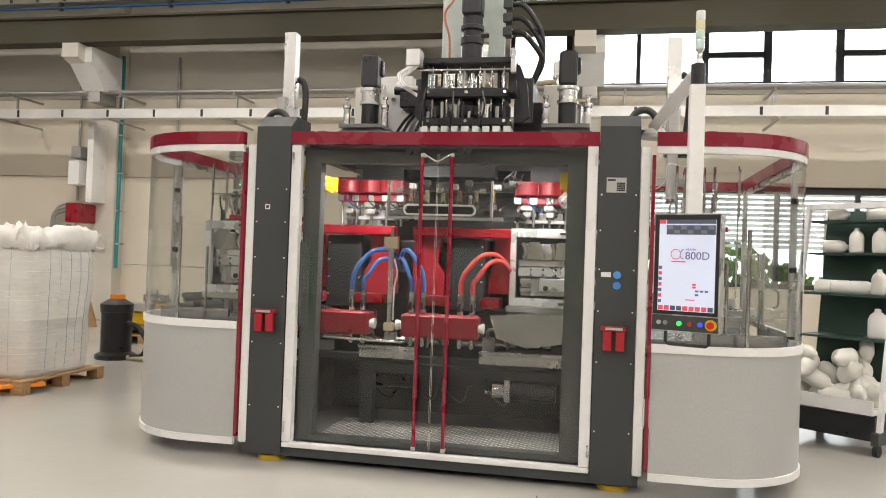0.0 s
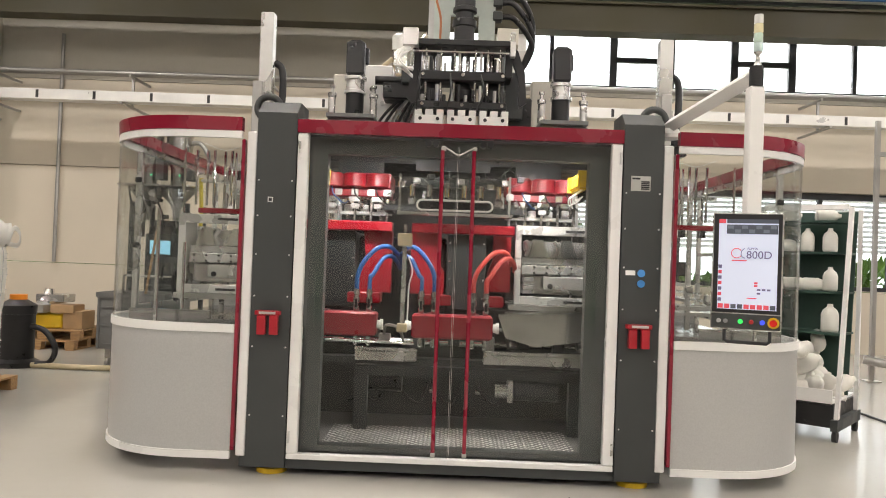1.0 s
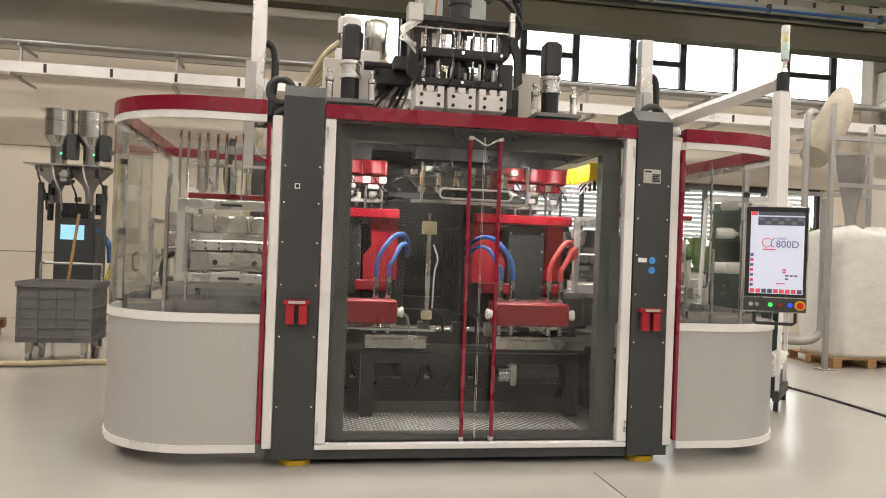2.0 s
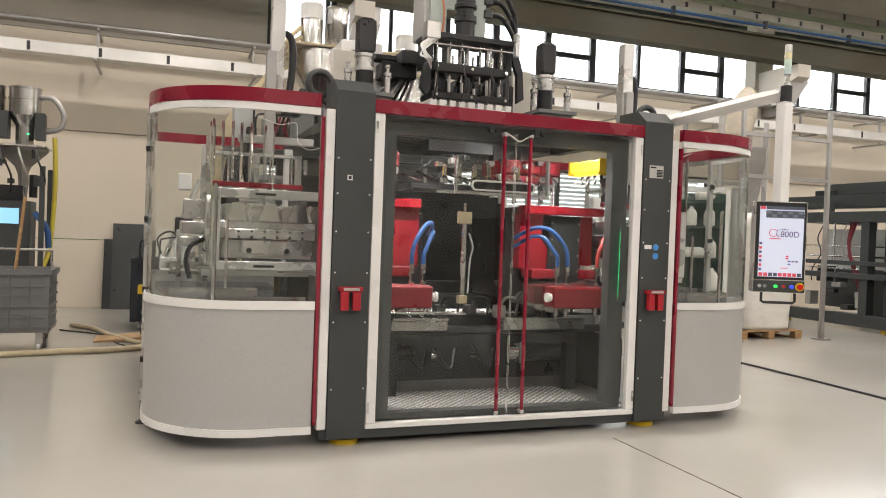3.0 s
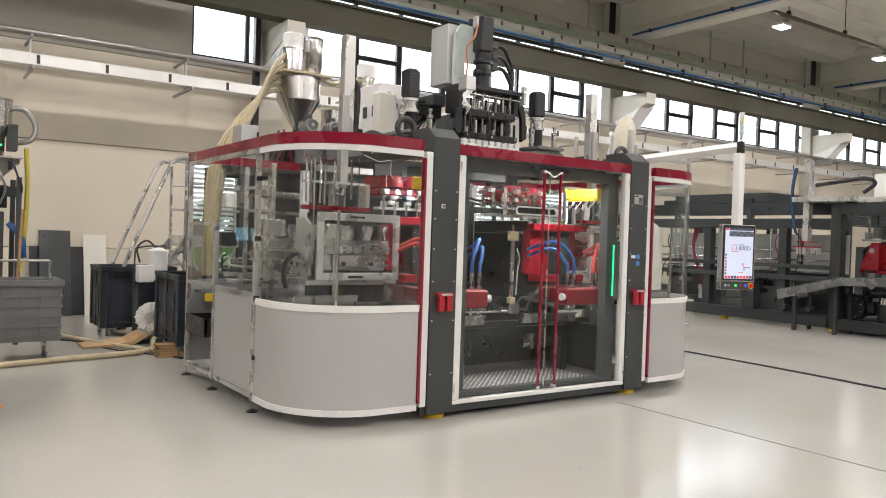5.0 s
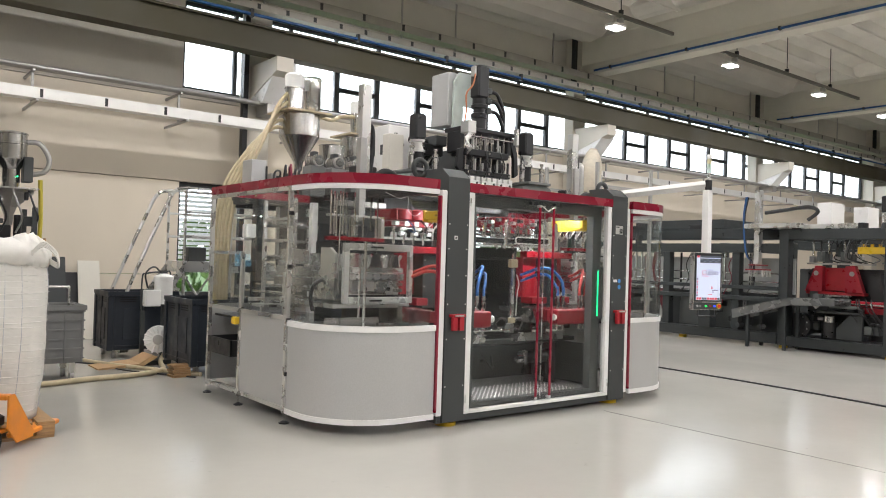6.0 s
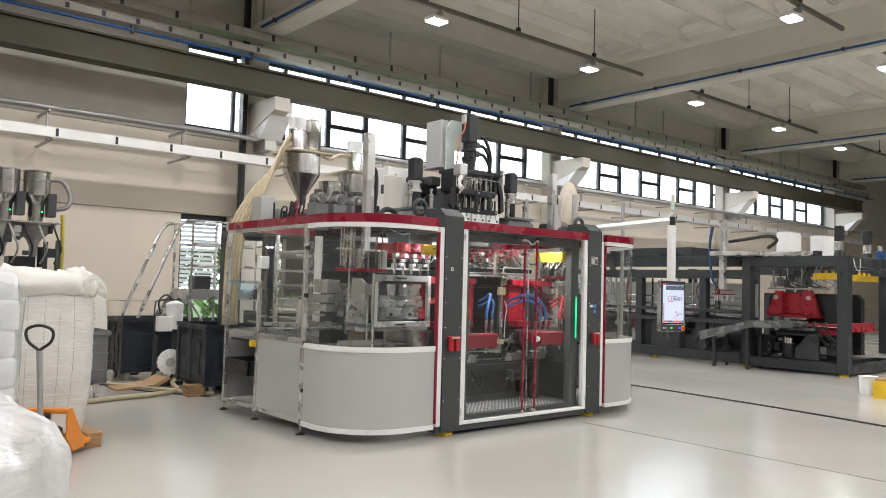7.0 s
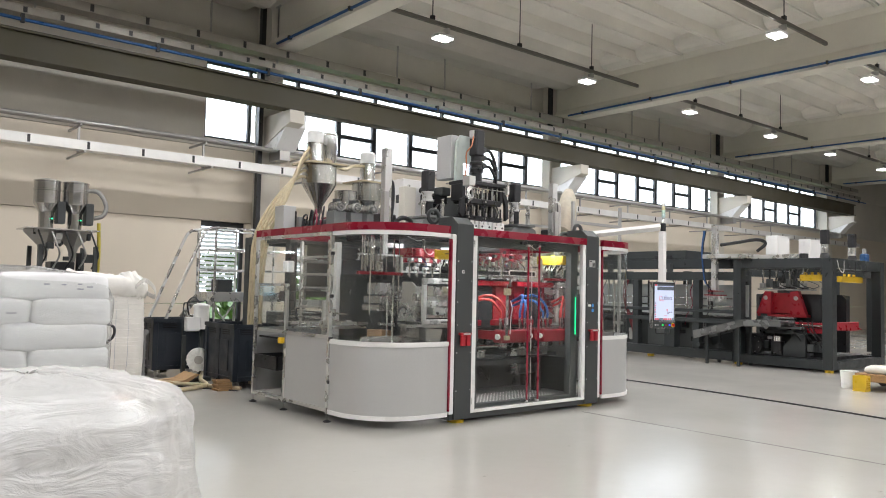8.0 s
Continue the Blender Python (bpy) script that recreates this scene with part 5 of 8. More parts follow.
for k in range(3):
    part("power_cable", lambda bm: tube(bm, smooth_path([(-0.8, 6.58, 3.74 - 0.12 * k), (-0.68, 6.55, 3.72 - 0.12 * k), (-0.54, 6.58, 3.52 - 0.1 * k), (-0.52, 6.62, 3.3 - 0.04 * k), (-0.62, 6.66, 3.02)], 6), 0.024, 8), BLACK, H, "black power cable")
    pbox("connector", DARK2, H, -0.86, -0.78, 6.53, 6.63, 3.7 - 0.12 * k, 3.78 - 0.12 * k, 0.008)
pbox("side_actuator", BLACKM, M, -1.78, -1.46, 6.62, 7.1, 2.86, 3.0, 0.01)
prod("side_actuator", BLACKM, M, (-1.86, 6.75, 3.04), (-1.4, 6.75, 3.04), 0.04, 12)
pbox("side_actuator", BLACKM, M, -0.75, -0.5, 6.62, 7.0, 2.62, 2.9, 0.01)
for k in range(6):
    ptube("head_cable", (BLACK, BLACK, GALV)[k % 3], M, [(-1.9 + 0.07 * k, 6.9, 2.42), (-1.85 + 0.06 * k, 6.75, 2.6), (-1.75 + 0.05 * k, 6.7, 2.75), (-1.62 + 0.03 * k, 6.7, 2.88)], 0.014, 6)
pbox("extruder_arm", DARK2, M, -1.62, -1.46, 6.55, 7.9, 2.98, 3.1, 0.01)
pbox("extruder_arm", DARK2, M, -0.74, -0.58, 6.55, 7.9, 2.7, 3.1, 0.01)
cb = pbox("switch_cabinet", WHITE, M, -2.1, -1.72, 6.85, 7.3, 2.6, 3.2, 0.01, "pale grey switch cabinet")
for k in range(3):
    prod("socket", ALU, cb, (-2.0 + 0.1 * k, 6.835, 3.1 - 0.12 * k), (-2.0 + 0.1 * k, 6.85, 3.1 - 0.12 * k), 0.02, 10)
for k in range(2):
    pbox("switch", DARK2, cb, -2.112, -2.1, 6.92 + 0.2 * k, 7.0 + 0.2 * k, 2.85, 2.97, 0.004)
pbox("cabinet_foot", DARK2, cb, -2.08, -1.74, 6.9, 7.25, 2.4, 2.6)
# extruder row with gravimetric hoppers at the back
ex = part("extruder_frame", lambda bm: (box(bm, -2.9, 0.1, 8.6, 8.75, 2.3, 2.42), box(bm, -2.9, 0.1, 10.0, 10.15, 2.3, 2.42), box(bm, -2.9, -2.78, 8.75, 10.0, 2.3, 2.42), box(bm, -0.02, 0.1, 8.75, 10.0, 2.3, 2.42),
                                        box(bm, -2.9, -2.78, 8.6, 8.75, 0.0, 2.3), box(bm, -0.02, 0.1, 8.6, 8.75, 0.0, 2.3), box(bm, -2.9, -2.78, 10.0, 10.15, 0.0, 2.3), box(bm, -0.02, 0.1, 10.0, 10.15, 0.0, 2.3)), DARK2, M, "dark steel extruder frame")
for k, x in enumerate((-2.14, -1.83, -1.52, -1.2)):
    prod("barrel", DARK2, ex, (x, 8.7, 2.62), (x, 9.9, 2.62), 0.1, 14)
    mo = prod("feed_motor", GALV, ex, (x, 8.44, 2.9), (x, 8.68, 2.9), 0.07, 18, "grey finned feed motor")
    for q in range(5):
        prod("fin", STEEL, mo, (x, 8.46 + 0.045 * q, 2.9), (x, 8.475 + 0.045 * q, 2.9), 0.085, 18)
    prod("fan_cover", ALU, mo, (x, 8.4, 2.9), (x, 8.44, 2.9), 0.075, 18)
    prod("fan_hub", DARK2, mo, (x, 8.393, 2.9), (x, 8.4, 2.9), 0.062, 14)
    for q in range(8):
        a = math.pi * q / 8
        prod("grill_bar", GALV, mo, (x - 0.066 * math.cos(a), 8.388, 2.9 - 0.066 * math.sin(a)), (x + 0.066 * math.cos(a), 8.388, 2.9 + 0.066 * math.sin(a)), 0.004, 5)
    prod("grill_cap", STEEL, mo, (x, 8.38, 2.9), (x, 8.392, 2.9), 0.022, 10)
    pbox("motor_terminal", DARK2, mo, x - 0.04, x + 0.04, 8.5, 8.6, 2.965, 3.03, 0.008)
    pbox("barrel_stand", DARK2, ex, x - 0.09, x + 0.09, 8.62, 8.8, 2.42, 2.52)
    pbox("motor_foot", MIDG, ex, x - 0.11, x + 0.11, 8.42, 8.66, 2.42, 2.83, 0.01)
    plathe("manifold", BLACKM, ex, x + 0.2, 8.95, [(0.05, 2.42), (0.05, 2.8), (0.03, 2.85)], 10)
rgm = random.Random(9)
for k in range(22):
    x = -2.6 + 0.075 * k
    ptube("cable", (BLACK, BLACK, mat("dark_red_cable", (0.25, 0.02, 0.05), 0.5))[k % 3], ex, [(x, 8.8, 2.45), (x + rgm.uniform(-0.1, 0.1), 8.75, 2.6 + 0.3 * rgm.random()), (x + 0.15, 8.9, 2.7 + 0.3 * rgm.random()), (x + 0.2, 9.1, 2.5)], 0.014, 6)
pbox("extruder_cabinet", MIDG, ex, -2.6, 0.05, 8.95, 9.9, 0.1, 1.2, 0.01, "grey extruder cabinet")
pbox("service_beam", FRAMEW, ex, -2.75, 0.05, 8.62, 8.7, 1.3, 1.42, 0.006)
part("pipe_rack", lambda bm: [rod(bm, (-2.7, 8.72 + 0.05 * k, 1.6 + 0.14 * k), (0.0, 8.72 + 0.05 * k, 1.6 + 0.14 * k), 0.025, 8) for k in (0, 3)], GALV, ex)
pbox("rear_shade", mat("mid_grey_sheet", (0.1, 0.1, 0.097), 0.5, vary=0.08), ex, -2.3, -0.2, 9.2, 9.3, 1.45, 2.28, label="grey machine rear wall")
for z in (1.55, 1.8, 2.05):
    pbox("rear_rail", ALU, ex, -2.7, 0.0, 8.9, 8.94, z, z + 0.04, 0.004)
for x in (-2.5, -2.05, -1.5, -0.6):
    pbox("rear_upright", ALU, ex, x, x + 0.04, 8.85, 8.89, 1.21, 2.28, 0.004)


def hopper(x, y, z, k, twin):
    h = plathe("hopper", POLISH, ex, x, y, [(0.06, z), (0.07, z + 0.12), (0.3 * k, z + 0.5), (0.3 * k, z + 0.82), (0.31 * k, z + 0.83)], 24, "conical stainless material hopper")
    part("hopper_lid", lambda bm: prism(bm, [(x - 0.36 * k, y - 0.34 * k), (x + 0.36 * k, y - 0.34 * k), (x + 0.36 * k, y + 0.34 * k), (x - 0.36 * k, y + 0.34 * k)], "z", z + 0.832, z + 0.86), CREAMHOSE, h)
    plathe("loader", CHROME, h, x - 0.1 * twin, y, [(0.14, z + 0.862), (0.14, z + 1.2), (0.15, z + 1.205), (0.15, z + 1.22)], 20, "bright vacuum loader")
    plathe("loader_cap", WHITE_P, h, x - 0.1 * twin, y, [(0.14, z + 1.222), (0.145, z + 1.4), (0.12, z + 1.43)], 18)
    if twin:
        plathe("loader", CHROME, h, x + 0.24, y + 0.1, [(0.09, z + 0.862), (0.15, z + 1.0), (0.15, z + 1.4), (0.16, z + 1.41), (0.14, z + 1.44)], 20)
    return h


hopper(-1.75, 9.75, 2.9, 1.0, 1)
hopper(-0.5, 10.1, 2.74, 0.95, 0)
for k in range(5):
    ptube("conveying_hose", CREAMHOSE, ex, [(-1.98, 9.72, 4.02 - 0.13 * k), (-2.2, 9.6 + 0.03 * k, 3.75 - 0.07 * k), (-2.52 - 0.02 * k, 9.45 + 0.05 * k, 3.1), (-2.85 - 0.03 * k, 9.4 + 0.06 * k, 2.45), (-2.95 - 0.02 * k, 9.4 + 0.06 * k, 1.6), (-2.95 - 0.02 * k, 9.4 + 0.06 * k, 0.5), (-3.0, 9.35 + 0.06 * k, 0.05)], 0.028, 8, label="cream conveying hose")
tb = pbox("terminal_box", GREYP, ex, -2.82, -2.6, 9.0, 9.3, 2.42, 2.9, 0.01, "grey terminal box")
pbox("box_strip", BLACK, tb, -2.62, -2.597, 8.985, 8.999, 2.5, 2.82)
rgx = random.Random(17)
for k in range(26):
    x, y = rgx.uniform(-2.55, -0.9), rgx.uniform(8.75, 9.6)
    h = rgx.uniform(0.08, 0.3)
    if k % 3:
        pbox("valve_unit", (BLACKM, DARK2, GALV, BLACK)[k % 4], ex, x, x + rgx.uniform(0.06, 0.16), y, y + rgx.uniform(0.06, 0.16), 2.42, 2.5 + h, 0.008)
    else:
        plathe("pressure_sensor", (CHROME, BLACKM)[k % 2], ex, x, y, [(0.03, 2.42), (0.03, 2.55 + h * 0.5), (0.02, 2.56 + h * 0.5), (0.02, 2.62 + h)], 10)
for k in range(14):
    x = rgx.uniform(-2.5, -1.0)
    ptube("cable", (BLACK, GALV, BLACK, WHITE_P)[k % 4], ex, [(x, 8.62, 2.46), (x + rgx.uniform(-0.12, 0.12), 8.52, 2.6 + 0.1 * rgx.random()), (x + rgx.uniform(-0.1, 0.2), 8.6, 2.72 + 0.14 * rgx.random()), (x + 0.16, 8.8, 2.6)], 0.009, 6)
ptube("conveying_hose", CREAMHOSE, ex, [(-1.55, 9.7, 3.78), (-1.2, 9.8, 3.74), (-0.9, 10.0, 3.86), (-0.6, 10.05, 3.9)], 0.03, 8, label="cream conveying hose")
plathe("dust_filter", POLISH, ex, -1.1, 9.9, [(0.06, 2.42), (0.06, 2.8), (0.2, 3.05), (0.2, 3.35), (0.21, 3.36)], 20)

# the control panel on its swivel arm
P = thing("control_panel", 0.35, 5.45, 2.4, "portrait touch screen control panel on a cream swivel arm", "control panel")
plathe("arm_base", WHITE, P, 0.37, 5.5, [(0.09, 2.402), (0.09, 2.43), (0.06, 2.47)], 18)
part("arm", lambda bm: tube(bm, [(0.37, 5.5, 2.49), (0.5, 4.32, 2.56)], 0.05, 4), WHITE, P)
prod("joint", BLACKM, P, (0.505, 4.3, 2.5), (0.505, 4.3, 2.61), 0.038, 16)
part("drop_tube", lambda bm: box(bm, 0.465, 0.545, 4.27, 4.35, 1.72, 2.5, 0.008), WHITE, P)
SC = pbox("housing", ALU, P, 0.312, 0.672, 4.246, 4.32, 1.165, 1.8, 0.006, "aluminium panel housing")
pbox("bezel", BLACK, SC, 0.32, 0.664, 4.2445, 4.2458, 1.256, 1.793, label="black glass bezel")
pbox("button_strip", DARK2, SC, 0.318, 0.666, 4.238, 4.245, 1.17, 1.25, 0.003)
tw = thing("signal_tower", 0.51, 4.3, 2.61, "slim signal tower with stacked colour lenses", "signal lamp")
plathe("stem", ALU, tw, 0.51, 4.3, [(0.026, 2.61), (0.014, 2.64), (0.014, 2.675), (0.025, 2.69)], 14)
for k, c in enumerate(((0.55, 0.68, 0.66), (0.55, 0.7, 0.6), (0.72, 0.66, 0.42), (0.75, 0.75, 0.72))):
    plathe("lens", mat("lens_%d" % k, c, 0.15, vary=0.03, coat=0.5), tw, 0.51, 4.3, [(0.023, 2.691 + 0.052 * k), (0.025, 2.696 + 0.052 * k), (0.025, 2.738 + 0.052 * k), (0.023, 2.742 + 0.052 * k)], 14)
SC.matrix_basis = Matrix.Translation((0.155, -1.14, 0)) @ pose(0, 0, 0, 0, 0, -23) @ Matrix.Translation((-0.155, 1.14, 0))
SCREEN = glow_mat("screen_white", (0.62, 0.68, 0.84), 0.28)
S_RED, S_DARK, S_MID = glow_mat("screen_red", (0.5, 0.06, 0.08), 0.6), glow_mat("screen_dark", (0.06, 0.07, 0.09), 0.4), glow_mat("screen_violet", (0.12, 0.11, 0.2), 0.35)
S_MID2 = glow_mat("screen_grey", (0.12, 0.14, 0.17), 0.4)
scr = pbox("screen", SCREEN, SC, 0.345, 0.645, 4.239, 4.2445, 1.275, 1.765, label="glowing white touch screen")


def on_screen(material, u0, u1, v0, v1, lift=0.002):
    """A flat sign on the screen; u from its left, v from its top, in metres."""
    pbox("screen_sign", material, scr, 0.345 + u0, 0.345 + u1, 4.239 - lift, 4.239 - lift + 0.0015, 1.765 - v1, 1.765 - v0)


on_screen(S_DARK, 0.04, 0.3, 0.0, 0.022)
on_screen(S_RED, 0.0, 0.035, 0.0, 0.022)
on_screen(S_DARK, 0.04, 0.298, 0.03, 0.08)
for k in range(7):
    for j in range(2):
        on_screen(S_DARK if (k + j) % 2 else S_MID2, 0.045 + 0.036 * k, 0.075 + 0.036 * k, 0.034 + 0.022 * j, 0.052 + 0.022 * j, 0.004)
for k in range(7):
    on_screen(S_RED if k % 2 else S_MID, 0.002, 0.02, 0.25 + 0.03 * k, 0.268 + 0.03 * k)
for k in range(9):
    on_screen(S_RED if k not in (2, 3, 8) else S_DARK, 0.004 + 0.033 * k, 0.03 + 0.033 * k, 0.462, 0.486)
for u, v in ((0.185, 0.34), (0.185, 0.355), (0.2, 0.375), (0.225, 0.375), (0.25, 0.375), (0.2, 0.395)):
    on_screen(S_MID if u > 0.19 else S_RED, u, u + 0.018, v, v + 0.01)
on_screen(S_RED, 0.15, 0.2, 0.425, 0.43)
on_screen(S_RED, 0.07, 0.145, 0.222, 0.228)
part("screen_logo", lambda bm: tube(bm, [(0.345 + 0.093 + 0.026 * math.cos(a), 4.236, 1.765 - 0.185 + 0.026 * math.sin(a)) for a in np.linspace(0.6, 5.7, 26)], 0.0022, 5), S_RED, scr)
part("screen_logo", lambda bm: tube(bm, smooth_path([(0.345 + 0.133, 4.236, 1.765 - 0.158), (0.345 + 0.118, 4.236, 1.765 - 0.175), (0.345 + 0.118, 4.236, 1.765 - 0.2), (0.345 + 0.135, 4.236, 1.765 - 0.212)], 5), 0.0022, 5), S_MID, scr)


def lettering(text, x, y, z, size, material, parent, name="lettering"):
    c = bpy.data.curves.new(name, "FONT")
    c.body, c.size, c.extrude = text, size, 0.0006
    c.materials.append(material)
    ob = new(name, c)
    ob.parent = parent
    ob.matrix_basis = Matrix.Translation(Vector((x, y, z)) - Vector(root_place(parent))) @ pose(0, 0, 0, 90, 0, 0)
    return ob


lettering("800D", 0.345 + 0.142, 4.2365, 1.765 - 0.212, 0.058, S_MID, scr)
lettering("ALPHA", 0.345 + 0.145, 4.2365, 1.765 - 0.165, 0.018, S_MID, scr)
for k, (c, r) in enumerate((((0.5, 0.5, 0.5), 0.012), ((0.3, 0.3, 0.3), 0.012), ((0.02, 0.6, 0.1), 0.013), ((0.4, 0.02, 0.02), 0.012), ((0.03, 0.06, 0.7), 0.013), ((0.7, 0.03, 0.02), 0.019))):
    x = 0.345 + 0.012 + 0.055 * k - (0.02 if k == 1 else 0)
    if k in (2, 4):
        m = glow_mat("button_glow_%d" % k, c, 1.0)
    else:
        m = mat("button_%d" % k, c, 0.35)
    prod("button", m, SC, (x, 4.218 if k == 5 else 4.228, 1.21), (x, 4.238, 1.21), r, 14)
    if k == 5:
        prod("button_collar", YELLOW, SC, (x, 4.232, 1.21), (x, 4.2375, 1.21), 0.03, 18)
part("handle", lambda bm: tube(bm, [(0.385, 4.27, 1.163), (0.385, 4.27, 1.105), (0.4, 4.27, 1.095), (0.6, 4.27, 1.095), (0.615, 4.27, 1.105), (0.615, 4.27, 1.163)], 0.01, 8), BLACK, SC)


# ---- loose things ----
def pillow(bm, cx, cy, cz, hx, hy, hz, e=0.35, seg=20, rings=10, rough=0.0, seed=0):
    """A filled sack: a soft box with rounded edges, a little uneven."""
    def sp(v):
        return math.copysign(abs(v) ** e, v)
    rows = []
    for i in range(rings + 1):
        a = -math.pi / 2 + math.pi * i / rings
        row = []
        for k in range(seg):
            b = 2 * math.pi * k / seg
            p = Vector((hx * sp(math.cos(a)) * sp(math.cos(b)), hy * sp(math.cos(a)) * sp(math.sin(b)), hz * sp(math.sin(a))))
            if rough:
                p *= 1 + rough * noise.noise(p * 4 + Vector((seed * 7.1, seed, 3)))
            row.append(bm.verts.new((cx + p.x, cy + p.y, cz + p.z)))
        rows.append(row)
    for r0, r1 in zip(rows, rows[1:]):
        for k in range(seg):
            f = bm.faces.new((r0[k], r0[(k + 1) % seg], r1[(k + 1) % seg], r1[k]))
            f.smooth = True
    bmesh.ops.remove_doubles(bm, verts=rows[0] + rows[-1], dist=1e-5)


def pallet(parent, x0, x1, y0, y1, z=0.0, along="x"):
    """A wooden pallet under a load: deck boards, blocks and runners."""
    def deck(i, n):
        if along == "x":
            w = (y1 - y0) / (n * 1.25)
            a = y0 + i * (y1 - y0 - w) / (n - 1)
            return (x0, x1, a, a + w)
        w = (x1 - x0) / (n * 1.25)
        a = x0 + i * (x1 - x0 - w) / (n - 1)
        return (a, a + w, y0, y1)
    p = part("pallet", lambda bm: box(bm, *deck(0, 7), z + 0.12, z + 0.142, 0.003), WOOD, parent, "rough wooden pallet")
    for i in range(1, 7):
        pbox("deck_board", WOOD, p, *deck(i, 7), z + 0.12, z + 0.142, 0.003)
    for fx in (0, 0.5, 1):
        for fy in (0, 0.5, 1):
            cx, cy = x0 + 0.07 + fx * (x1 - x0 - 0.14), y0 + 0.06 + fy * (y1 - y0 - 0.12)
            pbox("block", WOOD, p, cx - 0.07, cx + 0.07, cy - 0.06, cy + 0.06, z + 0.022, z + 0.12, 0.004)
    for f in (0, 0.5, 1):
        if along == "x":
            c = x0 + 0.07 + f * (x1 - x0 - 0.14)
            pbox("runner", WOOD, p, c - 0.06, c + 0.06, y0, y1, z, z + 0.022)
        else:
            c = y0 + 0.06 + f * (y1 - y0 - 0.12)
            pbox("runner", WOOD, p, x0, x1, c - 0.05, c + 0.05, z, z + 0.022)
    return p


def bulk_bag(name, label, cx, cy, hx, hy, z0, z1, seed, loops=True, taper=0.0, wrapped=False):
    """A big woven bag with bulging sides, folds and lifting loops."""
    root = thing(name, cx, cy, 0, label, "bulk bag")
    seg, rings = 64, 30

    def body(bm):
        rows = []
        for i in range(rings + 1):
            f = i / rings
            z = z0 + (z1 - z0) * f
            bulge = 1 + 0.05 * math.sin(math.pi * min(1, f * 1.1)) - (0.10 * max(0, (f - 0.86) / 0.14) ** 2) - taper * (1 - f)
            row = []
            for k in range(seg):
                a = 2 * math.pi * k / seg
                e = 0.42
                x = math.copysign(abs(math.cos(a)) ** e, math.cos(a))
                y = math.copysign(abs(math.sin(a)) ** e, math.sin(a))
                n = noise.noise(Vector((x * 3.0, y * 3.0, z * 9 + seed))) * 0.012 + noise.noise(Vector((x * 1.5, y * 1.5, z * 14 + seed))) * 0.008 + abs(noise.noise(Vector((x * 8, y * 8, z * 0.7 + seed)))) * -0.03 + noise.noise(Vector((x * 1.2 + seed, y * 1.2, z * 2))) * 0.04
                row.append(bm.verts.new((cx + hx * x * (bulge + n), cy + hy * y * (bulge + n), z + 0.015 * noise.noise(Vector((x * 4, y * 4, seed))))))
            rows.append(row)
        for r0, r1 in zip(rows, rows[1:]):
            for k in range(seg):
                f = bm.faces.new((r0[k], r0[(k + 1) % seg], r1[(k + 1) % seg], r1[k]))
                f.smooth = True
        bm.faces.new(rows[0][::-1])
        # crumpled top
        prev = rows[-1]
        for s in (0.8, 0.55, 0.3, 0.1):
            row = []
            for k in range(seg):
                p = rows[-1][k].co
                q = Vector((cx + (p.x - cx) * s, cy + (p.y - cy) * s, z1 + 0.04 + 0.13 * noise.noise(Vector((p.x * 4 * s + seed, p.y * 4 * s, s * 3)))))
                row.append(bm.verts.new(q))
            for k in range(seg):
                f = bm.faces.new((prev[k], prev[(k + 1) % seg], row[(k + 1) % seg], row[k]))
                f.smooth = True
            prev = row
        bm.faces.new(prev)
    part("bag", body, BAG, root)

    def skin(a, z, lift):
        f = (z - z0) / (z1 - z0)
        b = 1 + 0.05 * math.sin(math.pi * min(1, f * 1.1)) - (0.10 * max(0, (f - 0.86) / 0.14) ** 2) - taper * (1 - f)
        x = math.copysign(abs(math.cos(a)) ** 0.42, math.cos(a))
        y = math.copysign(abs(math.sin(a)) ** 0.42, math.sin(a))
        n = noise.noise(Vector((x * 3.0, y * 3.0, z * 9 + seed))) * 0.012 + noise.noise(Vector((x * 1.5, y * 1.5, z * 14 + seed))) * 0.008 + abs(noise.noise(Vector((x * 8, y * 8, z * 0.7 + seed)))) * -0.03 + noise.noise(Vector((x * 1.2 + seed, y * 1.2, z * 2))) * 0.04
        return Vector((cx + (hx * (b + n) + lift) * x, cy + (hy * (b + n) + lift) * y, z))
    if wrapped:
        for sx, sy in ((0, -1), (1, 0), (-1, 0)):
            for q in (-0.5, -0.22, 0.05, 0.3, 0.56):
                u = math.atan2(sy if sy else math.copysign(abs(q) ** (1 / 0.42), q), sx if sx else math.copysign(abs(q) ** (1 / 0.42), q))
                part("seam", lambda bm: tube(bm, [skin(u, z0 + (z1 - z0) * k / 24, 0.003) for k in range(1, 23)], 0.0024, 5), SEAM, root)
        rg = random.Random(seed)
        for k in range(22):
            zc, tilt = z0 + 0.08 + (z1 - z0 - 0.22) * (k + rg.uniform(-0.3, 0.3)) / 21, rg.uniform(-0.02, 0.02)
            part("film_strand", lambda bm: tube(bm, [skin(2 * math.pi * q / 96, min(z1 - 0.1, max(z0 + 0.03, zc + tilt * math.cos(2 * math.pi * q / 96))), 0.006) for q in range(97)], rg.uniform(0.0015, 0.0035), 5), STRAND, root)

        def collar(bm):
            rows = []
            for g, (lift, z) in enumerate(((0.01, z1 - 0.13), (0.045, z1 - 0.1), (0.05, z1 - 0.02), (0.02, z1 + 0.05), (-0.08, z1 + 0.1), (-0.2, z1 + 0.09))):
                row = []
                for k in range(96):
                    a = 2 * math.pi * k / 96
                    w = noise.noise(Vector((math.cos(a) * 3 + seed, math.sin(a) * 3, g * 0.4)))
                    p = skin(a, z1 - 0.14, lift * 0.7 + 0.05 * w + 0.02 * noise.noise(Vector((math.cos(a) * 12, math.sin(a) * 12, g * 0.9))))
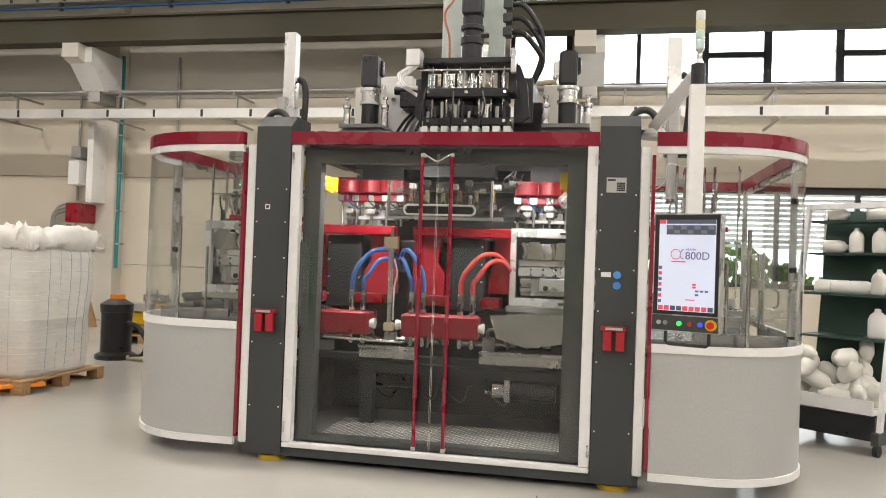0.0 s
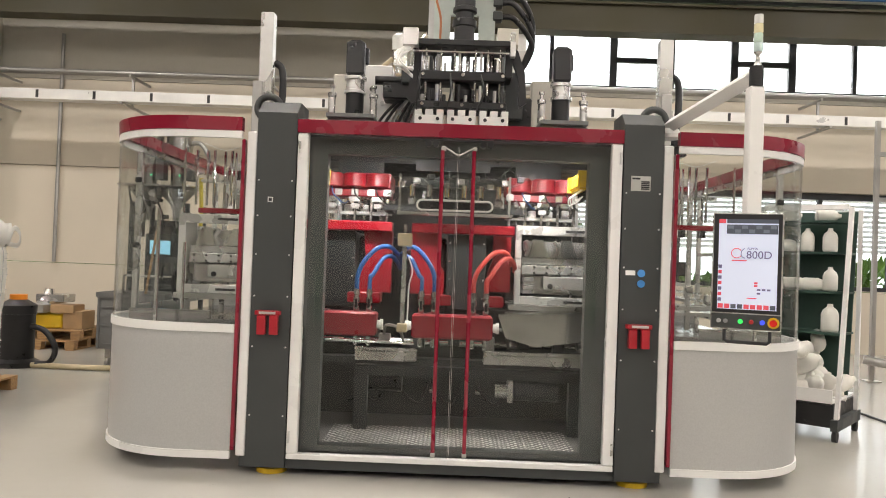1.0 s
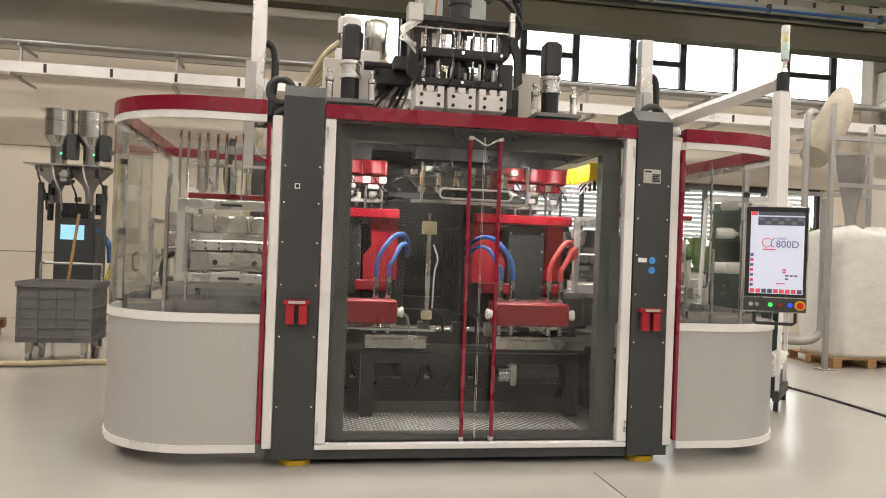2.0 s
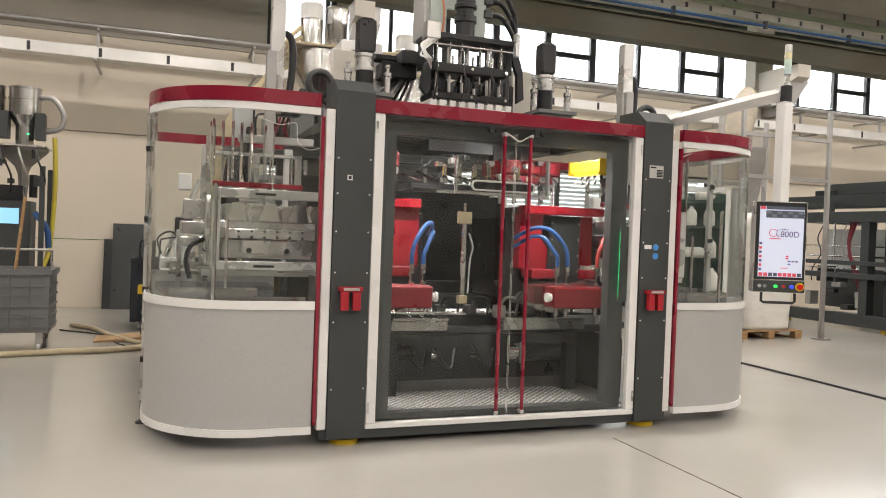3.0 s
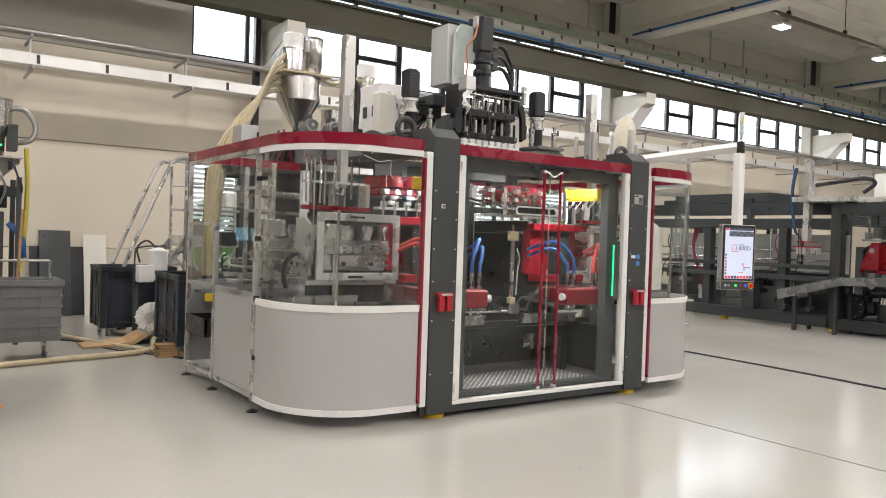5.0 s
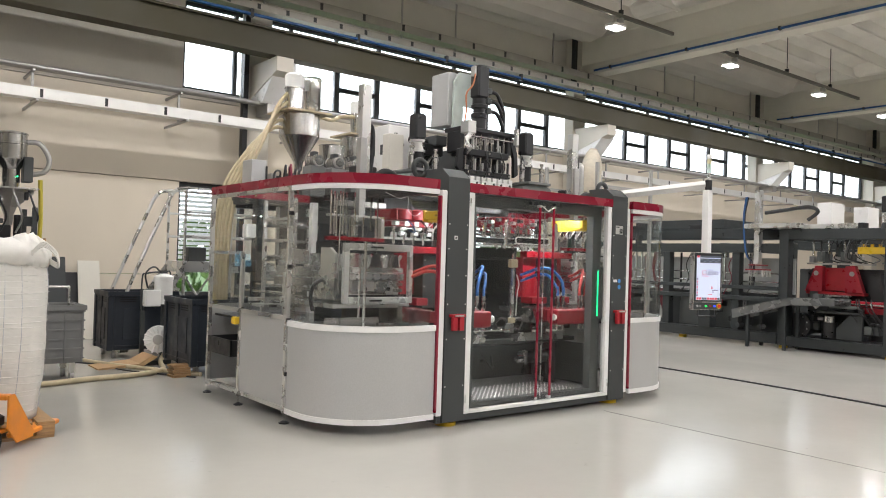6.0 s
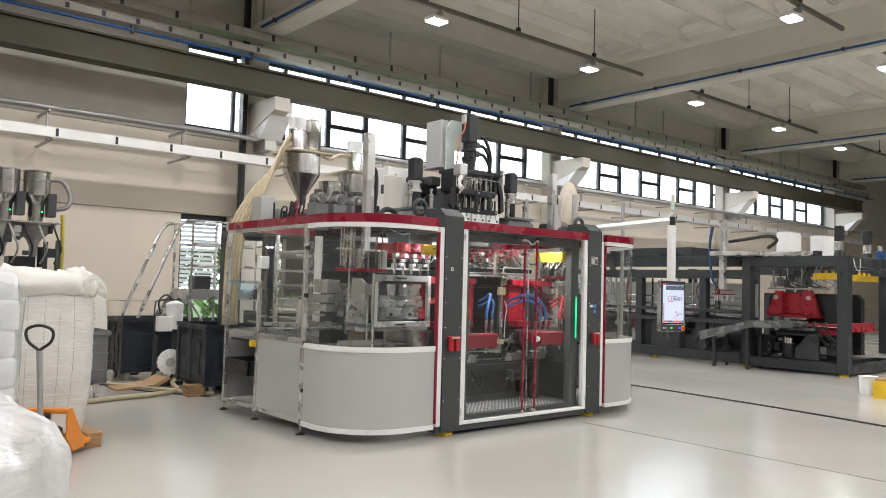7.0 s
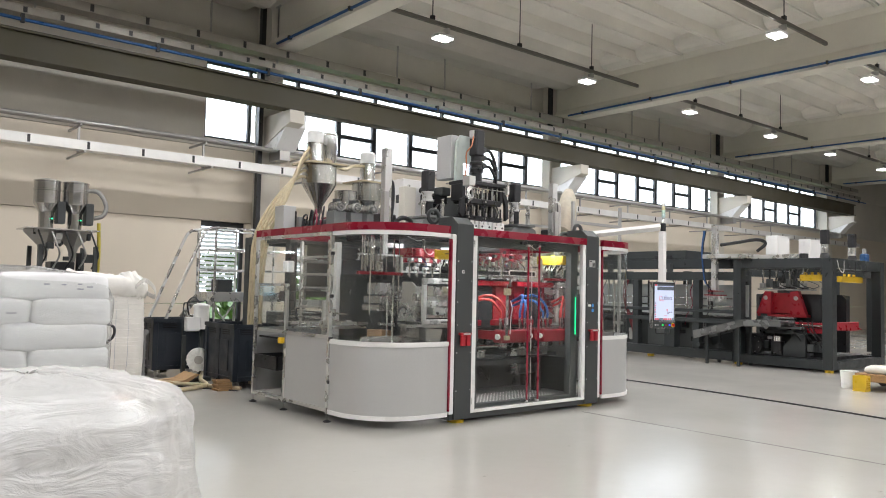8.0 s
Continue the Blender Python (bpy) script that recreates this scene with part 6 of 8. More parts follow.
                    row.append(bm.verts.new((p.x, p.y, z + 0.1 * w + 0.06 * noise.noise(Vector((math.cos(a) * 9, math.sin(a) * 9, g))))))
                rows.append(row)
            for r0, r1 in zip(rows, rows[1:]):
                for k in range(96):
                    bm.faces.new((r0[k], r0[(k + 1) % 96], r1[(k + 1) % 96], r1[k])).smooth = True
        part("collar", collar, BAG, root)
        for a, out in ((-0.9, 0.16), (-2.3, 0.1), (0.8, 0.14), (2.3, 0.12)):
            p = skin(a, z1 - 0.14, 0.0)
            d = Vector((math.cos(a), math.sin(a), 0))
            e = Vector((-d.y, d.x, 0))
            pts = [p + Vector((0, 0, 0.12)) - e * 0.1, p + d * out * 0.5 - e * 0.06 + Vector((0, 0, 0.2)), p + d * out + Vector((0, 0, 0.12)), p + d * out * 0.9 + e * 0.05 + Vector((0, 0, 0.02)), p + e * 0.1 + Vector((0, 0, 0.06))]
            part("lifting_strap", lambda bm: [tube(bm, [q + Vector((0, 0, dz)) for q in smooth_path(pts, 5)], 0.008, 6) for dz in (-0.02, -0.008, 0.004, 0.016)], BAG, root)
    if loops:
        for sx in (-1, 1):
            for sy in (-1, 1):
                part("lifting_loop", lambda bm: tube(bm, smooth_path([(cx + sx * hx * 0.82, cy + sy * hy * 0.7, z1 - 0.1), (cx + sx * hx * 0.86, cy + sy * hy * 0.85, z1 + 0.06), (cx + sx * hx * 0.92, cy + sy * hy * 0.86, z1 - 0.02), (cx + sx * hx * 0.84, cy + sy * hy * 0.86, z1 - 0.18)], 5), 0.016, 6), BAG, root)
    return root


B1 = bulk_bag("bulk_bag", "white woven bulk bag wrapped in film on a wooden pallet", -6.15, 7.33, 0.54, 0.57, 0.142, 1.6, 1, False, 0.08, True)
pallet(B1, -6.76, -5.58, 6.68, 7.97, 0, "y")
B2 = bulk_bag("bulk_bag", "creased off-white bulk bag under a funnel on a pallet", 5.72, 10.3, 0.52, 0.5, 0.142, 1.95, 5, False)
pallet(B2, 5.1, 6.35, 9.75, 10.85, 0, "x")

# pallet truck
J = thing("pallet_truck", 0, 0, 0, "orange hand pallet truck under the bulk bag", "pallet truck")
for y in (-0.19, 0.05):
    pbox("fork", ORANGE, J, 0.3, 0.9, y, y + 0.14, 0.068, 0.113, 0.01)
for y in (-0.2, 0.185):
    part("side_cheek", lambda bm: prism(bm, [(0.06, 0.2), (0.06, 0.46), (0.14, 0.46), (0.44, 0.112), (0.44, 0.06), (0.2, 0.06)], "y", y, y + 0.015), ORANGE, J)
pbox("chassis", ORANGE, J, 0.06, 0.15, -0.184, 0.184, 0.42, 0.46, 0.008)
for y in (-0.1, 0.1):
    w = prod("wheel", RUBBER, J, (0, y - 0.03, 0.1), (0, y + 0.03, 0.1), 0.1, 26)
    prod("rim", ALU, w, (0, y - 0.034, 0.1), (0, y + 0.034, 0.1), 0.068, 20)
    prod("hub", BLACK, w, (0, y - 0.04, 0.1), (0, y + 0.04, 0.1), 0.025, 12)
prod("pump", BLACKM, J, (0.0, 0, 0.16), (0.0, 0, 0.42), 0.07, 16)
prod("piston", CHROME, J, (0.1, 0, 0.3), (0.1, 0, 0.42), 0.025, 12)
pbox("valve_block", BLACKM, J, -0.02, 0.16, -0.12, 0.12, 0.2, 0.3, 0.02)
prod("drawbar", GALV, J, (-0.03, 0, 0.36), (-0.12, 0, 1.0), 0.024, 12)
part("handle", lambda bm: tube(bm, smooth_path([(-0.12, 0, 1.0), (-0.12, -0.1, 1.08), (-0.13, -0.11, 1.18), (-0.14, 0, 1.22), (-0.13, 0.11, 1.18), (-0.12, 0.1, 1.08), (-0.12, 0, 1.0)], 6), 0.014, 8), BLACK, J)
J.location, J.rotation_euler = (-6.2, 6.32, 0), (0, 0, radians(52))

# two loads of sacks
def sack_load(label, x0, x1, y0, y1, layers, seed, lift=0.152, film=False, sag=0.0):
    root = thing("sack_pallet", (x0 + x1) / 2, (y0 + y1) / 2, 0, label, "sack pallet", "pallets of sacks")
    pallet(root, x0, x1, y0, y1)
    rg = random.Random(seed)
    for l in range(layers):
        z = 0.142 + lift * (l + 0.5)
        nx, ny = (2, 3) if l % 2 else (2, 3)
        sh = 0.1 if l % 2 else -0.1
        for i in range(nx):
            for j in range(ny):
                xm = (x0 + x1) / 2 + sh
                a, b = (x0, xm) if i == 0 else (xm, x1)
                cx, hx = (a + b) / 2, (b - a) / 2 - 0.002
                hy = (y1 - y0) / ny / 2
                cy = y0 + hy * (2 * j + 1)
                tilt = sag * (1 if j == 0 else 0)
                s = part("sack", lambda bm: pillow(bm, cx + rg.uniform(-0.015, 0.015), cy + rg.uniform(-0.02, 0.02), z - tilt * rg.random(), hx + 0.012, hy + 0.015, lift * 0.61, 0.33, 32, 12, 0.06, seed + l * 9 + i * 3 + j), SACK, root)
                if j == 0 and (l * 3 + i) % 4 == 1:
                    n = 5 if (l + i) % 2 else 3
                    for q in range(n):
                        w = 0.02 + 0.045 * rg.random()
                        u = cx - 0.2 + 0.4 * rg.random()
                        dz = rg.uniform(-0.03, 0.03)
                        pbox("print_bar", mat("sack_print", (0.25, 0.26, 0.3), 0.5), s, u, u + w, y0 - 0.034, y0 - 0.03, z + dz - 0.004, z + dz + 0.004)
    return root


SL = sack_load("shrink wrapped stack of white plastic granulate sacks on a pallet", -8.12, -6.9, 3.92, 5.0, 9, 3, 0.17)
SF = sack_load("white sacks loosely wrapped in clear film on a pallet", -8.3, -7.25, 1.8, 2.8, 5, 8, 0.17)


def film_cover(bm, x0, x1, y0, y1, z1, seed, flare, e=0.55, amp=1.0):
    """A crumpled film hood that hangs over a load."""
    seg = 144
    cx, cy = (x0 + x1) / 2, (y0 + y1) / 2
    rows = []
    prof = [(1.0 + flare, 0.02), (1.0 + flare * 0.8, 0.12), (1.0 + flare * 0.62, 0.28), (1.0 + flare * 0.46, 0.45), (1.0 + flare * 0.3, 0.62), (1.0 + flare * 0.18, 0.78), (1.03, 0.9), (0.96, 0.97), (0.84, 1.0), (0.6, 1.02), (0.3, 1.04), (0.05, 1.04)]
    fine = []
    for (f0, g0), (f1, g1) in zip(prof, prof[1:]):
        fine += [(f0 + (f1 - f0) * q / 4, g0 + (g1 - g0) * q / 4) for q in range(4)]
    prof = fine + [prof[-1]]
    for f, g in prof:
        row = []
        for k in range(seg):
            a = 2 * math.pi * k / seg
            x = math.copysign(abs(math.cos(a)) ** e, math.cos(a))
            y = math.copysign(abs(math.sin(a)) ** e, math.sin(a))
            n = 0.05 * noise.noise(Vector((x * 3, y * 3, g * 3 + f * 2 + seed))) + 0.06 * abs(noise.noise(Vector((x * 6, y * 6, g * 5 + f * 4 + seed)))) + 0.035 * abs(noise.noise(Vector((x * 14, y * 14, g * 11 + f * 9 + seed))))
            n *= amp
            row.append(bm.verts.new((cx + (x1 - x0) / 2 * x * (f + n), cy + (y1 - y0) / 2 * y * (f + n), max(0.015, z1 * (g + 0.35 * n)))))
        rows.append(row)
    for r0, r1 in zip(rows, rows[1:]):
        for k in range(seg):
            q = bm.faces.new((r0[k], r0[(k + 1) % seg], r1[(k + 1) % seg], r1[k]))
            q.smooth = True


part("film_hood", lambda bm: film_cover(bm, -8.38, -7.16, 1.66, 2.9, 1.14, 2, 0.3, 0.42, 0.8), FILM, SF, "crumpled milky film")
part("film_wrap", lambda bm: film_cover(bm, -8.16, -6.87, 3.88, 5.04, 1.665, 6, 0.02, 0.22, 0.3), FILM2, SL, "tight clear stretch film")


# grey container on castors, blue-grey bins
def container(name, label, x0, x1, y0, y1, z0, z1, material, ribs_h, ribs_v, group):
    c = thing(name, (x0 + x1) / 2, (y0 + y1) / 2, 0, label, "bin", group)
    t = 0.035

    def shell(bm):
        box(bm, x0, x1, y0, y1, z0, z0 + 0.04)
        box(bm, x0, x1, y0, y0 + t, z0 + 0.04, z1)
        box(bm, x0, x1, y1 - t, y1, z0 + 0.04, z1)
        box(bm, x0, x0 + t, y0 + t, y1 - t, z0 + 0.04, z1)
        box(bm, x1 - t, x1, y0 + t, y1 - t, z0 + 0.04, z1)
    part("tub", shell, material, c)
    part("rim", lambda bm: (box(bm, x0 - 0.03, x1 + 0.03, y0 - 0.03, y0, z1 - 0.05, z1 + 0.01), box(bm, x0 - 0.03, x1 + 0.03, y1, y1 + 0.03, z1 - 0.05, z1 + 0.01), box(bm, x0 - 0.03, x0, y0, y1, z1 - 0.05, z1 + 0.01), box(bm, x1, x1 + 0.03, y0, y1, z1 - 0.05, z1 + 0.01)), material, c)
    for k in range(ribs_h):
        z = z0 + 0.05 + (z1 - z0 - 0.12) * k / max(1, ribs_h - 1)
        part("rib", lambda bm: (box(bm, x0 - 0.016, x1 + 0.016, y0 - 0.016, y0 - 0.001, z, z + 0.018), box(bm, x0 - 0.016, x0 - 0.001, y0, y1, z, z + 0.018), box(bm, x1 + 0.001, x1 + 0.016, y0, y1, z, z + 0.018)), material, c)
    for k in range(ribs_v):
        x = x0 + (x1 - x0 - 0.02) * k / max(1, ribs_v - 1)
        pbox("rib", material, c, x, x + 0.02, y0 - 0.018, y0 - 0.001, z0, z1 - 0.05)
        y = y0 + (y1 - y0 - 0.02) * k / max(1, ribs_v - 1)
        pbox("rib", material, c, x0 - 0.018, x0 - 0.001, y, y + 0.02, z0, z1 - 0.05)
    for x in (x0 + 0.1, x1 - 0.1):
        for y in (y0 + 0.1, y1 - 0.1):
            w = prod("castor", GALV, c, (x - 0.02, y, 0.06), (x + 0.02, y, 0.06), 0.06, 16)
            pbox("fork", ALU, w, x - 0.035, x + 0.035, y - 0.035, y + 0.035, 0.11, z0 - 0.001, 0.004)
    return c


GB = container("bin_trolley", "grey ribbed plastic bin trolley on castors", -5.5, -4.7, 9.55, 10.2, 0.24, 0.93, BINGREY, 6, 5, "")
prod("push_bar", ALU, GB, (-5.45, 10.12, 1.14), (-4.75, 10.12, 1.14), 0.015)
for x in (-5.45, -4.75):
    prod("bar_upright", ALU, GB, (x, 10.12, 0.9), (x, 10.12, 1.14), 0.015)
stick = solid("wooden_stick", lambda bm: rod(bm, (-5.15, 9.9, 0.3), (-5.05, 10.16, 1.75), 0.018, 8), WOOD, "wooden stick leaning out of the grey bin", "stick")
bins = [container("pallet_bin", "blue-grey rigid plastic pallet bin on castors", -3.9, -2.9, 11.45, 12.2, 0.13, 1.0, BINBLUE, 2, 3, "blue-grey bins"),
        container("pallet_bin", "blue-grey rigid plastic pallet bin on castors", -3.42, -2.7, 9.32, 10.37, 0.13, 1.0, BINBLUE, 2, 3, "blue-grey bins")]

SLOT = mat("slot_black", (0.006, 0.007, 0.009), 0.6)
for c, (x0, x1, y0, y1) in zip(bins, ((-3.9, -2.9, 11.45, 12.2), (-3.42, -2.7, 9.32, 10.37))):
    for x in (x0 - 0.024, x1 - 0.07):
        for y in (y0 - 0.024, y1 - 0.07):
            pbox("corner_post", BINBLUE, c, x, x + 0.094, y, y + 0.094, 0.125, 0.945, 0.012)
    for k in range(3):
        for f in (0.14, 0.62):
            pbox("vent_slot", SLOT, c, x0 - 0.021, x0 - 0.017, y0 + (y1 - y0) * f, y0 + (y1 - y0) * (f + 0.24), 0.85 + 0.03 * k, 0.866 + 0.03 * k)
            pbox("vent_slot", SLOT, c, x0 + (x1 - x0) * f, x0 + (x1 - x0) * (f + 0.24), y0 - 0.021, y0 - 0.017, 0.85 + 0.03 * k, 0.866 + 0.03 * k)
    pbox("side_panel", BINBLUE, c, x0 - 0.012, x0 - 0.001, y0 + 0.2, y1 - 0.2, 0.28, 0.76, 0.006)
    pbox("side_panel", BINBLUE, c, x0 + 0.2, x1 - 0.2, y0 - 0.012, y0 - 0.001, 0.28, 0.76, 0.006)

# dosing unit with twin loaders
D = thing("dosing_unit", -5.1, 12.0, 0, "dosing unit with twin stainless loaders and touch screen", "dosing machine")
pbox("cabinet", DARK2, D, -5.35, -4.85, 11.9, 12.4, 0.5, 1.75, 0.01)
pbox("cabinet_screen", glow_mat("blue_screen", (0.25, 0.55, 0.7), 0.9), D, -5.28, -4.98, 11.885, 11.897, 1.45, 1.65)
part("stand", lambda bm: [box(bm, x - 0.03, x + 0.03, y - 0.03, y + 0.03, 0.0, 2.2) for x in (-5.5, -4.7) for y in (11.75, 12.5)], DARK2, D)
for x in (-5.4, -4.98):
    part("funnel", lambda bm: lathe(bm, x + 0.01, 12.05, [(0.05, 1.95), (0.06, 2.1), (0.1, 2.2), (0.3, 2.4), (0.3, 2.44)], 4), GALV, D, "stainless funnel")
    plathe("loader", POLISH, D, x + 0.02, 12.05, [(0.11, 2.46), (0.11, 2.72), (0.19, 2.86), (0.19, 3.06), (0.2, 3.065), (0.2, 3.09), (0.19, 3.095), (0.19, 3.2), (0.2, 3.205), (0.2, 3.225), (0.1, 3.25)], 24, "polished stainless vacuum loader")
    pbox("loader_valve", DARK2, D, x + 0.15, x + 0.27, 11.9, 12.1, 2.55, 2.9, 0.01)
    prod("loader_lamp", GREENGLOW, D, (x + 0.08, 11.93, 2.62), (x + 0.08, 11.92, 2.62), 0.012, 8)
pbox("lid_plate", STEEL, D, -5.72, -4.66, 11.7, 12.4, 2.44, 2.46)
part("mixer", lambda bm: (box(bm, -5.3, -4.95, 11.95, 12.3, 1.75, 1.95, 0.01), rod(bm, (-5.45, 12.0, 1.7), (-5.45, 12.0, 2.2), 0.04), rod(bm, (-4.85, 12.1, 1.8), (-4.85, 12.1, 2.1), 0.05)), BLACKM, D)
rgd = random.Random(12)
for k in range(12):
    x, y, z = rgd.uniform(-5.6, -4.75), rgd.uniform(11.72, 12.0), rgd.uniform(1.9, 2.38)
    pbox("valve", (BLACKM, GALV, DARK2)[k % 3], D, x, x + rgd.uniform(0.04, 0.12), y, y + 0.08, z, z + rgd.uniform(0.05, 0.14), 0.006)
for k in range(5):
    x = -5.55 + 0.19 * k
    ptube("valve_line", (BLACK, GALV)[k % 2], D, [(x, 11.72, 2.42), (x + 0.05, 11.66, 2.25), (x + 0.12, 11.7, 2.05), (x + 0.08, 11.9, 1.85)], 0.014, 6)
ptube("hose", GALV, D, [(-4.78, 12.05, 3.12), (-4.62, 12.0, 3.1), (-4.5, 12.0, 2.9), (-4.55, 12.0, 2.72), (-4.75, 12.05, 2.66)], 0.035, 8)
ptube("hose", YELHOSE, D, [(-4.6, 12.0, 2.6), (-4.58, 12.0, 2.0), (-4.62, 12.0, 1.2), (-4.7, 11.9, 0.8), (-4.75, 11.9, 0.2)], 0.03, 8, label="yellow hose")
ptube("hose", BLUE, D, [(-4.8, 11.9, 1.6), (-4.65, 11.85, 1.4), (-4.62, 11.85, 1.15)], 0.04, 8)

D.location += Vector((-0.3, -0.62, -0.02))

# vacuum pump unit
V = thing("vacuum_pump", -3.0, 10.9, 0, "white vacuum pump with finned blower and filter", "pump")
plathe("filter", WHITE_P, V, -2.72, 11.0, [(0.13, 0.85), (0.13, 1.2), (0.14, 1.22), (0.14, 1.26), (0.05, 1.3)], 20)
pbox("control_box", WHITE, V, -3.02, -2.8, 10.85, 11.0, 0.82, 1.06, 0.01)
bl = prod("blower", WHITE_P, V, (-2.9, 10.62, 0.36), (-2.84, 10.78, 0.36), 0.19, 28, "white side channel blower housing")
prod("blower_hub", GALV, bl, (-2.915, 10.58, 0.36), (-2.9, 10.62, 0.36), 0.07, 16)
for k in range(16):
    a = 2 * math.pi * k / 16
    prod("blower_fin", WHITE_P, bl, (-2.905 + 0.085 * math.cos(a) * 0.94, 10.605 - 0.085 * math.cos(a) * 0.34, 0.36 + 0.085 * math.sin(a)), (-2.905 + 0.2 * math.cos(a) * 0.94, 10.605 - 0.2 * math.cos(a) * 0.34, 0.36 + 0.2 * math.sin(a)), 0.011, 6)
prod("motor", GALV, V, (-2.84, 10.78, 0.36), (-2.72, 11.05, 0.36), 0.11, 18)
part("stand", lambda bm: (box(bm, -3.1, -2.4, 10.6, 11.1, 0.0, 0.06), box(bm, -3.05, -2.99, 10.95, 11.0, 0.06, 0.75), box(bm, -2.75, -2.69, 10.95, 11.0, 0.06, 0.85)), DARK2, V)
part("frame_tube", lambda bm: tube(bm, smooth_path([(-3.02, 11.05, 0.5), (-3.02, 11.05, 1.2), (-2.96, 11.05, 1.3), (-2.7, 11.05, 1.32), (-2.6, 11.05, 1.26), (-2.58, 11.05, 0.5)], 5), 0.012, 8), DARK2, V)
ptube("cable", BLACK, V, [(-3.0, 10.85, 1.1), (-3.05, 10.8, 1.3), (-2.9, 10.9, 1.4), (-2.75, 11.0, 1.3)], 0.014, 6)

V.location.x -= 0.54

# hoses and scraps of wood on the floor
for n, (m, r, pts) in enumerate(((CREAMHOSE, 0.035, [(-6.2, 9.35, 0.035), (-5.4, 9.3, 0.035), (-4.6, 9.5, 0.035), (-4.0, 9.6, 0.035), (-3.6, 9.9, 0.035), (-3.4, 10.6, 0.05), (-3.2, 10.9, 0.2)]),
                                 (CREAMHOSE, 0.03, [(-3.3, 9.3, 0.03), (-3.7, 10.0, 0.03), (-4.1, 10.8, 0.03), (-4.4, 11.6, 0.03), (-4.7, 12.0, 0.03)]),
                                 (BLACK, 0.01, [(-3.4, 9.2, 0.01), (-4.0, 10.2, 0.01), (-4.2, 11.0, 0.01), (-4.8, 11.6, 0.01)]))):
    solid("floor_hose", lambda bm: tube(bm, smooth_path(pts, 7), r, 8), m, "cream conveying hose lying on the floor" if m is CREAMHOSE else "thin black cable lying on the floor", "hose")
for k in range(5):
    solid("wood_block", lambda bm: box(bm, -3.66 + 0.02 * (k % 2), -3.42, 9.32 + 0.01 * k, 9.55, 0.001 + 0.032 * k, 0.031 + 0.032 * k, 0.003), WOOD, "stacked offcut of yellow wood on the floor", "wood", group="stacked offcuts")
solid("carton_sheet", lambda bm: prism(bm, [(-4.3, 0.0), (-3.7, 0.02), (-3.5, 0.14), (-3.56, 0.16), (-3.75, 0.06), (-4.3, 0.02)], "y", 10.4, 10.9), CARD, "flattened brown carton on the floor", "carton")

# steel sheets leaning on the wall
for a, b, z, m, w in ((-4.33, -3.83, 1.48, DARK, "dark grey"), (-4.47, -3.55, 1.2, BLACKM, "black"), (-3.62, -3.24, 1.42, CONC, "pale grey")):
    solid("leaning_sheet", lambda bm: prism(bm, [(14.35 + (0.1 if m is BLACKM else 0), 0.0), (14.37 + (0.1 if m is BLACKM else 0), 0.0), (14.74, z), (14.72, z)], "x", a, b), m, w + " metal sheet leaning against the wall", "sheet", group="leaning sheets")

# mobile stair platform
S = thing("stair_platform", -2.0, 12.4, 0, "aluminium mobile work platform with steps and rails", "platform")
pbox("deck", ALU, S, -2.62, -0.9, 12.0, 12.9, 1.3, 1.48)
for x in (-2.6, -1.8, -0.95):
    for y in (12.02, 12.86):
        prod("rail_post", ALU, S, (x, y, 1.48), (x, y, 2.7), 0.022, 10)
        prod("leg", ALU, S, (x, y, 0.0), (x, y, 1.3), 0.025, 10)
for y in (12.02, 12.86):
    for z in (2.7, 2.3, 1.9):
        prod("rail", ALU, S, (-2.6, y, z), (-0.95, y, z), 0.02, 10)
    part("hand_rail", lambda bm: tube(bm, smooth_path([(-2.55, y, 2.7), (-2.8, y, 2.62), (-3.0, y, 2.2), (-3.45, y, 1.1), (-3.5, y, 0.9)], 5), 0.03, 8), ALU, S)
    part("stringer", lambda bm: prism(bm, [(-3.6, 0.02), (-3.46, 0.02), (-2.6, 1.3), (-2.6, 1.46)], "y", y - 0.02, y + 0.02), ALU, S)
    prod("brace", ALU, S, (-2.6, y, 0.1), (-1.8, y, 1.25), 0.018, 8)
    prod("brace", ALU, S, (-1.8, y, 0.1), (-2.6, y, 1.25), 0.018, 8)
for k in range(6):
    pbox("tread", ALU, S, -3.4 + 0.135 * k, -3.18 + 0.135 * k, 12.06, 12.82, 0.2 + 0.2 * k, 0.23 + 0.2 * k)
pbox("crate", BLUE, S, -2.5, -2.0, 12.2, 12.6, 0.3, 0.55, label="blue plastic crate under the deck")
pbox("tool_box", DARK2, S, -2.5, -2.2, 12.1, 12.4, 1.482, 1.72, 0.01)

# by the far pillar
W1 = thing("wall_outlet_post", -10.5, 14.0, 0, "red and white electrical outlets with conduits on a pillar", "outlet")
pbox("red_box", RED2, W1, -10.72, -10.42, 13.82, 14.395, 2.02, 2.42, 0.02, "red hose reel box")
pbox("white_trunk", WHITE, W1, -10.36, -10.22, 13.95, 14.395, 2.45, 4.1, 0.006, "white cable trunk")
pbox("switch_box", WHITE, W1, -10.75, -10.5, 13.9, 14.395, 2.8, 3.3, 0.01)
pbox("switch_box", GALV, W1, -10.7, -10.48, 13.9, 14.395, 3.35, 3.6, 0.01)
for k in range(3):
    ptube("conduit", GALV, W1, [(-10.8 - 0.1 * k, 14.6, 2.5 - 0.08 * k), (-11.3, 14.6, 2.45 - 0.08 * k), (-11.55, 14.6, 2.3 - 0.05 * k), (-11.65 + 0.05 * k, 14.6, 1.9), (-11.65 + 0.05 * k, 14.6, 0.5)], 0.03, 8)
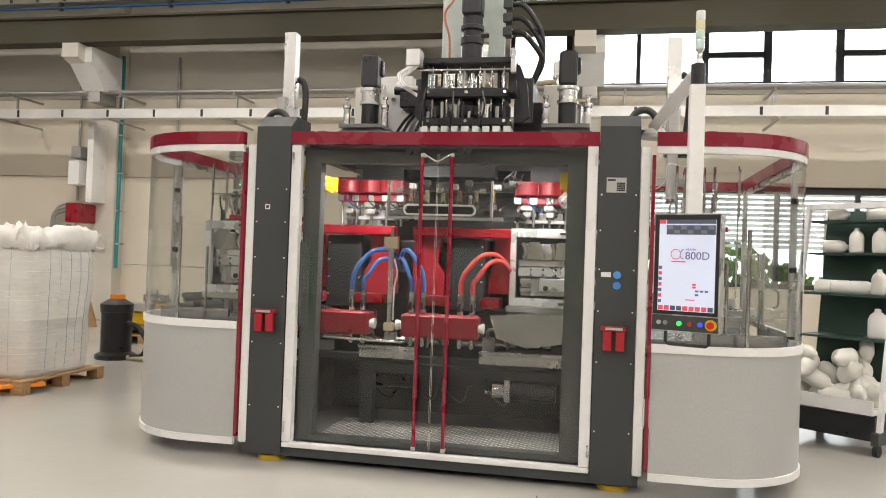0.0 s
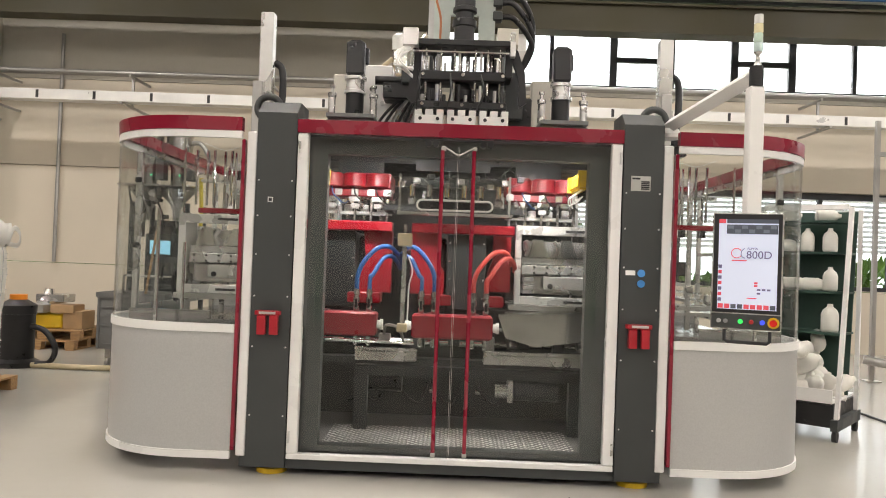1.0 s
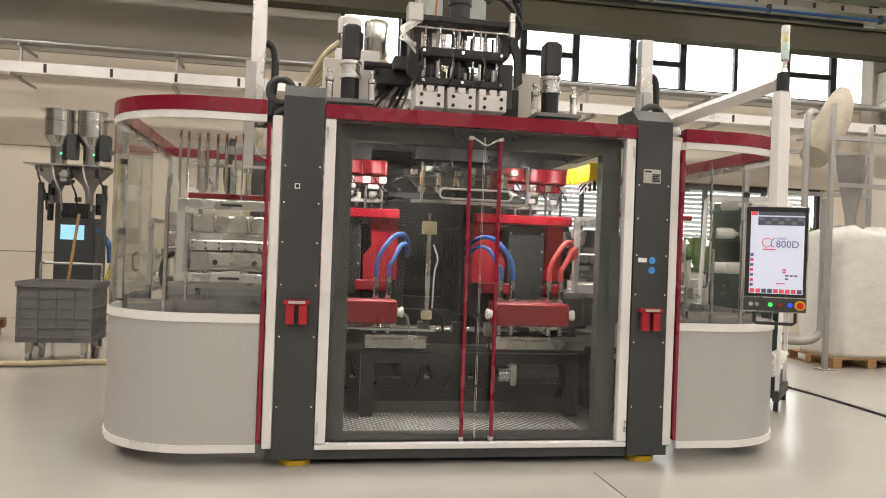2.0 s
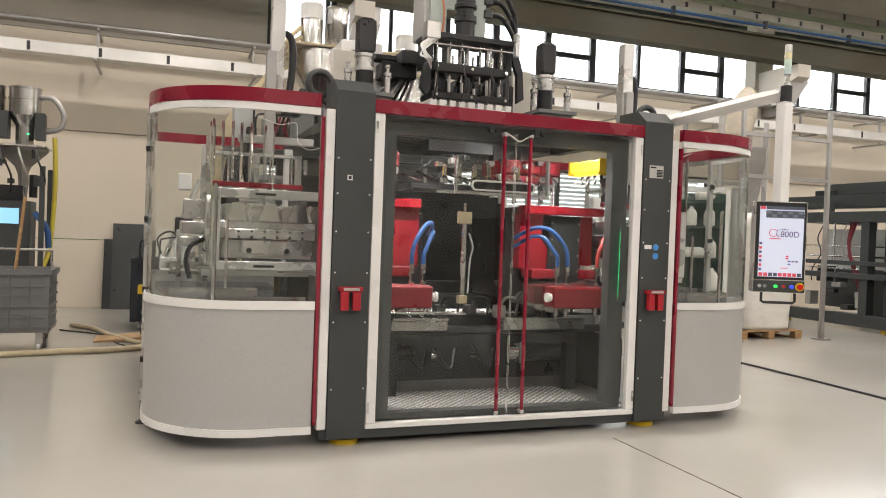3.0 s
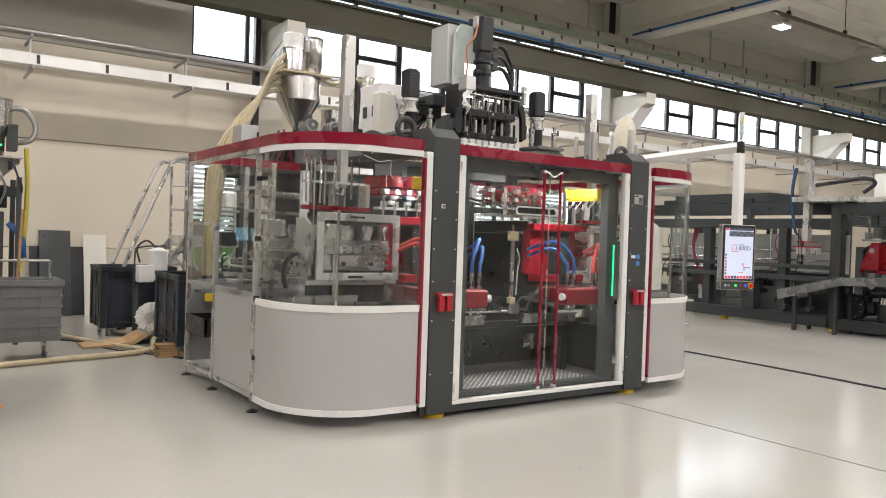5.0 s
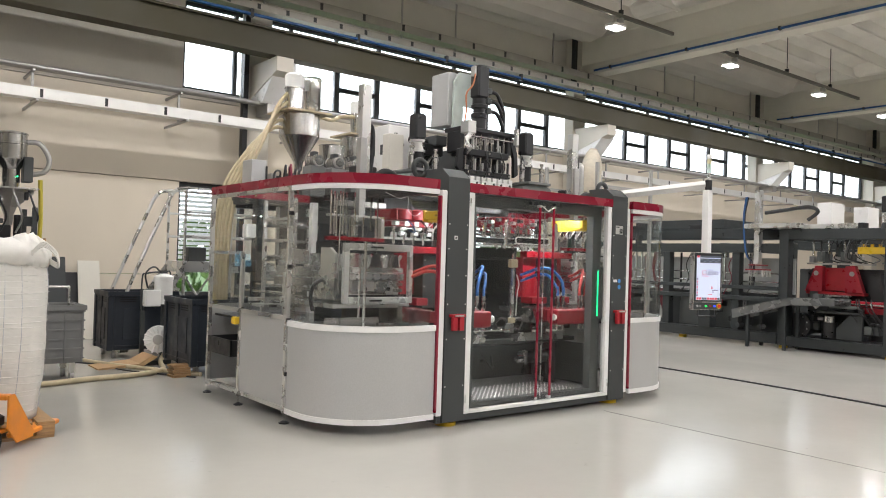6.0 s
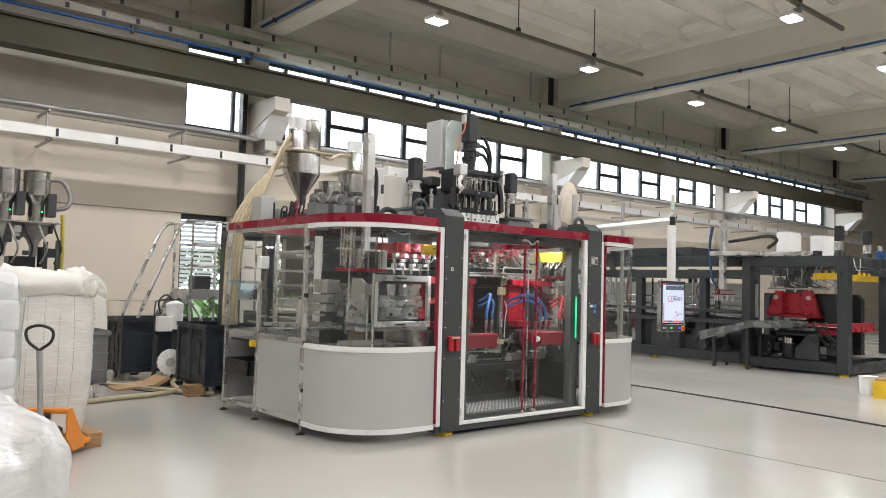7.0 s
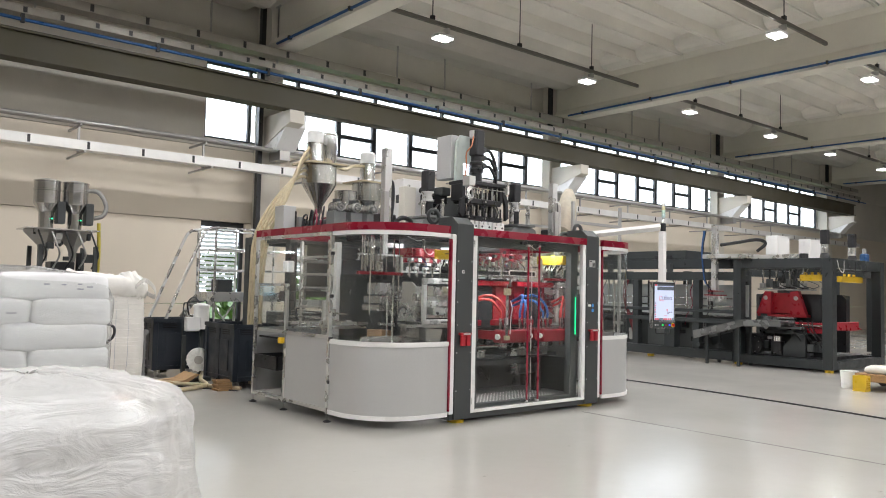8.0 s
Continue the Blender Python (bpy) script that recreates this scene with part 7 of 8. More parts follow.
for x, r in ((-8.78, 0.035), (-11.1, 0.03)):
    solid("wall_pipe", lambda bm: rod(bm, (x, 14.68, 1.2), (x, 14.68, 5.6), r, 10), GALV, "grey steel pipe running up the wall", "pipe")
tp = thing("water_pipe", -9.8, 14.45, 0, "teal painted water pipe running up the wall", "pipe")
prod("pipe_run", TEAL, tp, (-9.98, 14.5, 1.1), (-9.98, 14.5, 5.6), 0.04, 12)
for z in (1.6, 2.3, 3.1, 3.9):
    prod("clamp", ALU, tp, (-9.98, 14.5, z), (-9.98, 14.5, z + 0.03), 0.05, 12)
    pbox("clamp_arm", ALU, tp, -10.0, -9.96, 14.54, 14.75, z, z + 0.03)
solid("leaning_plank", lambda bm: prism(bm, [(-9.45, 0.0), (-9.3, 0.0), (-9.95, 1.95), (-10.05, 1.95)], "y", 13.0, 13.04), WOOD, "grey wooden plank leaning by the pillar", "plank")
vc = thing("vacuum_cleaner", -6.1, 9.3, 0, "black and steel industrial vacuum cleaner", "vacuum cleaner")
plathe("tank", BLACKM, vc, -6.25, 9.35, [(0.2, 0.1), (0.2, 0.62), (0.21, 0.64)], 20)
plathe("head", BLACK, vc, -6.25, 9.35, [(0.21, 0.641), (0.22, 0.75), (0.1, 0.82)], 20)
prod("knob", ORANGE, vc, (-6.25, 9.35, 0.82), (-6.25, 9.35, 0.88), 0.1, 14)
part("wheel_base", lambda bm: lathe(bm, -6.25, 9.35, [(0.26, 0.0), (0.27, 0.06), (0.2, 0.1)], 18), BLACK, vc)
ptube("hose", BLACK, vc, [(-6.05, 9.3, 0.5), (-5.85, 9.25, 0.45), (-5.72, 9.25, 0.25), (-5.78, 9.25, 0.08), (-5.95, 9.25, 0.05)], 0.035, 8)
pl = thing("pallet_stack", -6.8, 11.5, 0, "wooden pallets with yellow crates by the wall", "pallet")
pallet(pl, -7.6, -6.5, 11.0, 11.9)
pallet(pl, -7.55, -6.45, 11.05, 11.95, 0.145)
pbox("crate", YELLOW, pl, -7.4, -6.8, 11.2, 11.7, 0.29, 0.5, 0.02)
for k, (x, y, z, w) in enumerate(((-7.5, 11.05, 0.52, 0.5), (-6.95, 11.15, 0.52, 0.34), (-7.25, 11.3, 0.66, 0.42))):
    pbox("metal_part", (GALV, CARD, STEEL)[k], pl, x, x + w, y, y + 0.35, z, z + 0.12, 0.01)
pbox("carton", CARD, pl, -6.78, -6.5, 11.2, 11.6, 0.29, 0.55, 0.004)
vc.location += Vector((-0.2, 0.1, 0))
solid("steel_vessel", lambda bm: lathe(bm, -7.1, 11.4, [(0.06, 0.502), (0.16, 0.58), (0.17, 0.68), (0.08, 0.78), (0.06, 0.86)], 16), CHROME, "bright steel vessel on the crates", "vessel")


# ---- the other side ----
# bottle rack with slanted shelves, turned towards the hall
R = thing("bottle_rack", 0, 0, 0, "green backed rack full of white plastic bottles", "rack")
RW = 0.76


def bottle(bm, x, y, z, yaw, roll, k=1.0):
    """A milky bottle, lying or standing."""
    seg = 12
    prof = [(0.0, 0.0), (0.062, 0.002), (0.07, 0.02), (0.07, 0.15), (0.055, 0.19), (0.025, 0.215), (0.022, 0.24), (0.0, 0.241)]
    m = Matrix.Translation((x, y, z)) @ pose(0, 0, 0, 0, roll, yaw)
    rows = [[bm.verts.new(m @ Vector((k * r * math.cos(2 * math.pi * i / seg), k * 0.75 * r * math.sin(2 * math.pi * i / seg), k * h))) for i in range(seg)] for r, h in prof]
    for r0, r1 in zip(rows, rows[1:]):
        for i in range(seg):
            f = bm.faces.new((r0[i], r0[(i + 1) % seg], r1[(i + 1) % seg], r1[i]))
            f.smooth = True


for s in (-1, 1):
    x = s * (RW / 2 + 0.02)
    part("side_frame", lambda bm: prism(bm, [(0.0, 0.12), (0.06, 0.12), (0.42, 2.12), (0.36, 2.12)], "x", x - 0.018, x + 0.018), WHITE, R)
    pbox("rear_post", WHITE, R, x - 0.018, x + 0.018, 0.72, 0.77, 0.12, 2.12)
    pbox("foot_rail", DARK2, R, x - 0.03, x + 0.03, -0.05, 0.8, 0.1, 0.2)
    for y in (0.0, 0.72):
        prod("castor", RUBBER, R, (x - 0.02, y, 0.05), (x + 0.02, y, 0.05), 0.05, 14)
pbox("base_box", BLACK, R, -RW / 2, RW / 2, 0.0, 0.75, 0.12, 0.32)
part("tray", lambda bm: (box(bm, -RW / 2, RW / 2, -0.04, 0.75, 0.34, 0.36), box(bm, -RW / 2, RW / 2, -0.05, -0.03, 0.34, 0.46)), WHITE, R, "white bottom tray")
part("back_panel", lambda bm: prism(bm, [(0.5, 0.36), (0.52, 0.36), (0.74, 2.1), (0.72, 2.1)], "x", -RW / 2, RW / 2), GREENPAN, R, "dark green back panel")
pbox("top_beam", WHITE, R, -RW / 2, RW / 2, 0.36, 0.42, 2.1, 2.15)
rg = random.Random(11)
for k, z in enumerate((0.95, 1.33, 1.7, 2.0)):
    y0 = 0.06 + 0.18 * (z - 0.12)
    pbox("shelf", GREENPAN, R, -RW / 2, RW / 2, y0, 0.66, z - 0.02, z)
    if k:
        n = (0, 4, 3, 2)[k]
        for j in range(n):
            x = RW * (-0.4 + 0.8 * (j + 0.5) / n)
            st = rg.random() < 0.4
            part("bottle", lambda bm: bottle(bm, x - (0 if st else 0.1), y0 + 0.12, z + (0 if st else 0.055), rg.uniform(-30, 30), 0 if st else 90, 0.95), BOTTLE, R)
    else:
        part("bottle", lambda bm: bottle(bm, 0.25, y0 + 0.12, z, 20, 0, 1.1), BOTTLE, R)
for k in range(34):
    u = k / 34
    z = 0.40 + 0.42 * rg.random() * (0.4 + 0.6 * rg.random())
    part("bottle", lambda bm: bottle(bm, RW * rg.uniform(-0.46, 0.36), rg.uniform(0.06, 0.42), z, rg.uniform(0, 360), rg.uniform(50, 120), 1.15), BOTTLE, R)
R.location, R.rotation_euler = (2.01, 7.19, 0), (0, 0, radians(-40))

# bulk bag station
T = thing("bag_station", 5.7, 10.3, 0, "tall steel bag emptying frame with grey funnel and cloth filter", "bag station")
for x in (4.85, 6.6):
    for y in (9.6, 11.0):
        part("post", lambda bm: (box(bm, x - 0.03, x + 0.03, y - 0.03, y + 0.03, 0.02, 3.7), box(bm, x - 0.1, x + 0.1, y - 0.1, y + 0.1, 0, 0.02)), GALV, T)
for z in (2.55, 3.2):
    for y in (9.6, 11.0):
        pbox("beam", GALV, T, 4.88, 6.57, y - 0.03, y + 0.03, z, z + 0.06)
part("funnel", lambda bm: lathe(bm, 5.72, 10.3, [(0.08, 2.05), (0.1, 2.2), (0.26, 2.9), (0.27, 3.1)], 4), GALV, T, "grey steel funnel")
pbox("slide_gate", GALV, T, 5.45, 6.05, 10.15, 10.45, 1.98, 2.05)
part("filter_sleeve", lambda bm: tube(bm, smooth_path([(4.75, 9.85, 2.98), (4.95, 9.95, 3.2), (5.3, 10.15, 3.65), (5.5, 10.3, 3.95), (5.55, 10.32, 4.1)], 4), 0.22, 18, True, [0.72 * q for q in (0.27, 0.29, 0.31, 0.32, 0.33, 0.33, 0.33, 0.32, 0.31, 0.29, 0.27, 0.25, 0.22, 0.2, 0.17, 0.15, 0.12)]), mat("cream_cloth", (0.48, 0.43, 0.34), 0.85, vary=0.1, scale=8, bump=0.4, bump_scale=14), T, "cream cloth filter sleeve")
ptube("suction_pipe", GALV, T, [(4.3, 10.2, 0.4), (4.7, 10.0, 0.35), (4.95, 9.9, 0.45), (5.0, 9.9, 0.8), (5.0, 9.9, 2.4)], 0.06, 10)
ptube("suction_pipe", GALV, T, [(4.6, 9.8, 1.2), (4.6, 9.8, 3.3), (4.7, 9.9, 3.6), (5.0, 10.2, 3.7)], 0.05, 10)
Q = thing("switch_cabinet", 3.7, 11.5, 0, "light grey switch cabinet on a plinth", "cabinet")
pbox("body", GALV, Q, 3.5, 4.0, 11.3, 11.7, 0.1, 1.15, 0.01)
pbox("plinth", DARK2, Q, 3.5, 4.0, 11.3, 11.7, 0, 0.098)
prod("knob", REDP, Q, (3.6, 11.28, 1.0), (3.6, 11.298, 1.0), 0.025, 12)
solid("floor_cable", lambda bm: tube(bm, smooth_path([(3.3, 9.4, 0.012), (3.32, 8.4, 0.012), (3.33, 7.0, 0.012), (3.15, 4.6, 0.012), (2.75, 2.3, 0.012), (2.3, 0.4, 0.012), (2.0, -3, 0.012)], 6), 0.013, 6), BLACK, "black cable lying across the floor", "cable")

# the second machine, still without guards
N = thing("open_machine", 9.8, 8.5, 0, "unfinished dark grey machine frame with red clamps and conveyor", "machine")


def beam(x0, x1, y0, y1, z0, z1, m=None, name="frame_beam", label=""):
    return pbox(name, m or DARK, N, x0, x1, y0, y1, z0, z1, 0.008, label)


for x in (8.5, 11.15):
    beam(x, x + 0.22, 5.4, 5.62, 0.06, 2.5, name="portal_post")
    beam(x, x + 0.22, 7.5, 7.7, 0.06, 2.5, name="portal_post")
    beam(x, x + 0.22, 5.62, 7.5, 2.28, 2.5)
    beam(x, x + 0.22, 5.62, 7.5, 0.06, 0.26)
for y in (5.4, 7.5):
    beam(8.72, 11.15, y, y + 0.2, 2.28, 2.5)
    beam(8.72, 11.15, y, y + 0.2, 0.06, 0.24)
for x in (8.55, 11.2):
    for y in (5.45, 7.55, 10.0, 12.3):
        prod("foot", YELLOW, N, (x + 0.08, y + 0.08, 0), (x + 0.08, y + 0.08, 0.06), 0.09, 14)
# long base and upper beams
for x in (8.45, 10.9):
    beam(x, x + 0.2, 7.7, 12.6, 0.08, 0.3)
beam(8.45, 8.62, 7.7, 12.6, 0.95, 1.05)
beam(8.45, 8.62, 7.7, 12.6, 1.2, 1.28)
beam(8.5, 8.8, 7.7, 12.8, 2.0, 2.2)
beam(8.9, 9.3, 7.9, 12.8, 2.3, 2.55)
beam(9.0, 10.6, 9.3, 11.8, 2.56, 2.78)
for y in (8.6, 10.4, 12.4):
    beam(8.5, 8.68, y, y + 0.18, 0.3, 2.0, name="frame_post")
    beam(10.9, 11.08, y, y + 0.18, 0.3, 2.3, name="frame_post")
    beam(8.68, 10.9, y, y + 0.18, 2.02, 2.18)
pbox("sheet_panel", mat("pale_sheet", (0.52, 0.53, 0.51), 0.45, 0.2, vary=0.1, scale=2), N, 9.6, 9.64, 7.9, 12.4, 1.1, 1.9, label="pale grey sheet metal panel")
pbox("sheet_panel", DARK, N, 9.6, 9.64, 7.9, 12.4, 0.3, 1.09)
rgs = random.Random(77)
for k in range(30):
    y, z = rgs.uniform(8.4, 12.2), rgs.uniform(0.3, 0.9)
    if k % 3:
        pbox("drive_unit", (BLACKM, DARK2, GALV, BLACK)[k % 4], N, 8.75, 8.75 + rgs.uniform(0.1, 0.4), y, y + rgs.uniform(0.06, 0.22), z, z + rgs.uniform(0.08, 0.3), 0.01)
    else:
        prod("spindle", (CHROME, BLACKM)[k % 2], N, (8.8, y, 1.28), (8.8, y, 1.99), 0.025, 10)
for z, rr in ((1.36, 0.02), (1.12, 0.016), (1.55, 0.014)):
    prod("guide_bar", CHROME, N, (8.72, 7.75, z), (8.72, 12.4, z), rr, 10)
for y in (9.7, 11.6):
    pbox("top_bracket", BLACKM, N, 8.95, 9.25, y, y + 0.5, 2.552, 2.66, 0.01)
    pbox("top_bracket", DARK2, N, 8.6, 8.75, y - 0.2, y - 0.1, 2.2, 2.42, 0.01)
for k in range(7):
    y = 8.3 + 0.55 * k
    ptube("cable", (BLACK, mat("dark_red_cable", (0.25, 0.02, 0.05), 0.5), GALV)[k % 3], N, [(8.7, y, 1.98), (8.66, y + 0.1, 1.7), (8.7, y + 0.05, 1.4), (8.66, y + 0.2, 1.1), (8.75, y + 0.3, 0.85)], 0.012, 6)
pbox("sheet_panel", SLATE, N, 8.8, 8.83, 8.8, 10.3, 0.3, 0.95)
pbox("control_pillar", DARK, N, 8.35, 8.6, 9.2, 9.5, 0.3, 0.95, 0.01)
# red clamps and platens inside the portal
part("platen", lambda bm: prism(bm, [(7.42, 0.35), (7.45, 1.6), (7.35, 1.7), (5.85, 1.7), (5.75, 1.6), (5.75, 0.35)], "x", 9.26, 9.42), BLACKM, N, "black platen")
part("platen", lambda bm: prism(bm, [(7.3, 0.35), (7.3, 1.7), (5.95, 1.7), (5.85, 1.6), (5.85, 0.35)], "x", 10.3, 10.5), BLACKM, N, "black platen")
cl = part("clamp", lambda bm: (box(bm, 9.14, 9.25, 6.5, 7.05, 1.24, 1.72, 0.012), box(bm, 9.05, 9.25, 6.2, 7.38, 1.16, 1.22, 0.008)), mat("deep_red_casting", (0.3, 0.008, 0.014), 0.38, vary=0.12, scale=5), N, "dark red clamp casting")
for pts in ([(7.38, 1.221), (7.02, 1.221), (7.02, 1.75), (7.17, 1.75)], [(6.2, 1.221), (6.56, 1.221), (6.56, 1.75), (6.38, 1.77)]):
    leg = part("clamp_leg", lambda bm: prism(bm, pts, "x", 9.0, 9.13), RED2, cl)
    yc = sum(p[0] for p in pts) / 4
    prod("clamp_pin", GALV, leg, (8.985, yc, 1.6), (9.0, yc, 1.6), 0.05, 14)
pbox("clamp_shelf", STEEL, N, 8.95, 9.13, 6.45, 6.95, 1.12, 1.158, 0.004)
for k in range(7):
    y = 6.25 + 0.16 * k
    pbox("core_bracket", (GALV, DARK2, SLATE)[k % 3], N, 9.02, 9.18, y, y + 0.1, 1.82 + 0.02 * (k % 2), 1.95 + 0.05 * (k % 3), 0.006)
    prod("core_pin", (CHROME, BLACKM)[k % 2], N, (9.1, y + 0.05, 1.95), (9.1, y + 0.05, 2.28), 0.022, 8)
pbox("core_rail", GALV, N, 9.0, 9.22, 6.05, 7.35, 1.78, 1.815, 0.004)
ra = part("red_arm", lambda bm: (box(bm, 8.82, 8.98, 5.68, 6.45, 0.96, 1.06, 0.012), box(bm, 8.86, 8.98, 5.68, 6.2, 0.82, 0.94, 0.012), box(bm, 9.0, 10.7, 5.72, 5.86, 0.95, 1.07, 0.01)), RED2, N, "red lever arm of the clamp")
prod("tie_rod", CHROME, ra, (8.8, 5.6, 1.0), (8.8, 6.5, 1.0), 0.02, 10)
prod("tie_rod_nut", ALU, ra, (8.8, 5.66, 1.0), (8.8, 5.58, 1.0), 0.045, 12)
part("lock_arm", lambda bm: prism(bm, [(8.9, 0.98), (9.4, 1.05), (10.3, 0.99), (10.6, 0.9), (10.2, 0.88), (9.3, 0.9)], "y", 5.62, 5.7), RED2, N)
pbox("turn_plate", DARK2, N, 8.7, 9.4, 6.1, 7.0, 0.78, 0.84, 0.01)
pbox("turn_plate", SLATE, N, 8.62, 9.0, 6.15, 6.7, 0.9, 0.96, 0.01)
prod("coupling", CHROME, N, (8.85, 6.78, 0.6), (8.85, 6.78, 0.72), 0.12, 18)
prod("drive", BLACKM, N, (8.85, 6.78, 0.28), (8.85, 6.78, 0.6), 0.15, 18)
fw = prod("flywheel", BLACKM, N, (8.75, 7.38, 0.5), (8.95, 7.38, 0.5), 0.26, 26, "black cable drum wheel")
for k in range(9):
    a = 2 * math.pi * k / 9
    prod("wheel_pin", GALV, fw, (8.735, 7.38 + 0.2 * math.cos(a), 0.5 + 0.2 * math.sin(a)), (8.75, 7.38 + 0.2 * math.cos(a), 0.5 + 0.2 * math.sin(a)), 0.014, 8)
part("support_web", lambda bm: prism(bm, [(6.6, 0.28), (6.6, 0.5), (6.35, 0.77), (6.1, 0.77), (6.1, 0.28)], "x", 8.75, 8.82), DARK2, N)
part("support_web", lambda bm: prism(bm, [(6.05, 0.28), (6.1, 1.6), (5.9, 1.6), (5.7, 0.28)], "x", 9.05, 9.2), BLACKM, N)
rgn = random.Random(31)
for k in range(34):
    x, y, z = rgn.uniform(8.75, 9.2), rgn.uniform(5.75, 7.4), rgn.uniform(0.3, 1.12)
    w = rgn.uniform(0.05, 0.17)
    if k % 3 == 0:
        prod("cylinder", (GALV, BLACKM, CHROME)[k % 3 if k % 2 else 1], N, (x, y, z), (x + rgn.uniform(-0.1, 0.2), y + rgn.uniform(-0.3, 0.3), z), w * 0.3, 10)
    else:
        pbox("bracket", (BLACKM, DARK, DARK2, SLATE)[k % 4], N, x, x + w * 1.3, y, y + w, z, z + w * 1.2, 0.008)
for k in range(9):
    y = rgn.uniform(5.75, 7.3)
    ptube("cable", (BLACK, MIDG, BLACK, MIDG)[k % 4], N, [(8.75, y, 2.27), (8.8, y + 0.1, 2.05), (8.85, y + rgn.uniform(-0.2, 0.2), 1.9), (9.0, y + rgn.uniform(-0.2, 0.2), 1.82)], 0.011, 6)
for k in range(5):
    y = rgn.uniform(5.9, 6.9)
    ptube("hose", BLACK, N, [(8.85, y, 1.1), (8.7, y - 0.1, 0.9), (8.72, y - 0.25, 0.7), (8.9, y - 0.3, 0.5)], 0.013, 6)
pbox("base_plate", BLACKM, N, 8.75, 11.1, 5.8, 7.45, 0.2, 0.28, 0.01)
CHUTE = mat("dull_chute_steel", (0.2, 0.205, 0.2), 0.3, 0.6, vary=0.12, scale=3)
ch = part("conveyor_chute", lambda bm: prism(bm, [(6.3, 1.07), (7.2, 1.06), (8.46, 0.74), (8.46, 0.72), (7.2, 1.03), (6.3, 1.04)], "x", 8.02, 8.68), CHUTE, N, "dull steel sheet conveyor chute")
for x in (8.0, 8.681):
    part("chute_side", lambda bm: prism(bm, [(6.3, 1.1), (7.2, 1.09), (8.47, 0.77), (8.44, 0.58), (7.2, 0.93), (6.3, 0.97)], "x", x, x + 0.018), CHUTE, ch)
for x, y in ((8.05, 7.3), (8.6, 7.3), (8.05, 8.1), (8.6, 8.1)):
    pbox("chute_leg", DARK, N, x, x + 0.06, y, y + 0.06, 0.0, 0.92 if y < 8 else 0.72)
for y in (8.0, 8.5):
    prod("leg_clamp", DARK2, N, (8.3, y, 0.42), (8.5, y, 0.42), 0.05, 12)
for a, b, c, d in ((8.74, 8.86, 5.68, 6.22), (9.9, 11.1, 5.78, 5.9)):
    g = pbox("yellow_guard", YELLOW, N, a, b, c, d, 2.0, 2.14, 0.01, "yellow cylinder housing")
    for k in range(3):
        f = 0.2 + 0.3 * k
        pbox("guard_tab", YELLOW, g, a + (b - a) * f, a + (b - a) * f + 0.05, c + (d - c) * f, c + (d - c) * f + 0.05, 2.142, 2.2, 0.004)
beam(8.52, 8.68, 6.12, 7.75, 2.503, 2.6, ALU, "linear_axis", "aluminium linear axis")
pbox("axis_end", BLACK, N, 8.5, 8.7, 6.0, 6.118, 2.503, 2.61, 0.008)
beam(8.3, 8.9, 7.2, 8.4, 2.52, 2.62, ALU, "linear_axis", "aluminium linear axis")
beam(8.4, 8.55, 8.1, 8.22, 1.75, 3.35, ALU, "linear_axis")
part("axis_chain", lambda bm: tube(bm, smooth_path([(8.45, 8.0, 2.85), (8.5, 7.6, 2.9), (8.5, 7.1, 2.95), (8.5, 6.9, 2.85), (8.5, 7.1, 2.68)], 5), 0.04, 8), BLACK, N)
for k in range(3):
    part("axis_hose", lambda bm: tube(bm, smooth_path([(8.38, 8.35 + 0.03 * k, 3.2), (8.34, 8.4 + 0.02 * k, 2.7), (8.38, 8.35 + 0.02 * k, 2.0), (8.42, 8.25, 1.8)], 5), 0.014, 6), BLUE if k else BLACK, N, "blue air hose" if k else "black air hose")
part("gripper", lambda bm: (box(bm, 8.3, 8.66, 7.95, 8.35, 1.62, 1.645), box(bm, 8.34, 8.62, 8.0, 8.3, 1.72, 1.74)), RED2, N, "red gripper plate")
for k in range(4):
    for j in range(2):
        prod("gripper_pin", ALU, N, (8.3 + 0.1 * k, 7.95 + 0.3 * j, 1.48), (8.3 + 0.1 * k, 7.95 + 0.3 * j, 1.62), 0.02, 8)
for x, y in ((9.4, 5.9), (10.9, 5.9)):
    pbox("servo", BLACK, N, x, x + 0.16, y, y + 0.16, 2.86, 3.2, 0.02, "black servo motor")
    plathe("servo_gear", ALU, N, x + 0.08, y + 0.08, [(0.09, 2.66), (0.09, 2.86)], 14)
    plathe("servo_base", BLACKM, N, x + 0.08, y + 0.08, [(0.12, 2.5), (0.09, 2.66)], 14)
for x, y in ((9.3, 7.0), (10.8, 6.9)):
    pbox("terminal_box", WHITE, N, x, x + 0.6, y, y + 0.3, 2.55, 3.1, 0.01, "pale grey terminal box")
for k in range(3):
    part("cable", lambda bm: tube(bm, smooth_path([(8.7 + 0.6 * k, 5.38, 2.45), (8.75 + 0.6 * k, 5.35, 2.25), (8.95 + 0.6 * k, 5.35, 2.2), (9.05 + 0.6 * k, 5.38, 2.45)], 5), 0.007, 6), WHITE_P if k < 1 else BLACK, N)
pbox("blue_unit", BLUE, N, 11.1, 11.3, 5.7, 5.86, 2.5, 2.72, 0.03)
prod("blue_unit_cap", GALV, N, (11.2, 5.78, 2.72), (11.2, 5.78, 2.84), 0.05, 14)
part("hose_pack", lambda bm: [tube(bm, smooth_path([(8.75, 10.9 + 0.05 * k, 2.0), (8.7, 11.0, 1.5), (8.75, 10.8 - 0.05 * k, 0.8), (8.7, 10.6, 0.35)], 5), 0.025, 8) for k in range(3)], mat("dark_red_hose", (0.2, 0.02, 0.03), 0.5), N)
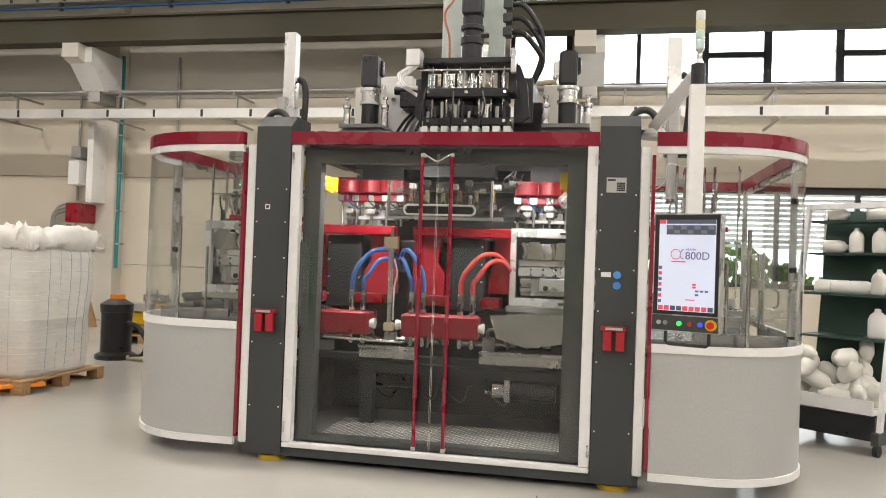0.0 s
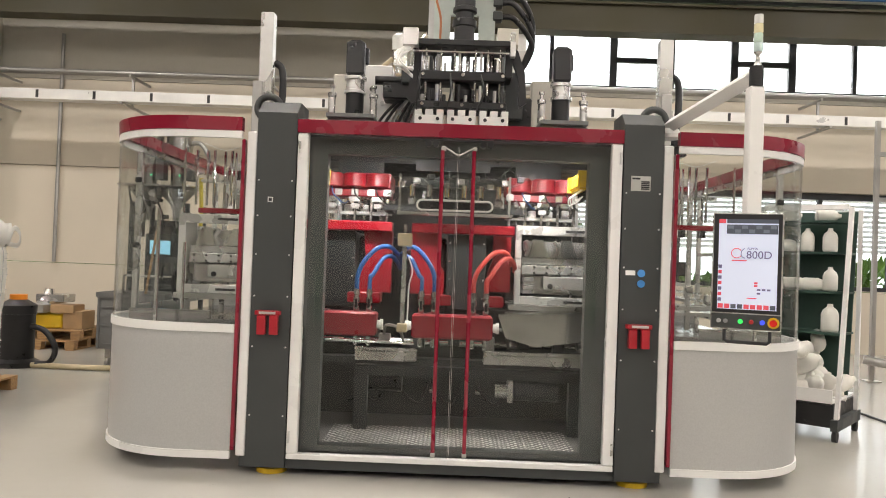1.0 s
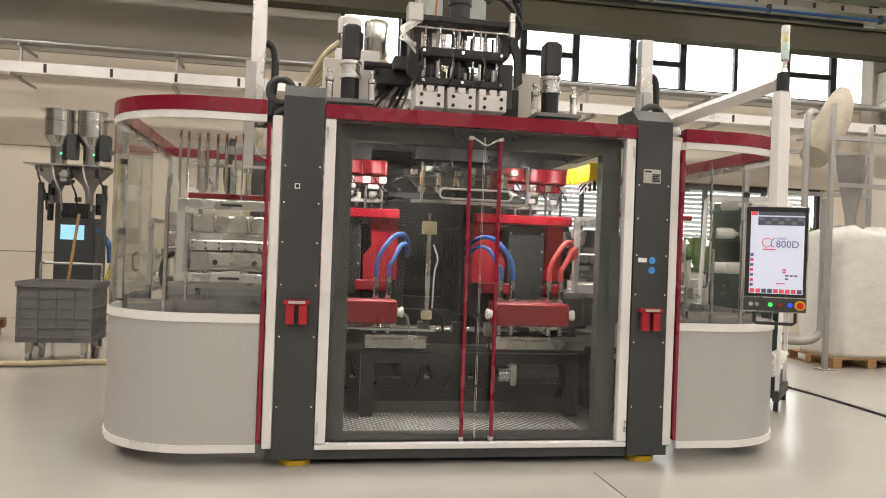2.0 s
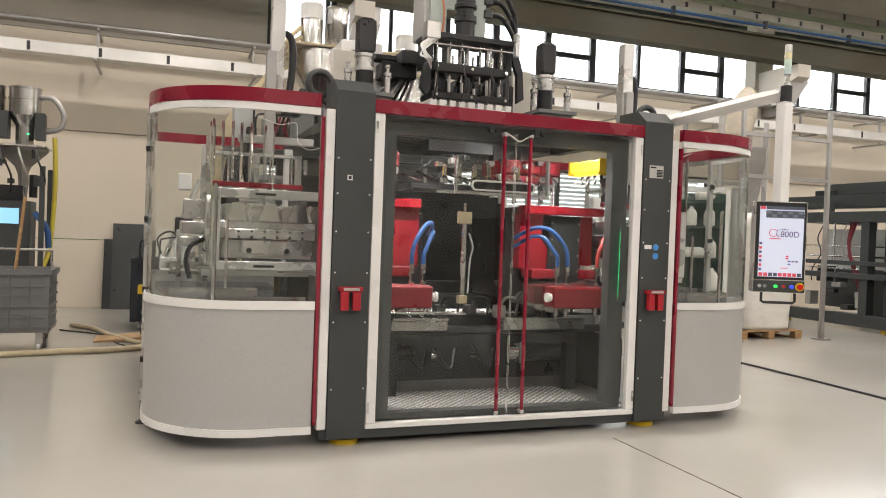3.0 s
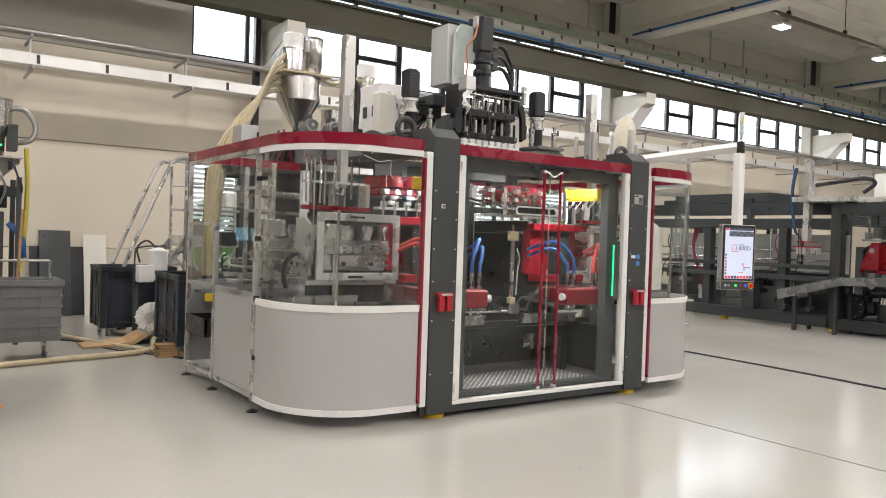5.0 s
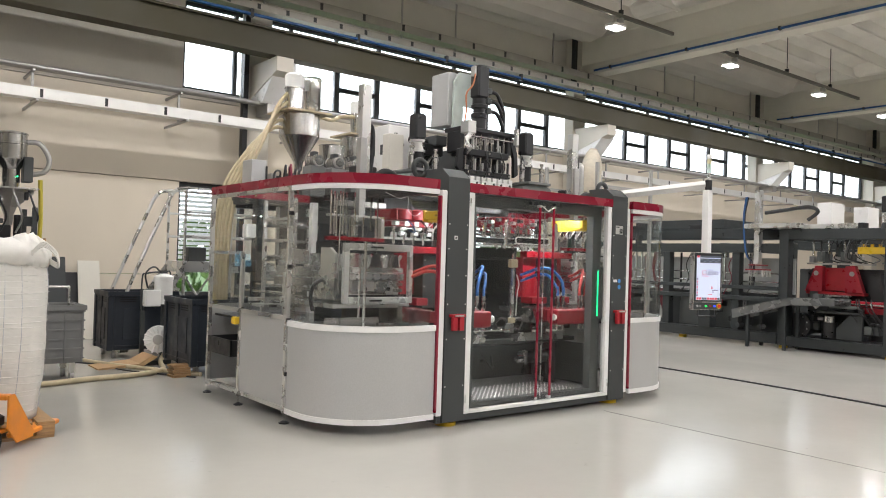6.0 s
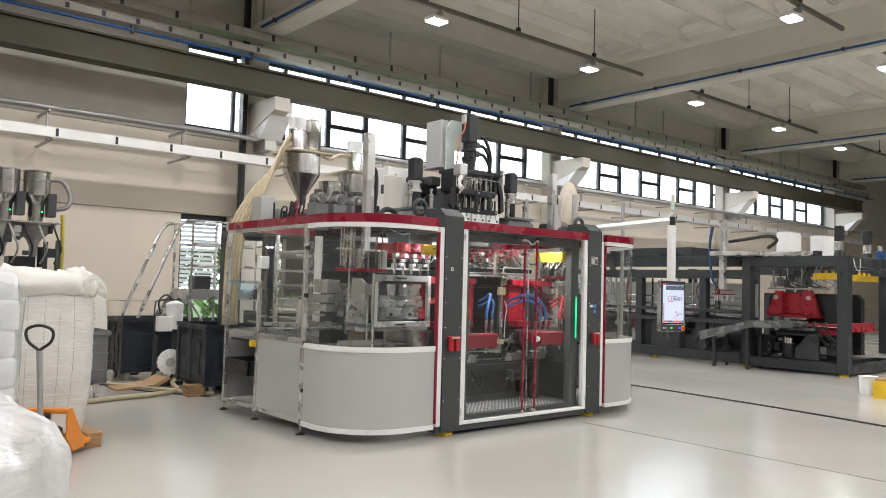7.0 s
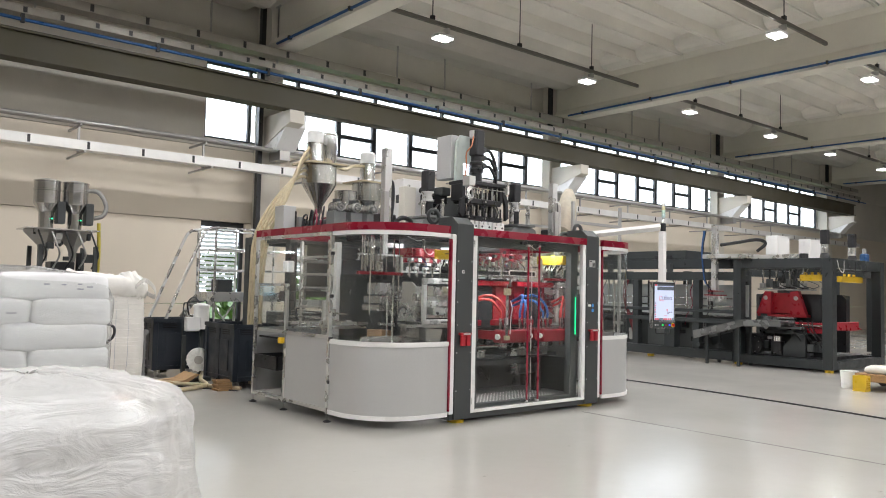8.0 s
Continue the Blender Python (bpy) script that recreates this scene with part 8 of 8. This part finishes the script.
# third machine far off
O = thing("far_machine", 15.5, 9.0, 0, "dark machine frame far off in the hall", "machine")
for x in (14.0, 16.6):
    for y in (7.6, 10.4):
        pbox("post", DARK, O, x, x + 0.2, y, y + 0.2, 0, 2.5)
for y in (7.6, 10.4):
    pbox("beam", DARK, O, 14.2, 16.6, y, y + 0.2, 2.25, 2.5)
for x in (14.0, 16.6):
    pbox("beam", DARK, O, x, x + 0.2, 7.8, 10.4, 2.25, 2.5)
pbox("body", DARK2, O, 14.4, 16.4, 8.2, 10.2, 0.02, 1.7, 0.02)
pbox("red_unit", RED2, O, 14.6, 15.6, 8.0, 8.19, 1.0, 1.7, 0.02)

# crates at the aisle
C = thing("parts_cart", 6.3, 3.7, 0, "low wooden cart with loose parts and white cloths", "cart")
pbox("board", WOOD, C, 5.95, 7.1, 3.1, 3.95, 0.16, 0.3, 0.01)
for x in (6.05, 7.0):
    for y in (3.2, 3.85):
        prod("wheel", RUBBER, C, (x - 0.03, y, 0.08), (x + 0.03, y, 0.08), 0.08, 14)
part("cloth", lambda bm: pillow(bm, 6.2, 3.6, 0.36, 0.22, 0.25, 0.08, 0.6, 16, 8, 0.25, 3), BAG, C)
part("roller", lambda bm: rod(bm, (6.5, 3.5, 0.31), (6.5, 3.5, 0.5), 0.09, 14), BLACKM, C)
yc = thing("plastic_crate", 5.9, 3.75, 0, "small yellow perforated plastic crate on the floor", "crate")
part("crate_frame", lambda bm: (box(bm, 5.74, 5.76, 3.68, 3.9, 0, 0.27), box(bm, 5.76, 5.92, 3.68, 3.7, 0, 0.05), box(bm, 5.76, 5.92, 3.68, 3.7, 0.23, 0.27), box(bm, 5.76, 5.92, 3.88, 3.9, 0, 0.27), box(bm, 5.92, 5.94, 3.68, 3.9, 0, 0.27)), YELLOW, yc)
for k in range(4):
    pbox("slat", YELLOW, yc, 5.76, 5.92, 3.682, 3.698, 0.07 + 0.04 * k, 0.09 + 0.04 * k)
wt = solid("white_tub", lambda bm: lathe(bm, 6.15, 4.12, [(0.13, 0.0), (0.15, 0.3), (0.16, 0.31)], 18), WHITE_P, "white plastic tub on the floor", "tub")

# outside
bd = glow_mat("overcast_sky_glow", (0.93, 0.96, 1.0), 3.0)
solid("backdrop", lambda bm: box(bm, -260, 320, 130, 131, -0.3, 170), bd, "bright overcast sky", "sky", "structure")


def hedge(bm):
    rg = random.Random(21)
    for k in range(6000):
        x, y = rg.uniform(-14, 32), rg.uniform(20.5, 23)
        top = 2.3 + 1.2 * noise.noise(Vector((x * 0.25, 0, 0)))
        z = -0.3 + rg.random() ** 0.7 * top
        s = rg.uniform(0.14, 0.34)
        m = Matrix.Translation((x, y, z)) @ Euler((rg.uniform(0, 6), rg.uniform(0, 6), rg.uniform(0, 6))).to_matrix().to_4x4()
        vs = [bm.verts.new(m @ Vector(p)) for p in ((-s, 0, 0), (0, -s * 0.5, 0.02), (s, 0, 0), (0, s * 0.5, 0.02))]
        bm.faces.new(vs)


solid("hedge", hedge, LEAF, "leafy green shrubs outside the windows", "shrubs", "stuff")


# ---- what moves ----
def motions():
    def slide(ob, rows):
        walk(ob, [(t, pose(*p)) for t, p in rows])
    slide(CAR_R, [(0.0, (0, 0, 0)), (1.3, (0, 0, 0)), (1.5, (0.035, 0, 0)), (1.7, (0.145, 0, 0)), (1.9, (0.35, 0, 0)), (2.0, (0.45, 0, 0)), (2.2, (0.62, 0, 0)), (2.45, (0.735, 0, 0)), (2.8, (0.77, 0, 0)), (8.0, (0.77, 0, 0))])
    slide(CAR_L, [(0.0, (0, 0, 0)), (6.3, (0, 0, 0)), (6.6, (0.035, 0, 0)), (6.8, (0.12, 0, 0)), (7.0, (0.27, 0, 0)), (7.2, (0.43, 0, 0)), (7.4, (0.59, 0, 0)), (7.6, (0.70, 0, 0)), (7.8, (0.75, 0, 0)), (8.0, (0.765, 0, 0))])
    slide(H, [(0.0, (0, 0, 0)), (0.6, (0, 0, 0.01)), (1.0, (0, 0, 0.075)), (1.5, (0, 0, 0.15)), (1.9, (0, 0, 0.17)), (2.2, (0, 0, 0.17)), (2.5, (0, 0, 0.13)), (3.0, (0, 0, 0.01)), (3.3, (0, 0, 0)), (8.0, (0, 0, 0))])


motions()
